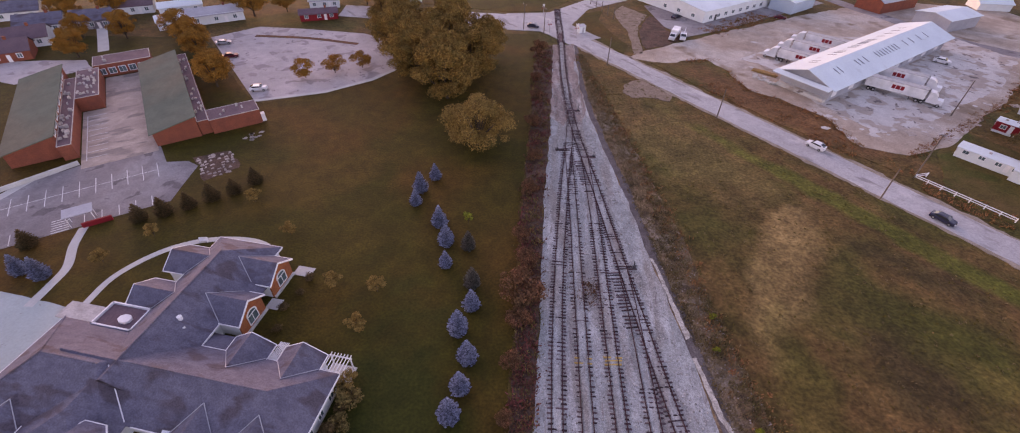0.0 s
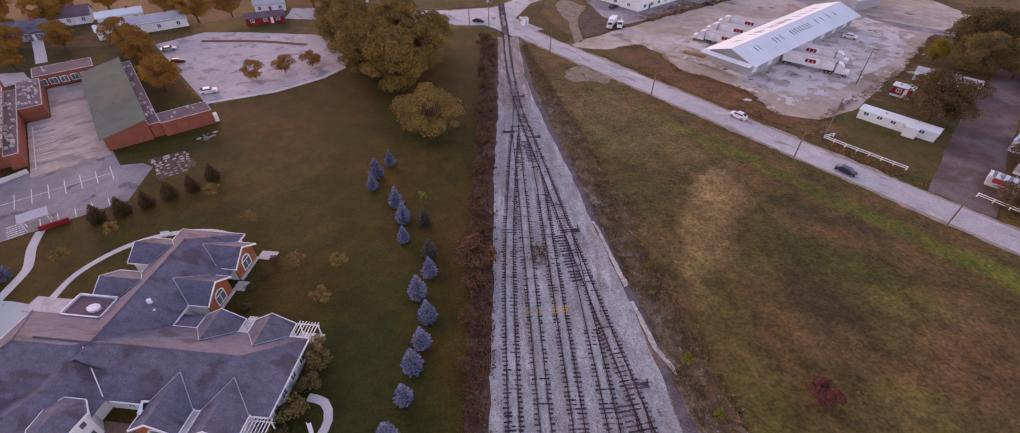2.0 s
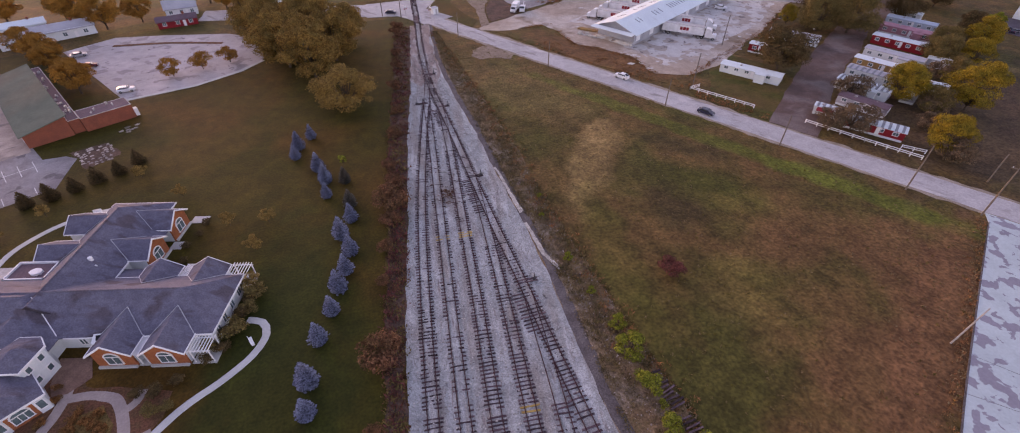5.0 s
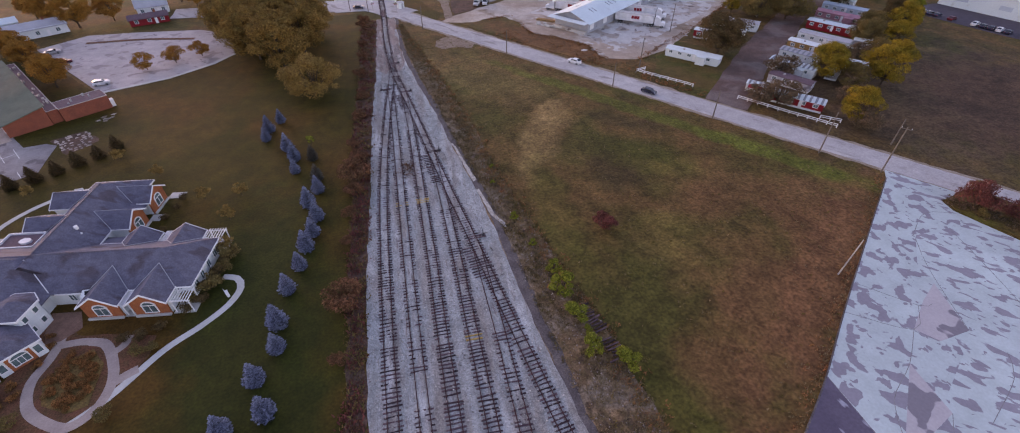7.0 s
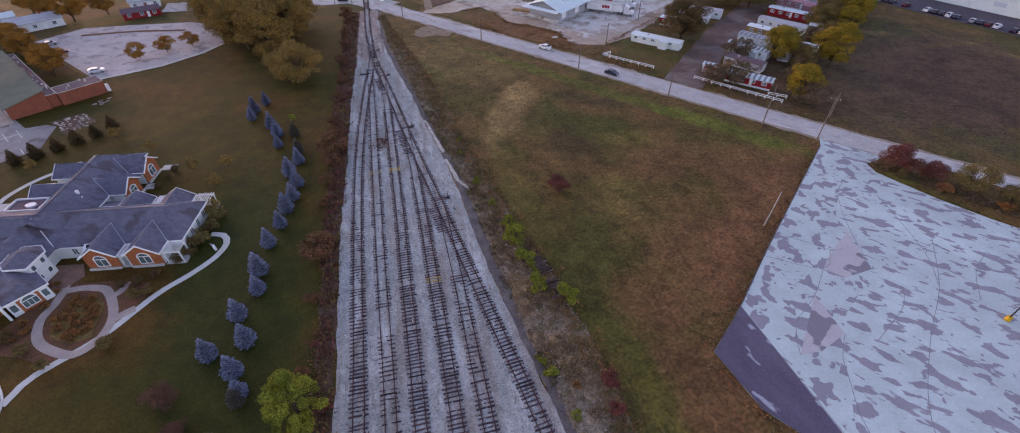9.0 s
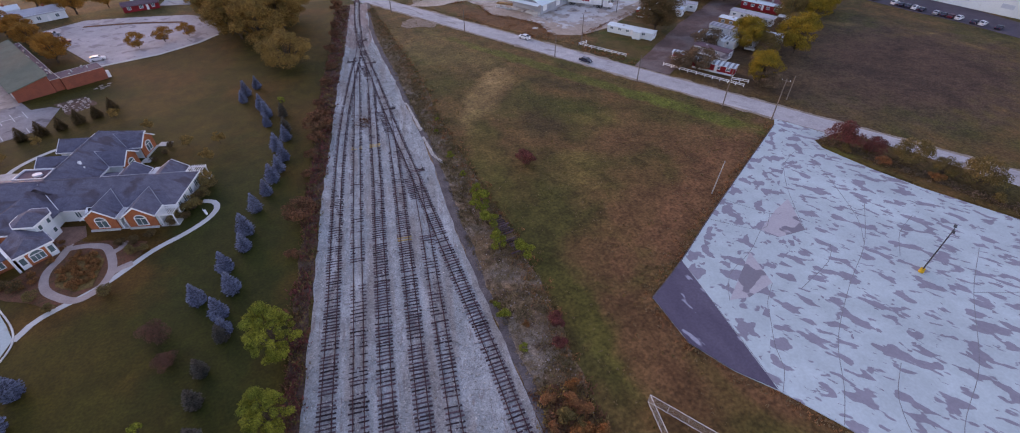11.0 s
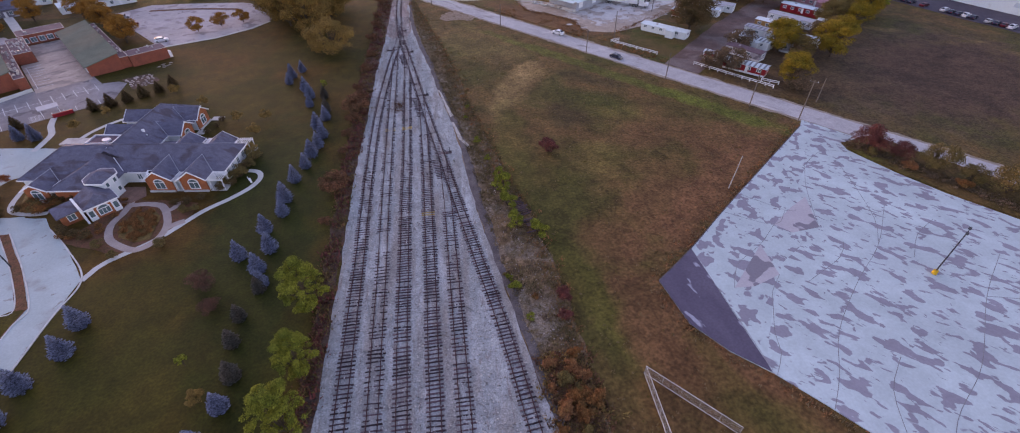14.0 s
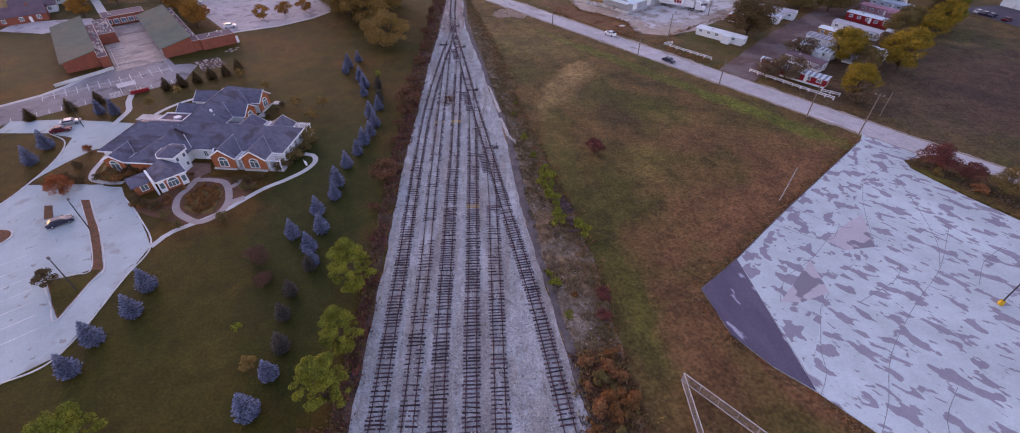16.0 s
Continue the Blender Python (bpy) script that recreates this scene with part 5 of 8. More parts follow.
# flat roof with skylight and the pale entrance canopy
part("wall", Shape().prism(rect(-65.0, -58.6, 27.4, 31.2), 0, 3.3), M["white"], house)
part("flat_roof", Shape().prism(rect(-64.8, -58.7, 27.6, 31.0), 3.3, 3.36), M["flat_roof"], house, "maroon flat roof")
part("parapet", fascia(rect(-65.0, -58.8, 27.4, 31.2), 3.6, 0.4, 0.22), M["trim"], house, "white parapet")
part("skylight", Shape().prism([hl(-60.9 + 1.0 * math.cos(a), 28.9 + 0.75 * math.sin(a)) for a in [radians(22.5 + 45 * i) for i in range(8)]], 3.3, 3.75), M["trim"], house, "white domed skylight")
part("canopy", Shape().prism(rect(-71.2, -65.2, 27.4, 30.3), 3.1, 3.3), M["roof_edge"], house, "white flat entrance canopy")
for u in (-70.9, -65.8):
    for v in (28.4, 30.1):
        part("canopy_post", Shape().rod(hp(u, v, 0), hp(u, v, 3.1), 0.14, 0.14, 8), M["trim"], house)
part("roof_vent", Shape().rod(hp(-51.8, 29.6, 4.6), hp(-51.8, 29.6, 5.8), 0.28, 0.34, 8), M["trim"], house, "white roof vent")
part("roof_vent", Shape().rod(hp(-51.0, 29.0, 4.4), hp(-50.5, 28.5, 5.1), 0.14, 0.14, 8), M["trim"], house, "white flue pipe")

# octagonal hall and the slanted front wing
OC = (-51.1, 12.1)
oc2 = [(-48.4, 13.5), (-49.9, 15.0), (-52.7, 15.0), (-53.9, 13.4), (-53.8, 10.7), (-52.4, 9.2), (-48.8, 9.2)]
oc = [(OC[0] + (u - OC[0]) * 0.87, OC[1] + (v - OC[1]) * 0.87) for u, v in oc2]
part("octagon_wall", Shape().prism([hl(*p) for p in oc], 0, 4.7), M["white"], house, "white walls of the many-sided hall")
for i in range(7):
    (u0, v0), (u1, v1) = oc2[i], oc2[(i + 1) % 7]
    part("octagon_roof", Shape().slab([hp(u0, v0, 4.75), hp(u1, v1, 4.75), hp(*OC, 6.0)]), M["shingle"], house)
    a, b = Vector(hl(u0, v0)), Vector(hl(u1, v1))
    part("octagon_gutter", Shape().box((*((a + b) / 2), 4.63), ((b - a).length + 0.08, 0.1, 0.3), math.atan2((b - a).y, (b - a).x)), M["trim"], house, "white gutter")
for v, z in ((12.4, 3.7), (12.4, 1.5), (10.4, 3.7), (10.4, 1.5)):
    window(house, -48.73 - 0.09 * (13.3 - v) / 3.74 * 3.5, v, z, radians(-6), 0.7, 0.9, lights=1)
PD, QD = Vector((math.cos(radians(-40)), math.sin(radians(-40)))), Vector((math.cos(radians(50)), math.sin(radians(50))))
WC = Vector((-51.2, 7.6))


def wq(p, q):
    r = WC + PD * p + QD * q
    return (r.x, r.y)


part("front_wing_wall", Shape().prism([hl(*wq(p, q)) for p, q in ((-1.5, -2.2), (4.35, -2.2), (4.35, 3.25), (-1.5, 3.25))], 0, ZE), M["brick"], house, "brick walls of the front wing")
for q in (-1.6, 2.65):
    part("pilaster", Shape().prism([hl(*wq(a, q + b)) for a, b in ((4.2, -0.62), (4.48, -0.62), (4.48, 0.62), (4.2, 0.62))], 0, ZE), M["white"], house, "white siding strip")
fw = Shape()
A, B = (*hl(*wq(-1.6, 0.52)), 4.55), (*hl(*wq(3.0, 0.52)), 4.55)
C = [(*hl(*wq(p, q)), ZE) for p, q in ((-1.6, -2.55), (4.75, -2.55), (4.75, 3.6), (-1.6, 3.6))]
fw.slab([C[0], C[1], B, A]).slab([C[1], C[2], B]).slab([C[2], C[3], A, B])
part("front_wing_roof", fw, M["shingle"], house, "grey shingle hip roof")
for a, b in ((C[0], C[1]), (C[1], C[2]), (C[2], C[3])):
    a, b = Vector(a[:2]), Vector(b[:2])
    part("front_wing_gutter", Shape().box((*((a + b) / 2), ZE - 0.11), ((b - a).length + 0.08, 0.1, 0.28), math.atan2((b - a).y, (b - a).x)), M["trim"], house, "white gutter")
part("party_wall", Shape().prism([hl(*wq(p, q)) for p, q in ((-0.6, -2.95), (4.7, -2.95), (4.7, -2.6), (-0.6, -2.6))], 0, 3.7), M["white"], house, "tall white siding wall between porch and wing")
part("side_cladding", Shape().prism([hl(*wq(p, q)) for p, q in ((-1.4, 3.2), (4.3, 3.2), (4.3, 3.33), (-1.4, 3.33))], 0.02, ZE - 0.05), M["white"], house, "white siding side wall")
face = radians(-40)
window(house, *wq(4.37, 0.52), 1.25, face, 1.9, 1.2, True, lights=3)
for q in (-1.6, 2.65):
    window(house, *wq(4.5, q), 1.6, face, 0.75, 1.4, lights=1)
part("porch_wall", Shape().prism([hl(*wq(p, q)) for p, q in ((-0.8, -6.2), (2.1, -6.2), (2.1, -2.9), (-0.8, -2.9))], 0, 2.4), M["brick"], house, "low brick porch wall")
part("porch_roof", Shape().slab([(*hl(*wq(-1.4, -2.95)), 3.0), (*hl(*wq(-1.4, -6.7)), 2.9), (*hl(*wq(2.6, -6.7)), 2.4), (*hl(*wq(2.6, -2.95)), 2.5)], 0.2), M["shingle"], house, "lean-to porch roof")
window(house, *wq(2.12, -4.4), 1.4, face, 1.2, 1.2)


# ---- school ----
court_lines = thing("parking_lines", "worn white bay lines on the school court", "road marking")
tagged(court_lines, kind="structure")
part("bay_line", Shape().prism([sp(-13.4, 1), sp(-13.25, 1), sp(-13.25, 24), sp(-13.4, 24)], 0.0, 0.056), M["line"], court_lines)
for k in range(9):
    part("bay_line", Shape().prism([sp(-13.2, 2 + k * 2.7), sp(-9.4, 2 + k * 2.7), sp(-9.4, 2.14 + k * 2.7), sp(-13.2, 2.14 + k * 2.7)], 0.0, 0.056), M["line"], court_lines)
school = thing("school", "long low red brick school with grey-green sheet roofs", "school", at=(SO.x, SO.y, 0), rz=math.atan2(SB.y, SB.x))


def srect(b0, b1, a0, a1):
    return [(b0, a0), (b1, a0), (b1, a1), (b0, a1)]


def hall(b0, b1, a0, a1, zw, zeast, parent):
    """A hall under one sheet roof that falls to the west."""
    top = lambda x, y: zw + (zeast - zw) * (x - b0) / (b1 - b0)
    part("wall", Shape().prism(srect(b0, b1, a0, a1), 0, top), M["brick_dark"], parent, "red brick wall")
    part("roof", Shape().slab([(b0 - 0.7, a0 - 0.6, zw + 0.1), (b1 + 0.4, a0 - 0.6, zeast + 0.22), (b1 + 0.4, a1 + 0.5, zeast + 0.22), (b0 - 0.7, a1 + 0.5, zw + 0.1)], 0.2), M["green_roof"], parent, "grey-green sheet roof")
    k = 0
    a = a0 + 3
    while a < a1 - 3:
        window(parent, b0 - 0.03, a, 1.7, math.pi, 2.6, 1.5, local=False, lights=3)
        window(parent, b1 + 0.03, a, zeast - 0.75, 0, 2.6, 0.7, local=False, lights=3)
        a += 4.2


hall(0, 9.0, 0, 44.5, 3.2, 5.2, school)
hall(-26.3, -17.2, 5.5, 48, 3.2, 5.2, school)


def flat_block(b0, b1, a0, a1, z, parent, roof="flat_roof", wall="brick_dark"):
    part("wall", Shape().prism(srect(b0, b1, a0, a1), 0, z), M[wall], parent, "red brick wall")
    part("flat_roof", Shape().prism(srect(b0 + 0.15, b1 - 0.15, a0 + 0.15, a1 - 0.15), z, z + 0.08), M[roof], parent, "maroon flat roof")
    s = Shape()
    for c, sz in ((((b0 + b1) / 2, a0), (b1 - b0 + 0.16, 0.16)), (((b0 + b1) / 2, a1), (b1 - b0 + 0.16, 0.16)), ((b0, (a0 + a1) / 2), (0.16, a1 - a0)), ((b1, (a0 + a1) / 2), (0.16, a1 - a0))):
        s.box((*c, z + 0.05), (*sz, 0.12))
    part("parapet", s, M["roof_edge"], parent, "dull white parapet edge")


flat_block(9.1, 11.4, 0.5, 46, 3.4, school)
flat_block(11.5, 22.4, -0.5, 5.2, 3.5, school)
flat_block(-17.1, -14.6, 3.5, 42, 3.4, school)
flat_block(-14.5, -9.6, 27.5, 46.5, 3.5, school)
flat_block(-11, 2.7, 48.2, 55.6, 3.5, school)
rr = random.Random(5)
for b0, b1, a0, a1, n in ((-16.8, -14.9, 5, 40, 22), (-14, -10.2, 29, 45, 26), (9.4, 11.1, 3, 42, 20), (12.5, 21, 0.8, 4.2, 4), (-9, 1, 50, 54, 3)):
    for _ in range(n):
        b, a = rr.uniform(b0, b1), rr.uniform(a0, a1)
        s = (rr.uniform(0.3, 0.7), rr.uniform(0.3, 0.8), rr.uniform(0.3, 0.7))
        part("roof_unit", Shape().box((b, a, 3.45 + s[2] / 2), s, rr.uniform(-0.1, 0.1)).box((b + 0.1, a, 3.5 + s[2]), (s[0] * 0.5, s[1] * 0.5, 0.16)), M["unit"] if rr.random() < 0.6 else M["roof_edge"], school, "galvanised roof vent unit")
for k in range(5):
    window(school, -9.5 + k * 2.4, 48.17, 1.6, -math.pi / 2, 1.6, 1.5, local=False)
part("side_door", Shape().box((22.9, 0.6, 1.0), (0.9, 1.1, 2.0)), M["trim"], school, "white side porch door")
part("screen_wall", Shape().prism([(-30, -4.2), (-14.5, 0.2), (-14.6, 0.6), (-30.1, -3.8)], 0, 0.9), M["walk"], school, "low pale wall")

shelter = thing("shelter", "small grey-roofed shelter with a red bench wall", "bus shelter", at=(*sp(-13.4, -22.2), 0), rz=math.atan2(SB.y, SB.x))
for x in (-1.9, 1.9):
    for y in (-0.9, 0.9):
        part("post", Shape().box((x, y, 1.2), (0.12, 0.12, 2.4)), M["trim"], shelter)
part("roof", Shape().slab([(-2.3, -1.3, 2.5), (2.3, -1.3, 2.5), (2.3, 1.3, 2.75), (-2.3, 1.3, 2.75)], 0.15), M["metal_grey"], shelter, "pale grey roof")
part("bench_wall", Shape().box((2.2, -2.0, 0.5), (4.6, 0.35, 1.0)), M["red"], shelter, "dark red low wall")


# ---- truck terminal ----
def gable_shed(name, label, p0, length, width, rz, ze, zr, roof, wall, category="warehouse", doors=0, skylights=(), seed=0, over=0.5):
    """A sheet-metal hall: p0 is its near corner, length along rz."""
    t = thing(name, label, category, at=(*p0, 0), rz=rz)
    part("wall", Shape().prism([(0, 0), (length, 0), (length, width), (0, width)], 0, ze), wall, t)
    for x in (0.0, length):
        part("gable_wall", Shape().add([(x - 0.1, 0, ze), (x - 0.1, width, ze), (x - 0.1, width / 2, zr), (x + 0.1, 0, ze), (x + 0.1, width, ze), (x + 0.1, width / 2, zr)],
                                       [(0, 1, 2), (5, 4, 3), (0, 3, 4, 1), (1, 4, 5, 2), (2, 5, 3, 0)]), wall, t)
    for y in (-over, width + over):
        part("roof", Shape().slab([(-over, y, ze - (zr - ze) * over / (width / 2)), (length + over, y, ze - (zr - ze) * over / (width / 2)), (length + over, width / 2, zr + 0.1), (-over, width / 2, zr + 0.1)], 0.12), roof, t)
    r = random.Random(seed)
    for k in range(doors):
        x = (k + 0.6) * length / doors
        for y, d in ((-0.04, -1), (width + 0.04, 1)):
            part("dock_door", Shape().box((x, y, 2.3), (2.6, 0.14, 2.6)), M["metal_grey"] if k % 2 else M["trim"], t, "roll-up dock door")
    for f in skylights:
        for sd in (0.27, 0.73):
            x = length * f + r.uniform(-0.5, 0.5)
            f0, f1 = (sd - 0.1, sd + 0.06) if sd < 0.5 else (sd - 0.06, sd + 0.1)
            h = lambda g: ze + (zr - ze) * (1 - abs(g - 0.5) * 2) + 0.17
            part("roof_light", Shape().slab([(x, width * f0, h(f0)), (x + 0.36, width * f0, h(f0)), (x + 0.36, width * f1, h(f1)), (x, width * f1, h(f1))], 0.05), M["skylight"], t, "grey roof light strip")
    return t


TD = math.atan2(158.5 - 118.2, 152.6 - 91.0)
shed = gable_shed("loading_shed", "long white metal loading shed with a low gable roof", (91.0, 118.2), 75.5, 14.5, TD, 4.6, 7.0, M["metal_white"], M["metal_grey"], "warehouse", 16, (0.1, 0.125, 0.25, 0.285, 0.32, 0.40, 0.425, 0.45, 0.475, 0.50, 0.525, 0.55, 0.58, 0.65, 0.71, 0.78, 0.85), 3, 1.6)
part("front_apron", Shape().box((-0.9, 7.2, 0.5), (1.6, 14, 1.0)), M["dock_concrete"], shed)
part("canopy", Shape().slab([(-4.0, -1.0, 4.3), (-1.6, -1.0, 4.6), (-1.6, 15.5, 4.6), (-4.0, 15.5, 4.3)], 0.15), M["metal_white"], shed, "white front canopy")
gable_shed("metal_building", "pale blue metal building with a white roof", (117.5, 194.5), 17, 10, radians(35), 4.6, 5.6, M["metal_white"], M["metal_blue"], "warehouse")
gable_shed("metal_building", "white metal building with a shallow roof", (167.5, 175.8), 19, 12.8, radians(23), 4.5, 5.6, M["metal_white"], M["metal_grey"], "warehouse")
big = gable_shed("distribution_hall", "wide white metal hall with office windows", (77.5, 182.2), 60, 34, radians(33), 4.4, 5.8, M["metal_white"], M["white"], "warehouse")
for k in range(8):
    window(big, 4 + k * 4.6, -0.05, 1.7, -math.pi / 2, 1.7, 1.3, local=False)
for k in range(3):
    window(big, -0.05, 5 + k * 7, 1.7, math.pi, 1.5, 1.2, local=False)
part("door", Shape().box((7.2, -0.06, 1.1), (1.1, 0.12, 2.2)), M["steel_dark"], big)
gable_shed("barn", "dark red barn with a white end", (155.5, 197), 24, 11, radians(25), 4.5, 7.0, M["metal_grey"], M["brick_dark"], "barn")
gable_shed("outbuilding", "small white outbuilding beyond the yard", (203, 205), 13, 8, radians(-8), 3, 4.6, M["metal_white"], M["white"], "shed")
# long store by the far car park
store = gable_shed("long_store", "long white store building with a flat pale roof", (252, 108), 100, 40, radians(-76), 7.0, 7.6, M["metal_white"], M["metal_white"], "warehouse")
for k in range(6):
    part("wall_panel", Shape().box((8 + k * 15, -0.06, 3.4), (4.2, 0.14, 1.6)), M["metal_blue"], store, "grey-blue wall panel")
ground_piece("store_car_park", [(229, 108), (262, 108), (262, 20), (246, 20), (241, 56), (236, 74)], M["store_asphalt"], 0.03, "dark asphalt car park", "car park")


def wheel(x, y, r, w, parent):
    wh = part("wheel", Shape().rod((x, y - w / 2, r), (x, y + w / 2, r), r, r, 14), M["black"], parent)
    part("rim", Shape().rod((x, y - w / 2 - 0.01, r), (x, y + w / 2 + 0.01, r), r * 0.55, r * 0.55, 10), M["unit"], wh)


def semi(label, tractor=True):
    t = thing("semi_trailer", label, "truck", "trailers at the loading shed")
    part("box_body", Shape().box((0, 0, 2.6), (14.6, 2.6, 2.75)), M["white_car"], t, "white box body")
    part("rail_trim", Shape().box((0, 0, 1.2), (14.62, 2.62, 0.12)).box((0, 0, 3.95), (14.62, 2.62, 0.1)), M["unit"], t)
    for sd in (-1, 1):
        for x0, w in ((-0.55, 0.85), (0.55, 1.0), (1.6, 0.85)):
            part("logo_shape", Shape().box((x0, sd * 1.31, 2.75), (w, 0.03, 1.1)), M["red"], t, "red painted logo block")
    part("underframe", Shape().box((-3.5, 0, 0.95), (6.5, 1.1, 0.4)).box((4, 0.9, 0.6), (0.15, 0.15, 1.1)).box((4, -0.9, 0.6), (0.15, 0.15, 1.1)), M["steel_dark"], t)
    for x in (-6.0, -4.8):
        for y in (-1.05, 1.05):
            wheel(x, y, 0.5, 0.5, t)
    if tractor:
        cab = Shape()
        prof = [(7.9, 0.75), (11.6, 0.75), (11.6, 1.9), (10.2, 2.05), (9.9, 3.0), (9.0, 3.7), (7.9, 3.75)]
        cab.add([(x, -1.2, z) for x, z in prof] + [(x, 1.2, z) for x, z in prof], [tuple(range(6, -1, -1)), tuple(range(7, 14))] + [(i, (i + 1) % 7, 7 + (i + 1) % 7, 7 + i) for i in range(7)])
        part("cab", cab, M["white_car"], t, "white tractor cab")
        part("windscreen", Shape().slab([(10.27, -1.05, 2.15), (10.27, 1.05, 2.15), (9.98, 1.05, 2.95), (9.98, -1.05, 2.95)], 0.06), M["car_glass"], t)
        part("chassis", Shape().box((8.2, 0, 0.75), (6.8, 0.9, 0.3)), M["steel_dark"], t)
        part("exhaust", Shape().rod((7.75, 0.95, 0.8), (7.75, 0.95, 3.9), 0.09, 0.09, 8), M["unit"], t)
        for x in (10.8, 7.0, 5.8):
            for y in (-1.0, 1.0):
                wheel(x, y, 0.5, 0.4, t)
    return t


ang_r = radians(-41)
tr = semi("white box trailer with red logo and white tractor cab")
tr.matrix_basis = place(113.2, 123.5, 0, ang_r)
set_copy(tr, 119.0, 132.0, ang_r, 1.0)
ang_l = ang_r + math.pi
for x, y in ((96.3, 143.6), (104.4, 150.8), (112.4, 158.0)):
    set_copy(tr, x, y, ang_l, 1.0)


def bobtail(x, y, rz, label, flatbed=False):
    t = thing("parked_truck", label, "truck", at=(x, y, 0), rz=rz)
    prof = [(1.35, 0.6), (4.2, 0.6), (4.25, 1.35), (3.2, 1.55), (2.75, 2.3), (1.45, 2.4)]
    part("cab", Shape().add([(px, -1.0, z) for px, z in prof] + [(px, 1.0, z) for px, z in prof], [tuple(range(5, -1, -1)), tuple(range(6, 12))] + [(i, (i + 1) % 6, 6 + (i + 1) % 6, 6 + i) for i in range(6)]), M["white_car"], t, "white cab")
    part("windscreen", Shape().slab([(3.24, -0.85, 1.6), (3.24, 0.85, 1.6), (2.82, 0.8, 2.27), (2.82, -0.8, 2.27)], 0.05), M["car_glass"], t)
    for sd in (-1, 1):
        part("side_window", Shape().box((2.2, sd * 1.0, 1.95), (0.9, 0.04, 0.45)), M["car_glass"], t)
    if flatbed:
        part("bed", Shape().box((-1.3, 0, 1.05), (5.0, 2.2, 0.25)).box((0.9, 0, 1.5), (0.6, 2.0, 0.8)), M["unit"], t, "grey flat bed")
        part("crane_arm", Shape().rod((0.4, 0, 1.6), (-3.2, 0.3, 2.6), 0.16, 0.1, 6), M["white_car"], t)
    else:
        part("box_body", Shape().box((-1.3, 0, 1.95), (5.0, 2.3, 2.2)), M["white_car"], t, "white box body")
        part("roller_door", Shape().box((-3.82, 0, 1.9), (0.05, 1.9, 1.9)), M["metal_grey"], t)
    part("chassis", Shape().box((0, 0, 0.7), (7.2, 1.0, 0.3)), M["steel_dark"], t)
    for xx in (2.8, -2.4):
        for yy in (-1.0, 1.0):
            wheel(xx, yy, 0.48, 0.35, t)


bobtail(61.8, 166.2, 4.2, "white box truck parked on the yard edge")
bobtail(65.2, 166.4, 4.35, "white flatbed truck with a small crane", True)
lumber = thing("timber_stack", "stack of long orange timbers lying on the yard", "timber stack", at=(81.8, 136.9, 0), rz=radians(-43))
for k in range(9):
    part("timber", Shape().box((0.25 * math.sin(k * 2.3), -0.9 + 0.45 * (k % 5), 0.2 + 0.3 * (k // 5)), (7.4 - 0.4 * (k % 3), 0.34, 0.28), 0.03 * math.sin(k * 1.7)), M["timber"], lumber)


def pallet(x, y, rz, n):
    """A few stacked pallets: deck boards on three bearers each."""
    t = thing("pallet_stack", "pale weathered timber pallets on the yard", "pallet", "pallets on the yard", (x, y, 0.02), rz)
    for k in range(n):
        for c in (-0.5, 0.0, 0.5):
            part("bearer", Shape().box((0, c, 0.08 + 0.16 * k), (1.2, 0.1, 0.1)), M["walk"], t)
        for c in range(5):
            part("board", Shape().box((-0.52 + 0.26 * c, 0, 0.145 + 0.16 * k), (0.18, 1.1, 0.03)), M["walk"], t)


pr = random.Random(18)
for k in range(13):
    f = pr.random()
    pallet(77.4 + 4.0 * f + pr.gauss(0, 0.9), 136.4 - 7.5 * f + pr.gauss(0, 1.0), pr.uniform(0, 3), pr.choice((1, 1, 2, 3)))


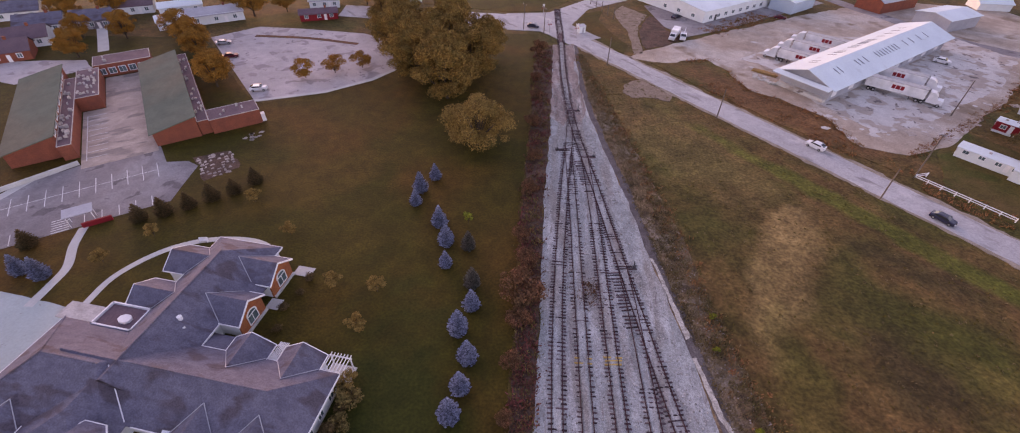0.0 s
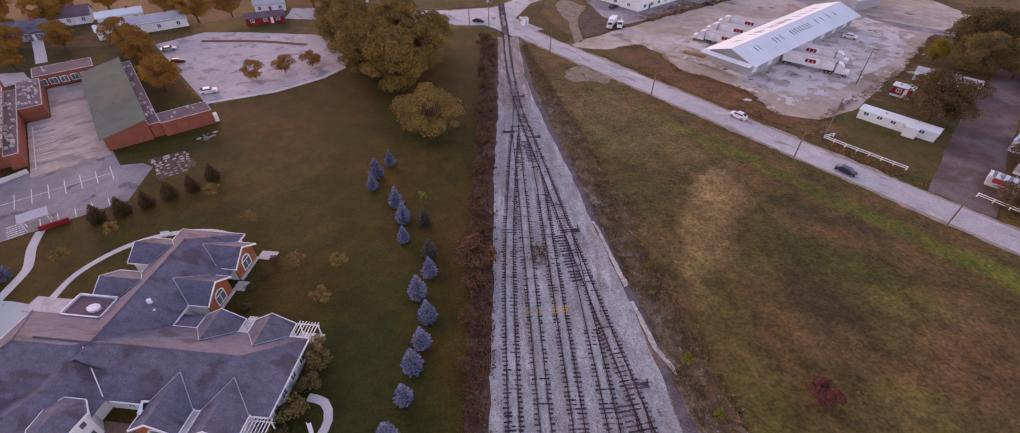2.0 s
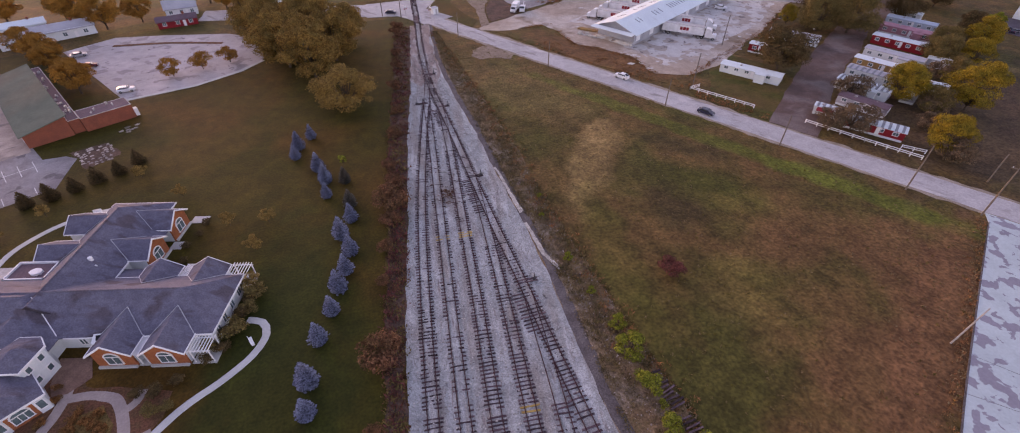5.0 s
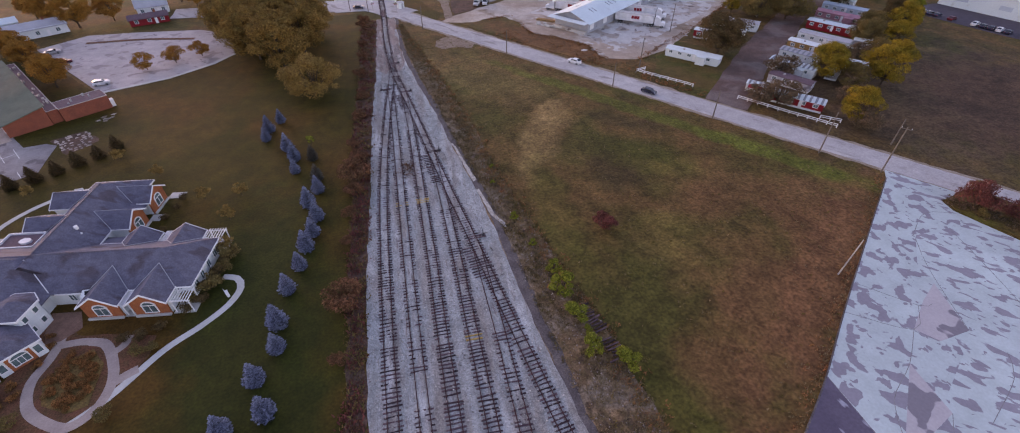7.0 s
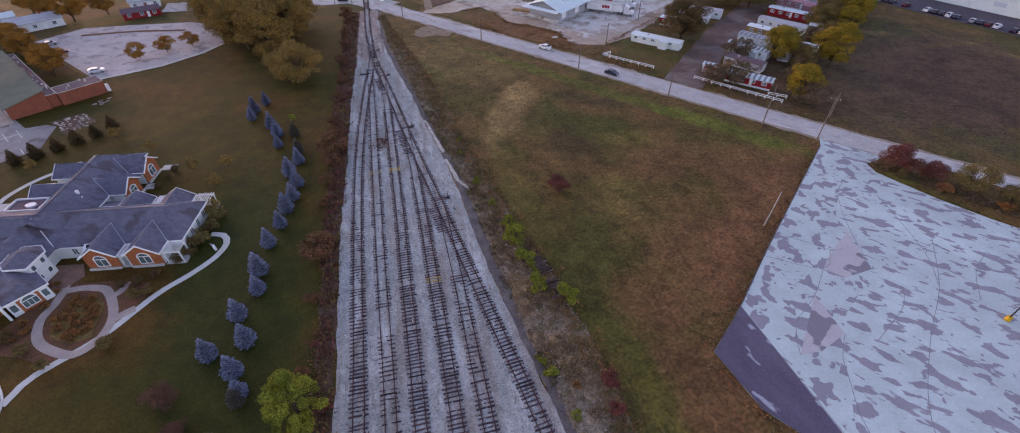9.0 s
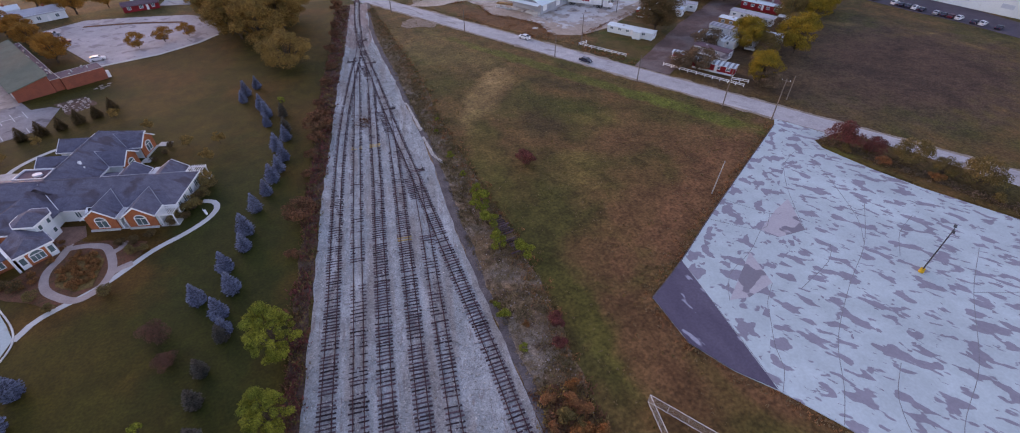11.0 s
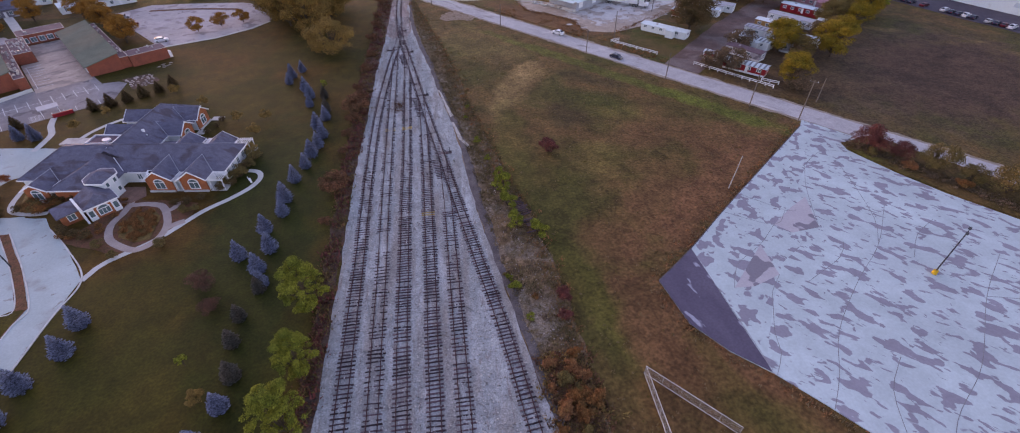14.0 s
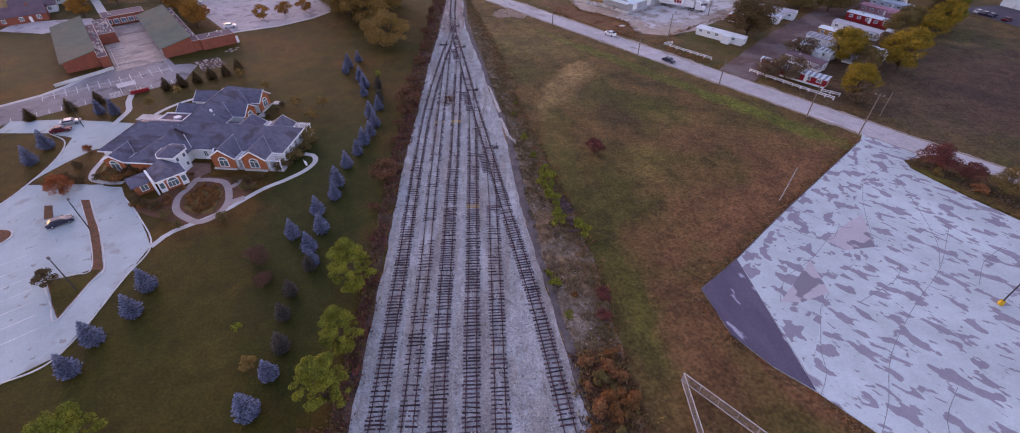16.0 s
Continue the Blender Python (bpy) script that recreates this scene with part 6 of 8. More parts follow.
# ---- cars ----
def car(label, paint, suv=False):
    t = thing("car", label, "car", "cars")
    h = 0.18 if suv else 0.0
    prof = [(-2.2, 0.3), (2.2, 0.3), (2.25, 0.62), (2.1, 0.82 + h), (1.15, 0.95 + h), (0.45, 1.42 + h), (-1.05, 1.45 + h), (-1.75 - 0.3 * suv, 1.02 + h), (-2.2, 0.92 + h)]
    n = len(prof)
    V = []
    for y, k in ((-0.9, 0), (-0.62, 1), (0.62, 1), (0.9, 0)):
        for x, z in prof:
            low = z < 1.0 + h
            V.append((x * (0.97 if k == 0 else 1), y if low else y * (0.86 if k == 0 else 1.0), z - (0.05 if k == 0 and z > 0.6 else 0)))
    F = [tuple(range(n)), tuple(range(4 * n - 1, 3 * n - 1, -1))]
    for j in range(3):
        F += [(j * n + i, j * n + (i + 1) % n, (j + 1) * n + (i + 1) % n, (j + 1) * n + i) for i in range(n)]
    part("body", Shape().add(V, F), paint, t)
    part("windscreen", Shape().slab([(1.12, -0.62, 1.01 + h), (1.12, 0.62, 1.01 + h), (0.5, 0.58, 1.42 + h), (0.5, -0.58, 1.42 + h)], 0.03), M["car_glass"], t)
    part("rear_window", Shape().slab([(-1.72 - 0.3 * suv, -0.6, 1.07 + h), (-1.72 - 0.3 * suv, 0.6, 1.07 + h), (-1.12, 0.56, 1.45 + h), (-1.12, -0.56, 1.45 + h)], 0.03), M["car_glass"], t)
    for sd in (-1, 1):
        part("side_window", Shape().prism([(-1.45, sd * 0.80), (0.95, sd * 0.80), (0.95, sd * 0.885), (-1.45, sd * 0.885)], 1.0 + h, 1.27 + h), M["car_glass"], t)
        part("headlight", Shape().box((2.19, sd * 0.62, 0.68), (0.1, 0.36, 0.14)), M["trim"], t)
        part("tail_light", Shape().box((-2.17, sd * 0.68, 0.8), (0.1, 0.3, 0.16)), M["red"], t)
        for x in (-1.35, 1.38):
            wheel(x, sd * 0.8, 0.33, 0.22, t)
    return t


road_rz = math.atan2(-ND.y, -ND.x)
dark = car("dark blue sedan driving on the country road", M["dark_car"])
dark.matrix_basis = place(87.2, 67.6, 0.05, road_rz)
wsuv = car("white sports utility car on the country road", M["white_car"], True)
wsuv.matrix_basis = place(75.4, 94.2, 0.05, road_rz + math.pi)
cm = car("maroon sedan parked on asphalt", M["maroon_car"])
cm.matrix_basis = place(-83.6, 44.6, 0.05, 0.25)
cs = car("silver sedan parked on asphalt", M["silver_car"])
cs.matrix_basis = place(-83.4, 48.6, 0.05, 0.3)
set_copy(dark, -62.9, 5.6, 0.58, 1.0, 0.05, "black sedan parked on the concrete car park")
set_copy(dark, 12.6, 174.8, -0.25, 1.0, 0.05, "dark sedan waiting at the road junction")
set_copy(cs, -89.2, 154.3, 0.4, 1.0, 0.05, "silver car on the pink-grey parking area")
set_copy(cm, -82.4, 143.6, 0.3, 1.0, 0.05, "dark red car on the pink-grey parking area")
set_copy(wsuv, -65.6, 121.2, 0.2, 1.0, 0.05, "white car beside the school annex")
set_copy(dark, 69, 188.0, 0.6, 1.0, 0.05, "dark van outside the white metal hall")
set_copy(wsuv, 145.0, 147.0, -0.75, 1.1, 0.05, "white pickup parked beside the loading shed")
set_copy(cm, 110.5, 189.0, -0.4, 1.0, 0.05, "dark red pickup with a trailer on the yard")
rr = random.Random(9)
for k in range(22):
    f = k / 21
    x, y = 233.6 + 13.0 * f, 100 - 54 * f
    if rr.random() < 0.86:
        src, lab = rr.choice(((dark, "dark car parked beside the long white store"), (wsuv, "white car parked beside the long white store"), (cs, "silver car parked beside the long white store"), (cm, "dark red car parked beside the long white store")))
        set_copy(src, x, y, radians(14) + rr.uniform(-0.05, 0.05), 1.0, 0.03, lab)


# ---- caravan park ----
def mobile_home(label, x, y, rz, ln, w, body, roof, h=2.9, porch=False, stripe=None, skirt="white", ribs=0, awning=False):
    t = thing("mobile_home", label, "mobile home", "caravan park homes", (x, y, 0), rz)
    part("skirt", Shape().box((0, 0, 0.3), (ln - 0.2, w - 0.2, 0.6)), M[skirt], t)
    part("body", Shape().box((0, 0, 0.6 + (h - 0.6) / 2), (ln, w, h - 0.6)), body, t)
    if stripe:
        part("stripe", Shape().box((0, 0, 1.7), (ln + 0.03, w + 0.03, 1.0)), stripe, t)
    for sd in (-1, 1):
        part("roof", Shape().slab([(-ln / 2 - 0.2, sd * (w / 2 + 0.2), h), (ln / 2 + 0.2, sd * (w / 2 + 0.2), h), (ln / 2 + 0.2, 0, h + 0.4), (-ln / 2 - 0.2, 0, h + 0.4)], 0.1), roof, t)
    for k in range(ribs):
        x2 = -ln / 2 + (k + 0.5) * ln / ribs
        for sd in (-1, 1):
            part("roof_rib", Shape().slab([(x2 - 0.3, sd * (w / 2 + 0.15), h + 0.07), (x2 + 0.3, sd * (w / 2 + 0.15), h + 0.07), (x2 + 0.3, sd * 0.1, h + 0.45), (x2 - 0.3, sd * 0.1, h + 0.45)], 0.06), M["skylight"], t, "grey weathered roof seam")
    if awning:
        part("awning", Shape().slab([(-2.0, -w / 2, 2.3), (1.8, -w / 2, 2.3), (1.8, -w / 2 - 2.0, 2.0), (-2.0, -w / 2 - 2.0, 2.0)], 0.06), M["red"], t, "red fabric awning")
    part("roof_vent", Shape().rod((ln * 0.22, 0.5, h + 0.2), (ln * 0.22, 0.5, h + 0.75), 0.12, 0.15, 8), M["unit"], t)
    part("roof_vent", Shape().box((-ln * 0.18, -0.4, h + 0.4), (0.6, 0.6, 0.3)), M["roof_edge"], t)
    k = -ln / 2 + 1.8
    i = 0
    while k < ln / 2 - 1.2:
        for sd in (-1, 1):
            window(t, k, sd * (w / 2 + 0.01), 1.8, sd * math.pi / 2, 1.1, 0.8, local=False)
        k += 3.1
    for sd in (-1, 1):
        window(t, sd * (ln / 2 + 0.01), 0, 1.8, 0 if sd > 0 else math.pi, 1.2, 0.8, local=False)
    part("door", Shape().box((0.9, -w / 2 - 0.02, 1.6), (0.85, 0.08, 1.95)), M["trim"], t)
    if porch:
        part("porch", Shape().box((ln * 0.2, -w / 2 - 1.1, 1.4), (2.8, 2.2, 2.4)), body, t, "white entrance porch")
        part("porch_roof", Shape().box((ln * 0.2, -w / 2 - 1.1, 2.7), (3.1, 2.5, 0.14)), roof, t)
    return t


MH = math.atan2(-13.2, 9.9)
mobile_home("long white mobile home with a boxy porch", 114.0, 85.6, MH, 17.5, 4.0, M["white"], M["metal_white"], h=2.5, porch=True)
mobile_home("small red and white hut with a pale roof", 129.0, 102.4, MH, 5.0, 3.4, M["red"], M["metal_white"])
mobile_home("white mobile home beside the dirt drive", 148.0, 108.0, MH + 0.1, 16, 4.2, M["white"], M["metal_grey"], porch=True)
mobile_home("pale teal and white caravan", 142.5, 100.5, MH, 6, 3, M["white"], M["metal_blue"])
MR = radians(-63)
mobile_home("red and white mobile home with a ribbed roof behind the fence", 122.5, 48.5, MH, 13, 4.0, M["red"], M["metal_white"], h=2.6, ribs=9)
mobile_home("small white trailer with a red awning behind the fence", 117.6, 59.2, MH, 5.5, 2.8, M["white"], M["metal_white"], h=2.4, ribs=4, awning=True)
mobile_home("tan mobile home under trees", 129.8, 59.4, MR, 12, 4.0, M["pad_patch"], M["flat_roof"], h=2.6)
mobile_home("white mobile home with a ribbed white roof", 138.0, 67.6, MR, 13.5, 4.4, M["white"], M["metal_white"], porch=True, ribs=10)
mobile_home("white mobile home with a ribbed grey roof", 147.2, 73.3, MR, 14, 4.2, M["white"], M["metal_grey"], ribs=9)
mobile_home("brown and white mobile home with a pale roof", 156.0, 78.8, MR, 15, 3.8, M["timber"], M["metal_white"])
mobile_home("grey-roofed white mobile home", 166.3, 84.0, MR, 16.5, 4.4, M["white"], M["metal_grey"], porch=True)
mobile_home("dark red mobile home with a white canopy roof", 179.2, 93.8, MR, 16, 4.2, M["red"], M["metal_white"], skirt="red")
mobile_home("pink mobile home with a pale deck", 191.8, 101.7, MR, 17.5, 4.4, M["pink"], M["pink"], porch=True)
mobile_home("pale blue mobile home", 201.6, 109.3, MR, 16, 4.4, M["metal_blue"], M["metal_blue"])
mobile_home("small white mobile home with a red end", 209.0, 118.0, MR, 10, 4.0, M["white"], M["metal_white"])
mobile_home("white store shed under trees", 157.0, 62.0, MH, 6, 4, M["white"], M["metal_white"])
mobile_home("white shed beside the golden tree", 176.0, 76.0, MH, 7, 3.5, M["metal_grey"], M["metal_white"])
mobile_home("grey shed with open side", 146.0, 60.0, MH + 1.57, 4, 3.5, M["metal_grey"], M["metal_grey"])


def rail_fence(pts, label, gap=2.6, h=1.1):
    t = thing("rail_fence", label, "fence", "white fences", (*pts[0], 0))
    o = Vector(pts[0])
    for a, b in zip(pts, pts[1:]):
        a, b = Vector(a) - o, Vector(b) - o
        n = max(1, round((b - a).length / gap))
        for k in range(n + 1):
            p = a + (b - a) * k / n
            part("post", Shape().box((p.x, p.y, h / 2), (0.16, 0.16, h)), M["trim"], t)
        m, rz = (a + b) / 2, math.atan2(b.y - a.y, b.x - a.x)
        for z in (h * 0.5, h * 0.9):
            part("rail", Shape().box((m.x, m.y, z), ((b - a).length, 0.07, 0.17), rz), M["trim"], t)
    return t


rail_fence([(94.6, 82.6), (91.2, 81.9), (101.7, 67.1)], "white two-rail fence along the road")
rail_fence([(109.4, 56.6), (116.5, 44.8), (122.9, 35.0)], "white two-rail fence along the road")
rail_fence([(122.6, 40.2), (126.0, 36.8)], "short white rail by the caravan park")


def wire_pole(x, y, h, label, arm=True, lean=0.0, rz=0.6, material="wood_pole", rad=0.17):
    t = thing("utility_pole", label, "utility pole", "poles along the road", (x, y, 0), rz)
    part("pole", Shape().rod((0, 0, -0.5), (lean, 0, h), rad, rad * 0.65, 8), M[material], t)
    if arm:
        part("crossarm", Shape().box((lean, 0, h - 0.5), (0.12, 2.2, 0.14)), M["wood_pole"], t)
        for y2 in (-0.9, 0, 0.9):
            part("insulator", Shape().rod((lean, y2, h - 0.43), (lean, y2, h - 0.2), 0.05, 0.04, 6), M["trim"], t)
    return t


for x, y, h, arm in ((116.4, 16.0, 11.4, True), (129.0, 24.4, 7.0, False), (109.4, 26.8, 10.6, False), (79.2, 74.6, 7.5, False), (95.4, 48.8, 8.0, False), (56.7, 108.4, 8.0, False), (33.8, 141.5, 8.5, False), (93.0, 83.5, 10, False), (121.5, 111.0, 10, False), (16.0, 168.5, 9, True), (9.0, 172.5, 9, True)):
    wire_pole(x, y, h, "weathered timber utility pole beside the road", arm)
wire_pole(81.8, -6.0, 8.2, "leaning pale bare pole in the meadow", False, 0.5, -0.5, "unit", 0.13)
for k in range(5):
    wire_pole(38 + k * 1.5, 190 - k * 4.6 + 14, 4.0, "short dark timber post by the dirt track", False)


def lamp_post(x, y, h, rz, base=True, label="dark steel lamp post with two heads on a yellow base"):
    t = thing("lamp_post", label, "street lamp", "lamp posts", (x, y, 0), rz)
    if base:
        part("base", Shape().rod((0, 0, 0), (0, 0, 0.9), 0.42, 0.36, 12), M["yellow"], t, "yellow concrete base")
    part("pole", Shape().rod((0, 0, -0.3), (0, 0, h), 0.12, 0.08, 8), M["steel_dark"], t)
    for sd in ((-1, 1) if base else (1,)):
        part("arm", Shape().rod((0, 0, h - 0.15), (sd * 0.6, 0, h), 0.05, 0.05, 6), M["steel_dark"], t)
        part("lamp_head", Shape().box((sd * 0.95, 0, h), (0.75, 0.4, 0.16)), M["steel_dark"], t)


lamp_post(102.1, -36.9, 10.0, 0.5)
lamp_post(-50.5, -13.3, 7.0, 2.4, False, "dark steel lamp post with one head beside the drive")
lamp_post(-56.3, 2.9, 7.0, 2.2, False, "dark steel lamp post with one head beside the drive")
lamp_post(-79.4, 46.4, 7.0, 2.2, False, "dark steel lamp post with one head beside the drive")

# white pipe frame at the field corner
pf = thing("backstop_frame", "grey wire mesh fence corner with white pipe rails", "fence", at=(44.3, -43.1, 0))
for a, b in (((0, 0), (-1.2, -9.5)), ((0, 0), (8.0, -11.0))):
    L2 = math.dist(a, b)
    n = int(L2 / 2.4)
    for k in range(n + 1):
        x, y = a[0] + (b[0] - a[0]) * k / n, a[1] + (b[1] - a[1]) * k / n
        part("post", Shape().rod((x, y, 0), (x, y, 1.9), 0.04, 0.04, 6), M["roof_edge"], pf)
    for z in (0.1, 1.88):
        part("pipe_rail", Shape().rod((*a, z), (*b, z), 0.035, 0.035, 6), M["trim"], pf)
    m = int(L2 / 0.12)
    s = Shape()
    for k in range(m):
        x, y = a[0] + (b[0] - a[0]) * k / m, a[1] + (b[1] - a[1]) * k / m
        s.box((x, y, 1.0), (0.02, 0.02, 1.8))
    part("mesh_panel", s, M["unit"], pf)


# houses beyond the school
def cottage(label, x, y, rz, ln, w, wall, roof, h=3.0, rise=2.4):
    t = thing("small_house", label, "house", "houses beyond the school", (x, y, 0), rz)
    part("wall", Shape().prism([(-ln / 2, -w / 2), (ln / 2, -w / 2), (ln / 2, w / 2), (-ln / 2, w / 2)], 0, h), wall, t)
    for sx in (-1, 1):
        part("gable_wall", Shape().add([(sx * ln / 2 - 0.1, -w / 2, h), (sx * ln / 2 - 0.1, w / 2, h), (sx * ln / 2 - 0.1, 0, h + rise), (sx * ln / 2 + 0.1, -w / 2, h), (sx * ln / 2 + 0.1, w / 2, h), (sx * ln / 2 + 0.1, 0, h + rise)],
                                       [(0, 1, 2), (5, 4, 3), (0, 3, 4, 1), (1, 4, 5, 2), (2, 5, 3, 0)]), wall, t)
        part("roof", Shape().slab([(-ln / 2 - 0.4, sx * (w / 2 + 0.4), h - 0.2), (ln / 2 + 0.4, sx * (w / 2 + 0.4), h - 0.2), (ln / 2 + 0.4, 0, h + rise + 0.1), (-ln / 2 - 0.4, 0, h + rise + 0.1)], 0.15), roof, t)
    for k in range(3):
        for sd in (-1, 1):
            window(t, -ln / 3 + k * ln / 3, sd * (w / 2 + 0.01), 1.6, sd * math.pi / 2, 1.1, 1.2, local=False)
    part("door", Shape().box((ln * 0.17, -w / 2 - 0.02, 1.05), (0.95, 0.1, 2.1)), M["trim"], t)
    part("chimney", Shape().box((ln * 0.2, 0, h + rise), (0.7, 0.7, 1.6)), M["brick_dark"], t)


for args in (("white house with a grey shingle roof", -150, 152, 0.5, 14, 9, M["white"], M["flat_roof"]), ("pale house with a brown roof", -153, 165, 0.4, 13, 9, M["white"], M["shingle"]), ("small house with a dark roof", -139, 170, 0.3, 12, 8, M["pad_patch"], M["shingle"]),
             ("red-roofed house behind a hedge", -148, 140, 0.5, 16, 8, M["brick_dark"], M["flat_roof"]), ("white flat house by the school lawn", -112, 172, 0.55, 13, 8, M["white"], M["metal_white"], 3.0, 0.8), ("pale bungalow beside the school", -102, 178, 0.5, 18, 9, M["white"], M["metal_grey"], 3.2, 1.4),
             ("white outbuilding beyond the lawn", -118, 186, 0.5, 14, 7, M["white"], M["metal_white"], 3, 1.0), ("small white house beyond the parking area", -68, 196, 0.25, 11, 7, M["white"], M["metal_grey"]), ("low house with a red porch", -66, 181, 0.3, 13, 5, M["red"], M["flat_roof"], 2.6, 1.0),
             ("house with a brown roof behind trees", -135, 186, 0.4, 13, 9, M["white"], M["flat_roof"]), ("house with a grey roof behind trees", -170, 178, 0.4, 13, 9, M["white"], M["shingle"]), ("house with a grey roof behind trees", -38, 205, 0.3, 12, 9, M["white"], M["shingle"])):
    cottage(*args)


# ---- railway crossing ----
def crossing_signal(x, y, rz):
    t = thing("crossing_signal", "white crossing signal mast with red lamps", "railway signal", "crossing signals", (x, y, 0), rz)
    part("mast", Shape().rod((0, 0, -0.2), (0, 0, 4.4), 0.08, 0.07, 8), M["unit"], t)
    for k in (-1, 1):
        s = Shape().box((0, 0, 0), (0.05, 1.3, 0.22))
        ca, sa = math.cos(k * 0.785), math.sin(k * 0.785)
        s.v = [(x2 + 0.08 + 0.03 * k, y2 * ca - z2 * sa, 4.0 + y2 * sa + z2 * ca) for x2, y2, z2 in s.v]
        part("crossbuck", s, M["trim"], t)
        part("lamp", Shape().rod((0.02, k * 0.45, 2.9), (0.2, k * 0.45, 2.9), 0.2, 0.2, 12), M["red"], t, "red signal lamp")
    part("lamp_bar", Shape().box((0.02, 0, 2.9), (0.08, 1.0, 0.1)), M["steel_dark"], t)


crossing_signal(18.0, 169.6, -1.2)
crossing_signal(27.2, 166.2, -1.2)
crossing_signal(17.2, 187.6, 1.9)
hut = thing("signal_hut", "small white signal equipment hut by the crossing", "equipment hut", at=(29.5, 170.5, 0), rz=0.4)
part("body", Shape().box((0, 0, 1.2), (2.4, 1.8, 2.4)), M["white"], hut)
part("roof", Shape().slab([(-1.35, -1.05, 2.45), (1.35, -1.05, 2.45), (1.35, 1.05, 2.6), (-1.35, 1.05, 2.6)], 0.1), M["metal_grey"], hut)
part("door", Shape().box((0.3, -0.92, 1.05), (0.8, 0.06, 1.9)), M["metal_grey"], hut)
planks = thing("crossing_deck", "dark timber crossing deck between the rails", "crossing deck", at=(21.6, 164.5, 0), rz=math.atan2(1.5, 17) * -1 + 0.0)
for k in range(5):
    part("plank", Shape().box((-0.56 + k * 0.28, 0, 0.2), (0.25, 9.0, 0.16)), M["tie"], planks)

# ---- small things round the care home ----
for x, y, rz in ((-19.2, 21.0, 2.0), (-52.6, 61.0, 0.1)):
    b = thing("garden_bench", "small white garden bench beside the path", "bench", "garden benches", (x, y, 0.0), rz)
    part("seat", Shape().box((0, 0, 0.45), (1.5, 0.45, 0.07)), M["trim"], b)
    part("backrest", Shape().box((0, 0.22, 0.75), (1.5, 0.07, 0.45)), M["trim"], b)
    for sx in (-0.65, 0.65):
        part("leg", Shape().box((sx, 0, 0.2), (0.08, 0.42, 0.42)), M["trim"], b)


# ---- trees and shrubs ----
blue = [spruce("blue_spruce", M["spruce"], "young blue-grey spruce on the lawn", 4.1, 1.28, s, 17) for s in (1, 2, 3)]
dusk = spruce("dark_spruce", M["spruce_dark"], "thin dark spruce on the lawn with reddish tips", 4.4, 1.4, 4, 14, "dark spruces")
SPOTS = [(-13.8, 79.8, 1.0), (-16.4, 75.6, 1.1), (-16.8, 71.2, 0.95), (-11.6, 65.0, 1.05), (-9.9, 60.0, 1.1), (-9.6, 54.4, 0.95), (-4.8, 45.4, 1.0), (-6.6, 41.0, 1.1), (-5.0, 36.0, 1.15), (-5.8, 31.4, 0.95), (-7.0, 27.6, 1.05), (-8.0, 22.9, 1.05), (-9.8, 17.8, 1.05), (-11.0, 10.9, 1.1),
         (-10.9, 6.1, 1.05), (-13.5, 1.4, 1.15), (-11.9, -4.2, 1.1), (-17.0, -5.2, 1.1), (-13.2, -9.4, 1.15), (-12.0, -13.2, 0.85), (-38.6, -15.4, 1.1), (-38.5, -21.0, 1.05), (-42.0, -25.8, 1.1), (-42.5, -31.2, 1.1), (-14.1, -35.6, 1.05), (-15.5, -41.0, 1.15), (-82.0, 28.6, 1.1), (-82.4, 35.4, 1.25), (-78.9, 52.8, 1.0),
         (-74.8, 51.8, 1.0)]
rr = random.Random(21)
used = set()
for i, (x, y, s) in enumerate(SPOTS):
    x, y, s = x + 0.3, y + 0.8, s * rr.uniform(0.9, 1.08)
    src = blue[i % 3]
    if id(src) in used:
        set_copy(src, x, y, rr.uniform(0, 6.28), s)
    else:
        used.add(id(src))
        src.matrix_basis = place(x, y, 0, rr.uniform(0, 6.28), s)
dusk.matrix_basis = place(-5.6, 59.6, 0, 0, 0.9)
for x, y, s in ((-4.6, 50.8, 0.95), (-14.1, -19.1, 0.8), (-14.2, -24.1, 0.85), (-13.1, -30.2, 0.95), (-12.0, -13.6, 0.8)):
    set_copy(dusk, x, y, rr.uniform(0, 6), s)
pine = spruce("dark_conifer", M["leaf_dark"], "small dark reddish conifer by the car park", 3.6, 1.5, 6, 12, "conifers by the school car park")
pine.matrix_basis = place(-67.0, 67.0)
for x, y in ((-63.4, 68.7), (-59.8, 70.8), (-56.5, 73.2), (-53.1, 75.4), (-50.4, 79.0), (-82, 60), (-87.5, 56.5), (-95, 52), (-102, 47.5)):
    set_copy(pine, x, y, rr.uniform(0, 6), rr.uniform(0.9, 1.2))

bigt = tree("maple_tree", M["leaf_big"], "tall broad maple with olive and bronze leaves", 18, 10.5, 1.2, 31, 54, 30000, 0.33, 0.5, 2.9, group="maples behind the lawn")
bigt.matrix_basis = place(-14, 118)
for x, y, s, rz in ((-22, 128, 1.0, 2.0), (-8, 130, 0.9, 4.0), (-29, 141, 0.95, 1.1), (-16, 142, 1.0, 5.2), (-4, 146, 0.75, 3.1), (-30, 156, 0.9, 0.4), (-16, 157, 0.9, 2.4), (-38, 170, 0.8, 3.4)):
    set_copy(bigt, x, y, rz, s)
olive = tree("ash_tree", M["leaf_olive"], "rounded pale olive tree on the lawn edge", 8.5, 6.8, 0.7, 33, 40, 17000, 0.21, 0.3, 1.9)
olive.matrix_basis = place(-5.0, 94.5, 0, 0, 1.35)
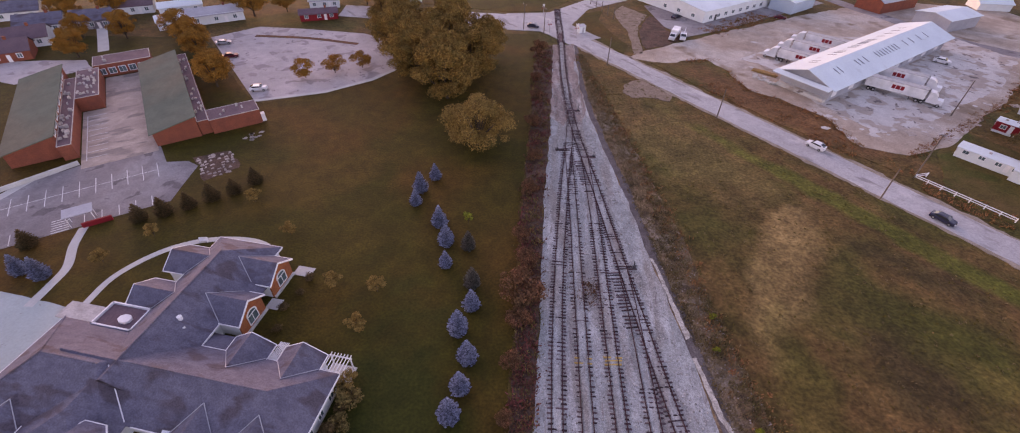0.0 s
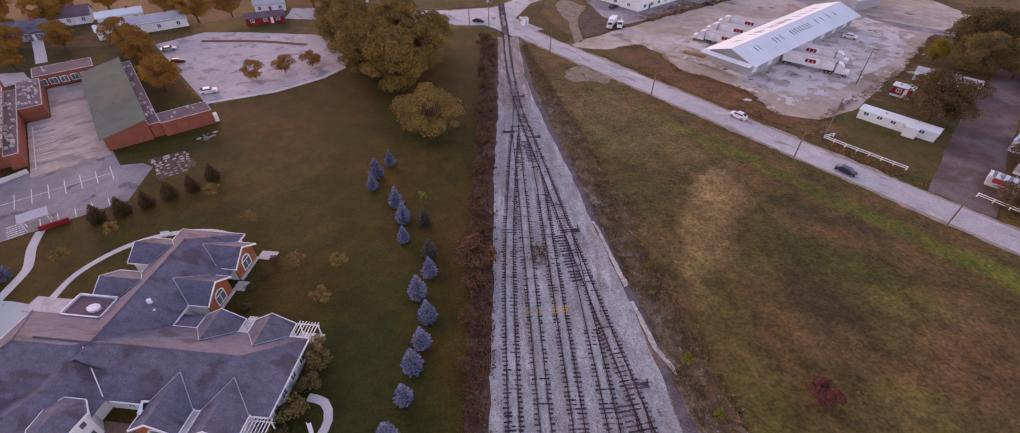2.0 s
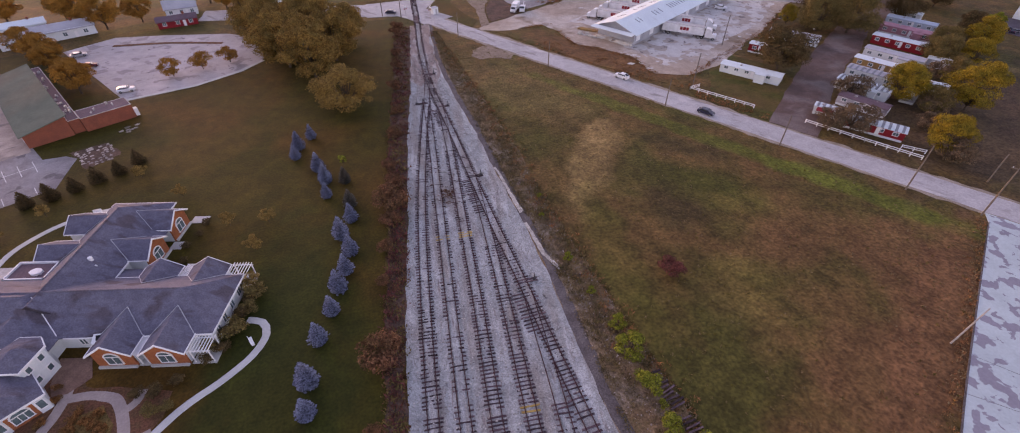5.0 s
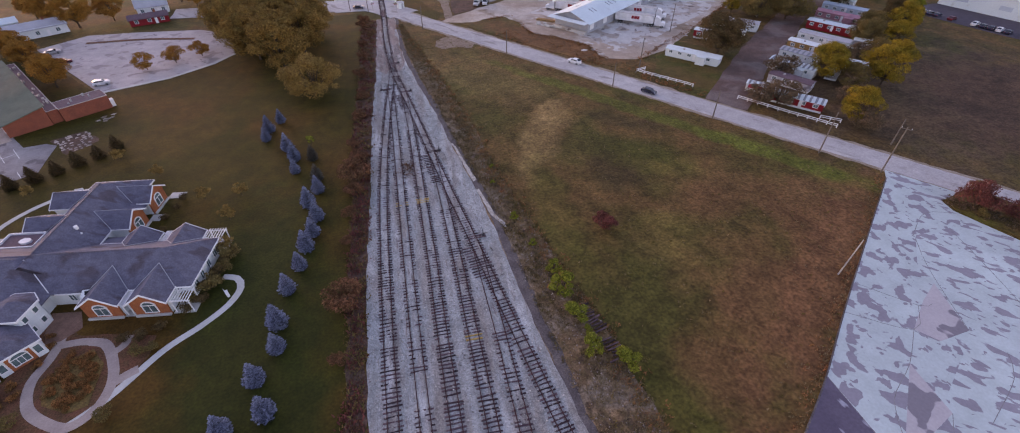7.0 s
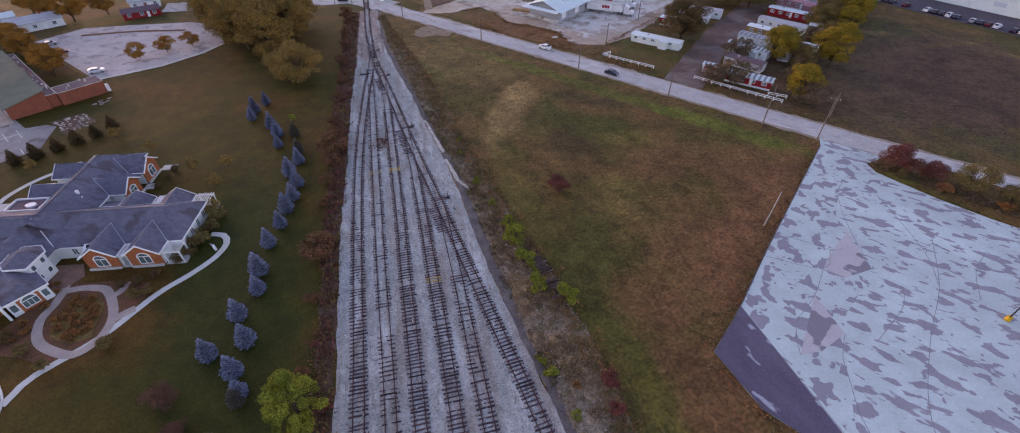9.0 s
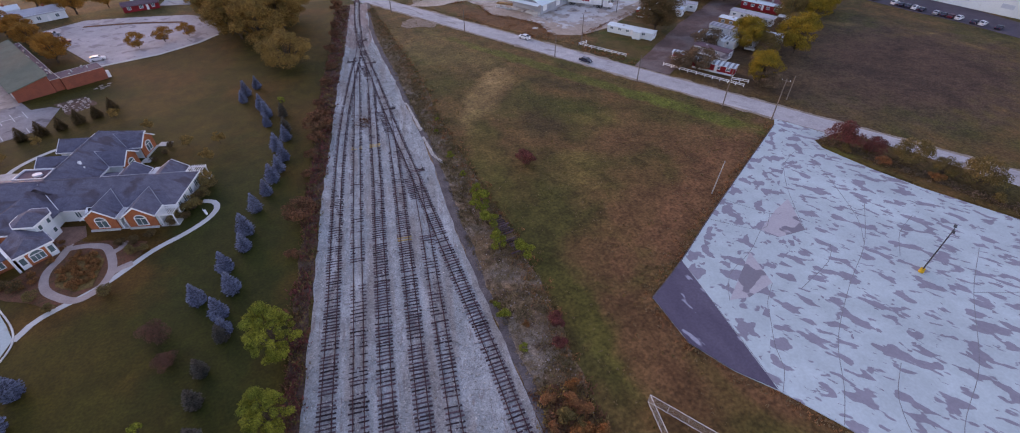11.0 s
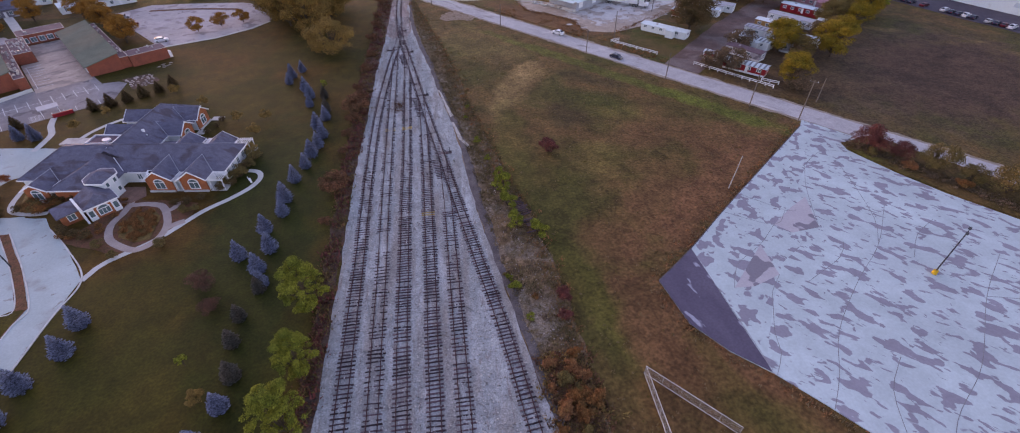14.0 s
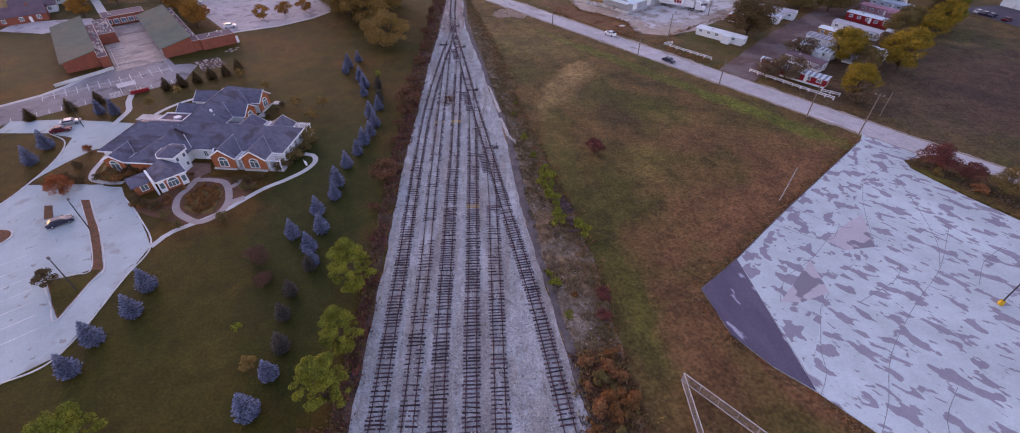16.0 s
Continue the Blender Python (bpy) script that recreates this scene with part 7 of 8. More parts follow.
bush_n = shrub("tall_bush", M["leaf_red"], "tall russet bush beside the tracks", 5.5, 3.2, 35, 2200, 0.26)
bush_n.matrix_basis = place(12.4, 147.5)
small = tree("small_tree", M["leaf_orange"], "small round orange-brown tree on the parking area", 5.2, 3.0, 0.7, 37, 20, 3400, 0.22, 0.14, 1.3, group="parking area trees")
small.matrix_basis = place(-41, 137.2)
for x, y in ((-48.0, 133.3), (-55.4, 129.5)):
    set_copy(small, x, y, rr.uniform(0, 6), rr.uniform(0.95, 1.1))
orange = tree("orange_tree", M["leaf_orange"], "orange autumn tree behind the school", 10, 5.4, 1.6, 39, 28, 11000, 0.26, 0.3, 1.9, group="orange trees by the school")
orange.matrix_basis = place(-77.5, 123)
for x, y, s in ((-81.0, 129.5, 0.8), (-92, 144, 0.85), (-96, 149, 1.0), (-105, 158.5, 0.95), (-127, 142, 0.9), (-90, 182, 1.3), (-100, 190, 1.3), (-80, 188, 1.0), (-122, 158, 0.9), (-140, 182, 1.2), (-158, 186, 1.2), (-110, 200, 1.3), (-128, 198, 1.2), (-52, 198, 1.0), (-136, 158, 0.8), (-150, 172, 1.0), (-60, 208, 1.3), (-75, 210, 1.2), (-143, 196, 1.2)):
    set_copy(orange, x, y, rr.uniform(0, 6), s)
darkt = tree("oak_tree", M["leaf_dark"], "large dark bronze oak beside the caravans", 13, 9.0, 1.2, 41, 46, 22000, 0.27, 0.4, 2.6, group="trees of the caravan park")
darkt.matrix_basis = place(125.6, 88.2)
darkt.scale = (1.15, 1.15, 1.0)
for x, y, s in ((176, 128, 1.2), (190, 128, 1.1), (205, 118, 1.0), (220, 140, 1.2), (235, 128, 1.1), (208, 92, 0.8), (250, 140, 1.3), (-116, 40, 0.8), (-122, 62, 1.0), (-128, 76, 1.0)):
    set_copy(darkt, x, y, rr.uniform(0, 6), s)
brown = tree("elm_tree", M["leaf_brush"], "half-bare brown tree among the caravans", 8.0, 6.5, 1.0, 43, 30, 5200, 0.28, 0.25, 1.7, group="trees of the caravan park")
brown.matrix_basis = place(117.5, 50.5)
for x, y, s in ((113.2, 53.0, 0.7), (129.0, 32.5, 0.8), (132, 66, 0.9), (146, 53, 0.8), (165, 68, 0.8), (137, 46, 0.6)):
    set_copy(brown, x, y, rr.uniform(0, 6), s)
gold = tree("golden_tree", M["leaf_gold"], "golden yellow autumn tree at the field edge", 12.0, 6.2, 1.0, 45, 44, 17000, 0.23, 0.28, 2.0, group="golden trees")
gold.matrix_basis = place(157, 52, 0, 0, 1.12)
for x, y, s in ((129.6, 36.2, 0.85), (142.5, 60.0, 0.95), (159, 125, 0.6), (151, 66, 0.7), (186, 74, 0.8), (200, 83, 1.0)):
    set_copy(gold, x, y, rr.uniform(0, 6), s)
mossy = tree("broad_tree", M["leaf_moss"], "broad olive brown tree among the caravans", 12.5, 8.6, 1.2, 46, 46, 20000, 0.26, 0.36, 2.5, group="trees of the caravan park")
mossy.matrix_basis = place(164, 115)
for x, y, s in ((173.5, 110.5, 1.1), (148.5, 64.0, 0.62), (145.5, 53.0, 0.6), (178.5, 78.0, 0.75), (168, 66, 0.65), (189, 86, 0.7)):
    set_copy(mossy, x, y, rr.uniform(0, 6), s)
lime = tree("lime_tree", M["leaf_lime"], "bright yellow-green young tree beside the tracks", 11.0, 4.1, 0.3, 47, 58, 17000, 0.15, 0.16, 0.85, group="trees beside the tracks")
lime.matrix_basis = place(-3.4, -19.6, 0, 0, 1.05)
for x, y, s in ((-3.7, -31.4, 0.86), (-4.7, -40.0, 0.98), (-33.0, -43.5, 1.0), (208, 87, 1.1)):
    set_copy(lime, x, y, rr.uniform(0, 6), s)

rbush = shrub("russet_bush", M["leaf_red"], "russet brown bush on the track bank", 3.2, 2.6, 51, 1800, 0.22, group="bushes on the west bank")
rbush.matrix_basis = place(4.8, 55.5, 0, 0, 0.85)
for x, y, s in ((3.0, 48.6, 1.5), (3.0, 43.5, 0.8), (-0.6, 13.4, 1.35), (6.0, 76, 0.8), (7.8, 88, 0.7), (8.6, 104, 0.8), (10.6, 118, 0.8), (11.2, 130, 0.7), (4.0, 62, 0.7), (0.4, 28, 0.5), (-2.0, 2, 0.5), (1.2, 36, 0.6), (-3.8, -12, 0.5), (-6.5, -46, 0.8)):
    set_copy(rbush, x, y, rr.uniform(0, 6), s)
ybush = shrub("yellow_bush", M["leaf_lime"], "bright yellow-green bush on the track bank", 3.0, 1.7, 53, 2200, 0.14, group="yellow bushes on the east bank")
ybush.matrix_basis = place(34.0, 4.6, 0, 0, 1.5)
for x, y, s in ((34.1, -0.8, 1.35), (34.2, -7.3, 1.2), (37.8, -10.8, 1.35), (32.4, 25.2, 0.6), (34.6, 9.5, 0.9), (33.4, 17, 0.5), (35.0, -3.8, 0.5), (30.0, -23.2, 0.75), (29.6, -20.8, 0.5), (31.0, -30, 0.5), (31.5, 38, 0.4), (33.0, 44, 0.4), (26.6, -50.5, 0.6)):
    set_copy(ybush, x, y, rr.uniform(0, 6), s)
obush = shrub("rusty_bush", M["leaf_rust"], "low rusty brown bush at the trackside", 1.5, 1.7, 55, 2200, 0.12, group="orange bushes on the east bank")
obush.matrix_basis = place(31.4, -38.6, 0, 0, 0.8)
obush_o = shrub("orange_bush", M["leaf_bed"], "low orange brown bush at the trackside", 1.4, 1.6, 155, 2200, 0.12, group="orange bushes on the east bank")
obush_o.matrix_basis = place(33.4, -44.4, 0, 0, 1.1)
obush_g = shrub("olive_bush", M["leaf_moss"], "low olive bush at the trackside", 1.4, 1.6, 156, 2200, 0.12, group="orange bushes on the east bank")
obush_g.matrix_basis = place(34.2, -43.6, 0, 0, 0.8)
for k, (x, y, s) in enumerate(((30.8, -42.4, 0.6), (35.2, -37.6, 0.7), (33.2, -50.0, 0.9), (31.4, -52.0, 0.8), (33.0, -25.6, 0.45), (32.6, -41.4, 1.0), (31.6, -45.8, 1.0), (33.6, -47.4, 0.9), (29.4, -20.0, 0.5), (34.6, -40, 0.9), 
                               (35.6, -45.4, 1.0), (122.0, -2, 1.0), (126, -9, 1.1), (131, -17, 1.1), (136, -27, 1.1), (35.8, -41.6, 0.8), (30.4, -48.6, 0.7))):
    set_copy((obush, obush_o, obush_g)[k % 3], x, y, rr.uniform(0, 6), s)
mbush = shrub("maroon_bush", M["leaf_maroon"], "lone dark maroon bush in the meadow", 3.0, 2.3, 57, 2200, 0.2)
mbush.matrix_basis = place(48.4, 17.6, 0, 0, 1.1)
for x, y, s in ((37.5, -27, 0.7), (36.5, -31, 0.6)):
    set_copy(mbush, x, y, rr.uniform(0, 6), s)
pinkb = shrub("bare_bush", M["leaf_pink"], "round leafless reddish bush on the lawn", 3.0, 2.6, 58, 3200, 0.13, group="bare bushes on the lawn")
pinkb.matrix_basis = place(-21.6, -10.3)
set_copy(pinkb, -19.0, -16.0, 2.0, 0.8)
isl = tree("bare_shrub_tree", M["leaf_maroon"], "low spreading maroon tree beside the concrete lot", 5.6, 4.6, 0.6, 59, 26, 6500, 0.19, 0.16, 1.6, group="trees of the lot island")
isl.matrix_basis = place(123.6, 0.6)
set_copy(isl, 127.6, -4.6, 2.0, 0.7)
islo = tree("island_tree", M["leaf_moss"], "low spreading olive brown tree beside the concrete lot", 5.8, 4.8, 0.6, 60, 26, 6500, 0.19, 0.16, 1.6, group="trees of the lot island")
islo.matrix_basis = place(131.6, -10.4, 0, 0, 1.0)
for x, y, s in ((137.8, -21.4, 1.1), (134.6, -16.4, 0.7), (143.0, -31.5, 1.1), (148.0, -41.0, 1.1), (129.0, 4.0, 0.45)):
    set_copy(islo, x, y, rr.uniform(0, 6), s)
sap = tree("sapling", M["leaf_olive"], "thin tan-leaved sapling on the lawn", 3.4, 1.7, 0.8, 61, 10, 1500, 0.17, 0.06, 0.7, group="saplings on the lawn")
sap.matrix_basis = place(-27.0, 50.6)
for x, y, s in ((-19.8, 49.6, 1.0), (-21.2, 42.0, 1.05), (-38.0, 63.0, 0.9), (-48, 72.5, 1.0), (-20.5, 33, 0.9), (-62, 62.5, 0.9), (-17, -33, 0.8), (-67, 56, 0.9)):
    set_copy(sap, x, y, rr.uniform(0, 6), s)
ysap = tree("yellow_sapling", M["leaf_lime"], "small yellow-green sapling on the lawn", 3.0, 1.2, 0.8, 63, 7, 300, 0.28, 0.06, 0.6)
ysap.matrix_basis = place(-6.0, 66.0)
set_copy(ysap, -20.3, -26.4, 1.0, 0.85)
hbush = shrub("garden_shrub", M["leaf_dark"], "olive brown shrub beside the care home", 1.5, 1.3, 65, 800, 0.15, group="shrubs round the care home")
gshrub = shrub("planting", M["leaf_bed"], "low orange-brown perennials in the garden bed", 0.8, 0.9, 66, 500, 0.13, group="garden bed plants", twigs=False)
gshrub.matrix_basis = place(-36.8, 14.0, 0.08)
gr = random.Random(12)
for k in range(46):
    a, q = gr.uniform(0, 6.28), gr.random() ** 0.5
    set_copy(gshrub, -38.0 + 3.0 * q * math.cos(a) - 0.9 * q * math.sin(a), 10.2 + 4.9 * q * math.sin(a), gr.uniform(0, 6), gr.uniform(0.5, 1.1), 0.05)
for x, y, s in ((-43.8, 19.8, 0.8), (-43.2, 17.6, 0.9), (-43.5, 14.6, 0.9), (-45.6, 11.6, 1.0), (-47.4, 9.8, 1.1), (-49.6, 8.9, 1.0), (-46.2, 8.6, 0.9), (-44.6, 9.4, 1.0), (-51.6, 9.6, 0.9)):
    set_copy(gshrub, x, y, gr.uniform(0, 6), s, 0.05, "low red-brown shrub beside the front wing")
oshrub = shrub("olive_shrub", M["leaf_moss"], "round olive shrub beside the care home", 2.2, 1.6, 64, 1100, 0.16, group="olive shrubs round the care home")
oshrub.matrix_basis = place(-60.2, 20.6, 0, 0, 1.15)
for x, y, s in ((-21.6, 23.6, 1.4), (-24.6, 21.4, 1.0), (-19.6, 30.8, 1.4), (-20.4, 27.4, 1.0), (-31.8, 2.6, 0.85), (-30.2, 12.6, 0.8), (-28.4, 12.8, 0.7), (-39.6, 1.4, 0.7), (-43.2, 5.0, 0.8)):
    set_copy(oshrub, x, y, gr.uniform(0, 6), s)
for x, y, s in ((-59.6, 20.6, 1.5), (-61.6, 22.4, 1.1), (-57.4, 21.2, 0.9)):
    set_copy(obush_o, x, y, gr.uniform(0, 6), s, 0.0, "round orange-brown shrub below the brick gable")
hbush.matrix_basis = place(-23.0, 20.6)
for x, y, s in ((-22.4, 23.4, 1.3), (-21.4, 26.6, 1.2), (-20.6, 29.6, 1.0), (-19.4, 31.0, 0.8), (-25, 19.2, 0.9), (-51.5, 11.3, 1.1), (-49, 9.6, 1.0), (-46.6, 8.6, 1.1), (-33, 15.8, 0.9), (-30.5, 15.6, 1.0), (-28, 16.6, 0.9),
                (-33, 42, 0.7), (-33.4, 46, 0.8), (-31.8, 49, 0.7), (-31.2, 52, 0.9), (-71.3, 22, 1.0), (-69, 20.5, 1.1), (-66.3, 19.6, 1.2), (-63.6, 20.8, 0.9), (-70, 26, 1.2), (-33.6, 38.8, 0.6), (-56.0, 23.0, 1.0), (-54.2, 22.2, 0.9), (-57.8, 22.8, 1.1)):
    set_copy(hbush, x, y, rr.uniform(0, 6), s)
rtree = tree("red_maple", M["leaf_maple"], "round orange-red maple in the mulch bed", 4.6, 2.7, 0.4, 67, 26, 6500, 0.15, 0.12, 1.1)
rtree.matrix_basis = place(-68.0, 16.0, 0, 0, 0.98)
wbush = tree("wedge_tree", M["leaf_dark"], "small dark bronze tree on the lawn wedge", 3.4, 1.9, 0.4, 68, 18, 2600, 0.16, 0.1, 0.8)
wbush.matrix_basis = place(-55.4, -11.6)
set_copy(rtree, -71.6, 33.4, 1.0, 0.4)


# ---- countless small growth, joined ----
def tuft_field(name, material, spots, label, size, seed, blades=4):
    """Low dry tufts, each a few bent blades."""
    r = random.Random(seed)
    V, F = [], []
    for x, y, s in spots:
        for _ in range(blades * 2):
            a, h, w = r.uniform(0, 6.28), size * s * r.uniform(0.5, 1.2), size * s * r.uniform(0.14, 0.32)
            ox, oy = x + r.gauss(0, size * 0.7), y + r.gauss(0, size * 0.7)
            dx, dy = math.cos(a) * w, math.sin(a) * w
            lx, ly = -math.sin(a) * h * r.uniform(0.4, 1.2), math.cos(a) * h * r.uniform(0.4, 1.2)
            k = len(V)
            V += [(ox - dx, oy - dy, -0.05), (ox + dx, oy + dy, -0.05), (ox + lx + dx * 0.5, oy + ly + dy * 0.5, h * 0.8), (ox + lx * 0.9 - dx * 0.6, oy + ly * 0.9 - dy * 0.6, h * 0.7)]
            F.append((k, k + 1, k + 2, k + 3))
    me = bpy.data.meshes.new(name)
    me.from_pydata(V, [], F)
    tagged(part(name, me, material), label, "weeds", kind="stuff")


def lerp_line(pts, y):
    for (x0, y0), (x1, y1) in zip(pts, pts[1:]):
        if min(y0, y1) <= y <= max(y0, y1):
            return x0 + (x1 - x0) * (y - y0) / (y1 - y0)
    return pts[-1][0]


EAST_IN = [(30.5, -60), (30.6, -47), (29.8, -30), (29.0, -10), (29.2, 12), (29.4, 28), (28.4, 46), (27.6, 60), (26, 90), (24.6, 120), (26, 150)]
EAST_OUT = [(38, -60), (36.4, -47), (38.4, -25), (38.4, -5), (36.4, 12), (35, 28), (34, 45), (34, 62), (32, 90), (29.6, 118), (27, 150)]
WEST_IN = [(-2.6, -60), (-1.8, -43), (-0.6, -28), (1.0, -8), (2.4, 10), (4.2, 28), (6, 42), (9, 75), (12.4, 102), (16, 141), (18, 158)]
WEST_OUT = [(-6, -60), (-4.6, -43), (-3, -28), (-1.2, -4), (0.4, 20), (2.6, 42), (4.4, 70), (8, 102), (11, 141), (13, 158)]
BED_L = [(-2.4, -63), (-1.2, -43), (0.2, -28), (1.6, -10), (3.2, 10), (5.0, 28), (6.8, 42), (9.8, 75), (13.2, 102), (17.2, 141)]
BED_R = [(29.8, -63), (28.9, -47), (28.0, -30), (27.4, -16), (26.8, 0), (27.2, 28), (26.2, 46), (25.4, 60), (24.8, 77), (23.4, 93), (22.4, 108), (23, 141)]
r = random.Random(77)
bank_e, bank_w, crest, field, yard = [], [], [], [], []
low = []
for _ in range(1300):
    y = r.uniform(-62, -37)
    low.append((32.8 + r.gauss(0, 1.9) + (-y - 27) * 0.03, y, r.uniform(0.5, 1.2)))
for _ in range(6500):
    y = r.uniform(-60, 150)
    f = r.random()
    x0, x1 = lerp_line(EAST_IN, y), lerp_line(EAST_OUT, y)
    bank_e.append((x0 + (x1 - x0) * f, y, r.uniform(0.5, 1.2)))
for _ in range(1700):
    y = r.uniform(-60, 150)
    x1 = lerp_line(EAST_OUT, y)
    crest.append((x1 + r.gauss(-1.1, 1.1), y, r.uniform(0.35, 1.0)))
for _ in range(1800):
    y = r.uniform(-60, 157)
    x0, x1 = lerp_line(WEST_OUT, y), lerp_line(WEST_IN, y)
    bank_w.append((x0 + (x1 - x0) * r.random() ** 1.3, y, r.uniform(0.3, 0.9)))
for _ in range(9000):
    x, y = r.uniform(30, 117), r.uniform(-60, 140)
    if NN.dot(Vector((x, y))) < 105.5 and x > lerp_line(EAST_OUT, y) and not (NN.dot(Vector((x, y))) > 0 and x > 54 and y < -27 + (x - 54.7) * 0.675) and not (x > 54 and y < -25):
        if noise.noise((x * 0.08, y * 0.08, 5.0)) > -0.25:
            field.append((x, y, r.uniform(0.5, 1.2)))
for _ in range(900):
    p = road_pt(118 + 7 * r.random() ** 1.5, r.uniform(-4, 75))
    if noise.noise((p[0] * 0.12, p[1] * 0.12, 2.0)) > -0.1:
        yard.append((p[0], p[1], r.uniform(0.4, 1.0)))
for _ in range(500):
    f, o = r.random(), r.gauss(0, 1.6)
    yard.append((76 + 30 * f + o, 172.5 + 20 * f - o, r.uniform(0.5, 1.3)))
tuft_field("bank_weeds", M["weed"], bank_e, "dry tan weeds on the stony bank", 0.3, 1)
shade = [(x, y, k) for x, y, k in ((lerp_line(EAST_IN, y) + (lerp_line(EAST_OUT, y) - lerp_line(EAST_IN, y)) * f, y, k) for y, f, k in ((r.uniform(-60, 70), r.random(), r.uniform(0.4, 1.1)) for _ in range(4200))) if noise.noise((x * 0.3, y * 0.16, 3.0)) > 0.02]
tuft_field("bank_weeds", M["leaf_dark"], shade[::2], "dark brown dead weeds on the stony bank", 0.34, 31)
tuft_field("bank_weeds", M["leaf_moss"], shade[1::2], "olive weeds on the stony bank", 0.3, 32)
tuft_field("bank_brush", M["leaf_moss"], crest[1::2], "olive weeds along the bank crest", 0.4, 15, 5)
tuft_field("bank_brush", M["leaf_rust"], crest[::2], "russet brushwood along the bank crest", 0.45, 2, 5)
tuft_field("bank_brush", M["leaf_red"], bank_w[::3], "russet brushwood on the dark bank", 0.6, 3, 6)
tuft_field("bank_brush", M["leaf_moss"], bank_w[1::3], "olive brushwood on the dark bank", 0.6, 13, 6)
tuft_field("bank_brush", M["leaf_maroon"], bank_w[2::3], "maroon brushwood on the dark bank", 0.7, 14, 6)
tuft_field("meadow_tufts", M["weed"], field[::3], "low tufts of dry meadow grass", 0.2, 4, 3)
tuft_field("meadow_tufts", M["grass_tuft"], field[1::3], "low olive tufts of meadow grass", 0.2, 5, 3)
for x0, y0, x1, y1, n in ((70.5, 138, 71.5, 125, 60), (71.5, 125, 86, 109, 110), (86, 109, 87, 95, 70), (97, 91, 146, 120.5, 260), (146, 121, 178, 146, 160), (60, 145, 70, 147, 60)):
    for _ in range(n):
        f = r.random()
        yard.append((x0 + (x1 - x0) * f + r.gauss(0, 0.9), y0 + (y1 - y0) * f + r.gauss(0, 0.9), r.uniform(0.4, 1.1)))
tuft_field("roadside_weeds", M["leaf_rust"], yard, "brown weeds on the yard bank", 0.38, 6, 4)
tuft_field("trackside_growth", M["leaf_red"], low[::2], "low russet brambles at the trackside", 0.5, 8, 5)
tuft_field("trackside_growth", M["leaf_olive"], low[1::2], "low olive weeds at the trackside", 0.4, 9, 5)
hed = []
for _ in range(900):
    f = r.random()
    hed.append((119.5 + 26 * f + r.gauss(1.5, 1.0), 2 - 55 * f + r.gauss(1.5, 1.2), r.uniform(0.6, 1.3)))
tuft_field("island_grass", M["leaf_brush"], hed, "brown rough grass on the lot island", 0.4, 7, 5)

edge_pts = [(115.4, 13.8), (79.3, -10.6), (64.2, -21.2), (54.7, -27.2), (55.2, -36.7), (58.6, -42.9), (62.4, -47.4), (66.2, -53.2), (74, -66)]
lot_edge = []
for (x0, y0), (x1, y1) in zip(edge_pts, edge_pts[1:]):
    d = Vector((x1 - x0, y1 - y0))
    w = Vector((d.y, -d.x)).normalized()
    for _ in range(int(d.length * 5)):
        p = Vector((x0, y0)) + d * r.random() + w * (0.25 + abs(r.gauss(0, 0.9)))
        lot_edge.append((p.x, p.y, r.uniform(0.4, 1.1)))
tuft_field("lot_edge_weeds", M["leaf_rust"], lot_edge[::2], "rusty weeds along the concrete edge", 0.28, 21, 4)
tuft_field("lot_edge_weeds", M["weed"], lot_edge[1::2], "dry weeds along the concrete edge", 0.26, 22, 4)

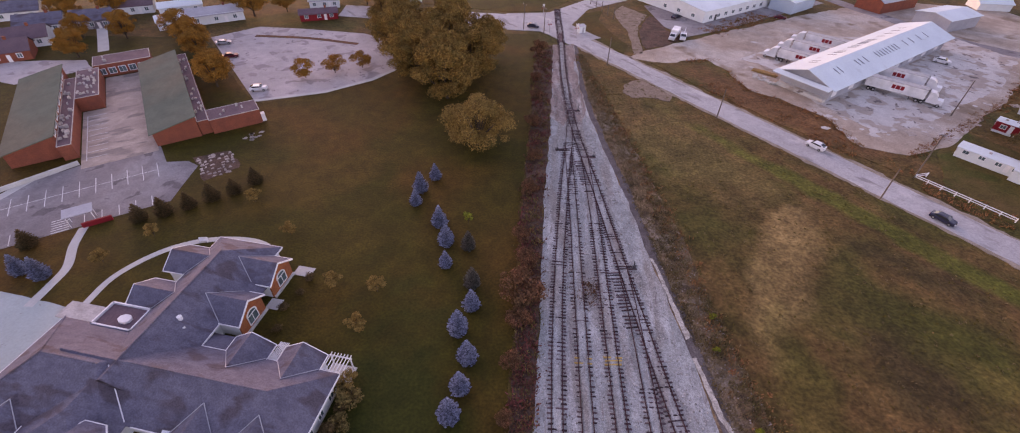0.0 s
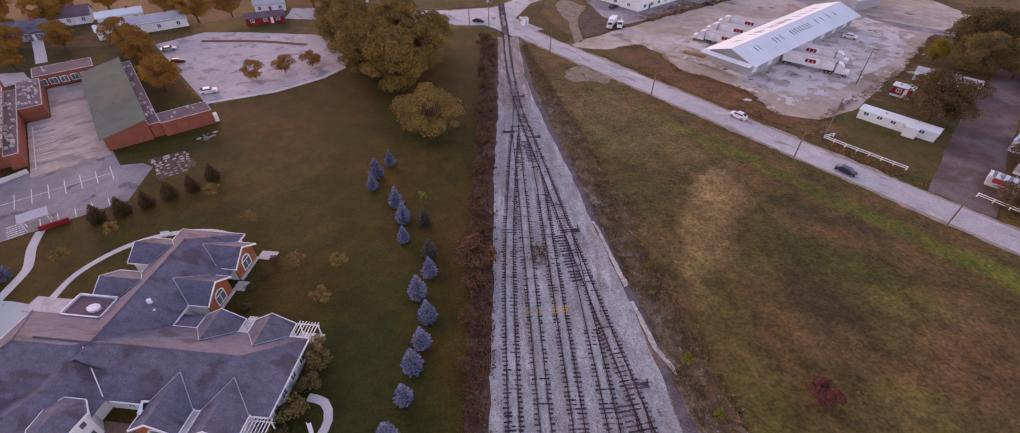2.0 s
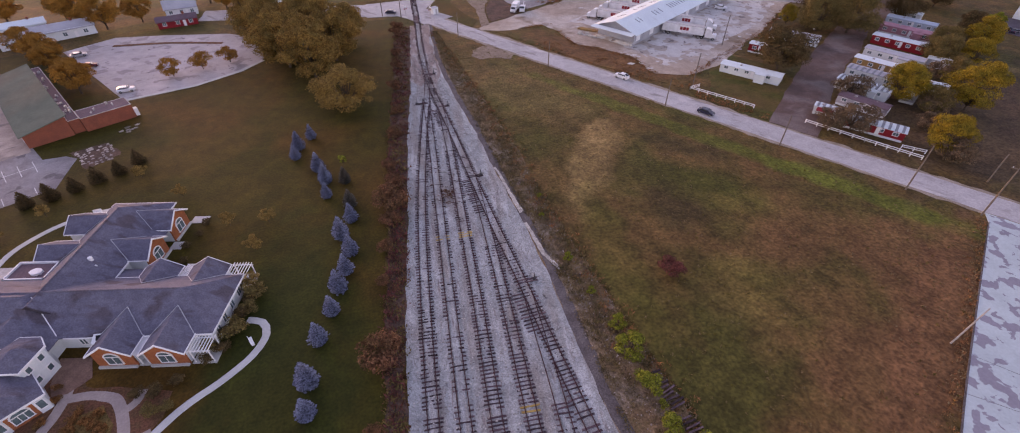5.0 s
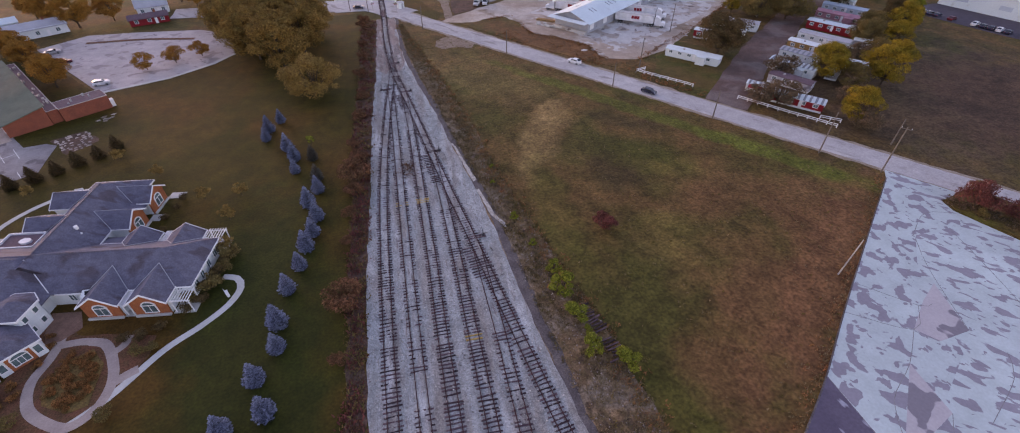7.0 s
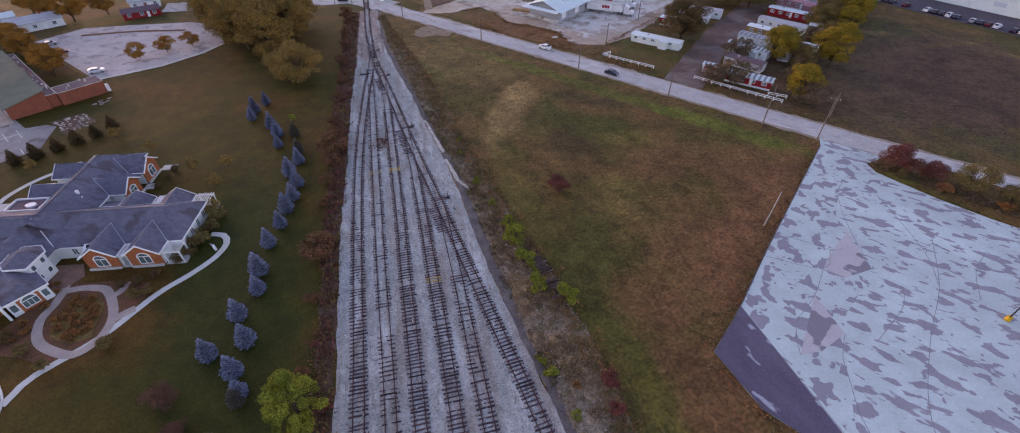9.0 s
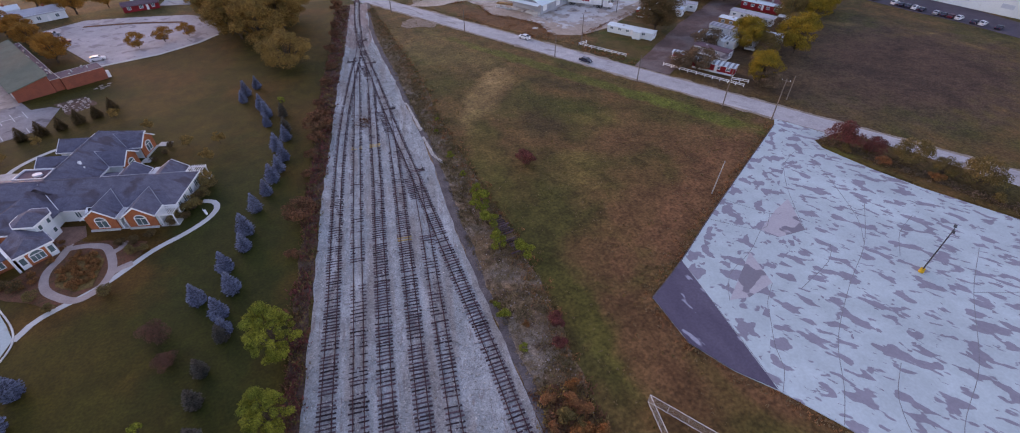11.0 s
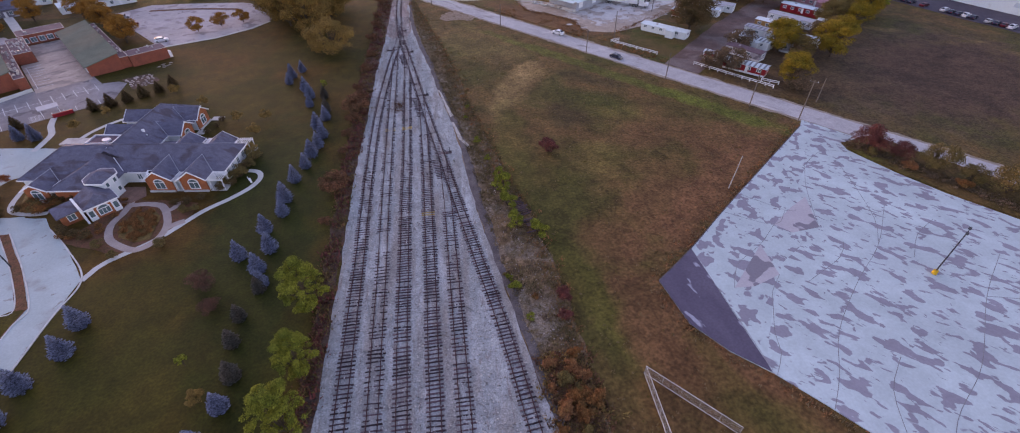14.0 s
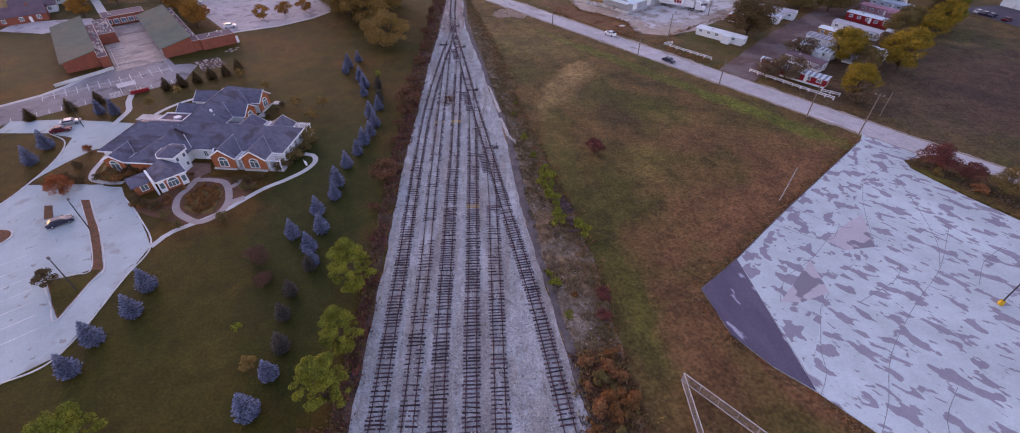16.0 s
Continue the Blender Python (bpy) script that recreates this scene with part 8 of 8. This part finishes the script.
# scattered stones on the bank and old rail and sleeper scrap
s = Shape()
for _ in range(1100):
    y = r.uniform(-58, 60)
    x0, x1 = lerp_line(EAST_IN, y), lerp_line(EAST_OUT, y)
    k = r.uniform(0.08, 0.2)
    s.box((x0 + (x1 - x0) * r.random(), y, k * 0.25), (k, k * r.uniform(0.6, 1.2), k * 0.7), r.uniform(0, 3))
tagged(part("bank_stones", s, M["stone"]), "pale broken stones on the bank", "stones", kind="stuff")
# loose ballast stones and grit lying over the sleepers
s = Shape()
for _ in range(9000):
    y = -62 + 190 * r.random() ** 1.5
    x0, x1 = lerp_line(BED_L, y), lerp_line(BED_R, y)
    k = r.uniform(0.07, 0.2)
    s.box((x0 + (x1 - x0) * r.random(), y, 0.06 + r.uniform(0.0, 0.12)), (k, k * r.uniform(0.6, 1.2), k * 0.8), r.uniform(0, 3))
tagged(part("loose_stones", s, M["grit"]), "loose pale ballast stones strewn over the sleepers", "stones", kind="stuff")
low = []
for _ in range(1300):
    ln = LINES[r.choice(("one", "two", "three", "four", "five", "east"))]
    k = r.randrange(len(ln) - 1)
    f, o = r.random(), r.choice((-1, 1)) * r.gauss(2.0, 0.4)
    low.append((ln[k][0] + (ln[k + 1][0] - ln[k][0]) * f + o, ln[k][1] + (ln[k + 1][1] - ln[k][1]) * f, r.uniform(0.3, 0.9)))
tuft_field("track_weeds", M["weed"], [(x, y, k) for x, y, k in low if noise.noise((x * 0.2, y * 0.06, 9.0)) > 0.05], "sparse dry weeds between the tracks", 0.22, 11, 4)
scrap = thing("sleeper_pile", "row of old dark sleepers lying on the bank", "timber pile", at=(36.9, -4.2, 0), rz=0.12)
for k in [i for i in range(19) if i not in (7, 8)]:
    part("old_sleeper", Shape().box((r.gauss(0, 0.3), -5.6 + k * 0.6, 0.16 + 0.05 * (k % 2)), (2.3, 0.24, 0.22), r.gauss(0, 0.12)), M["tie"], scrap)
debris = [(14.0 + r.gauss(0, 1.3), 49.5 + r.gauss(0, 1.7), r.uniform(0.4, 1.1)) for _ in range(170)]
tuft_field("track_brush", M["leaf_red"], debris, "reddish brushwood growing through the sleepers", 0.35, 12, 4)
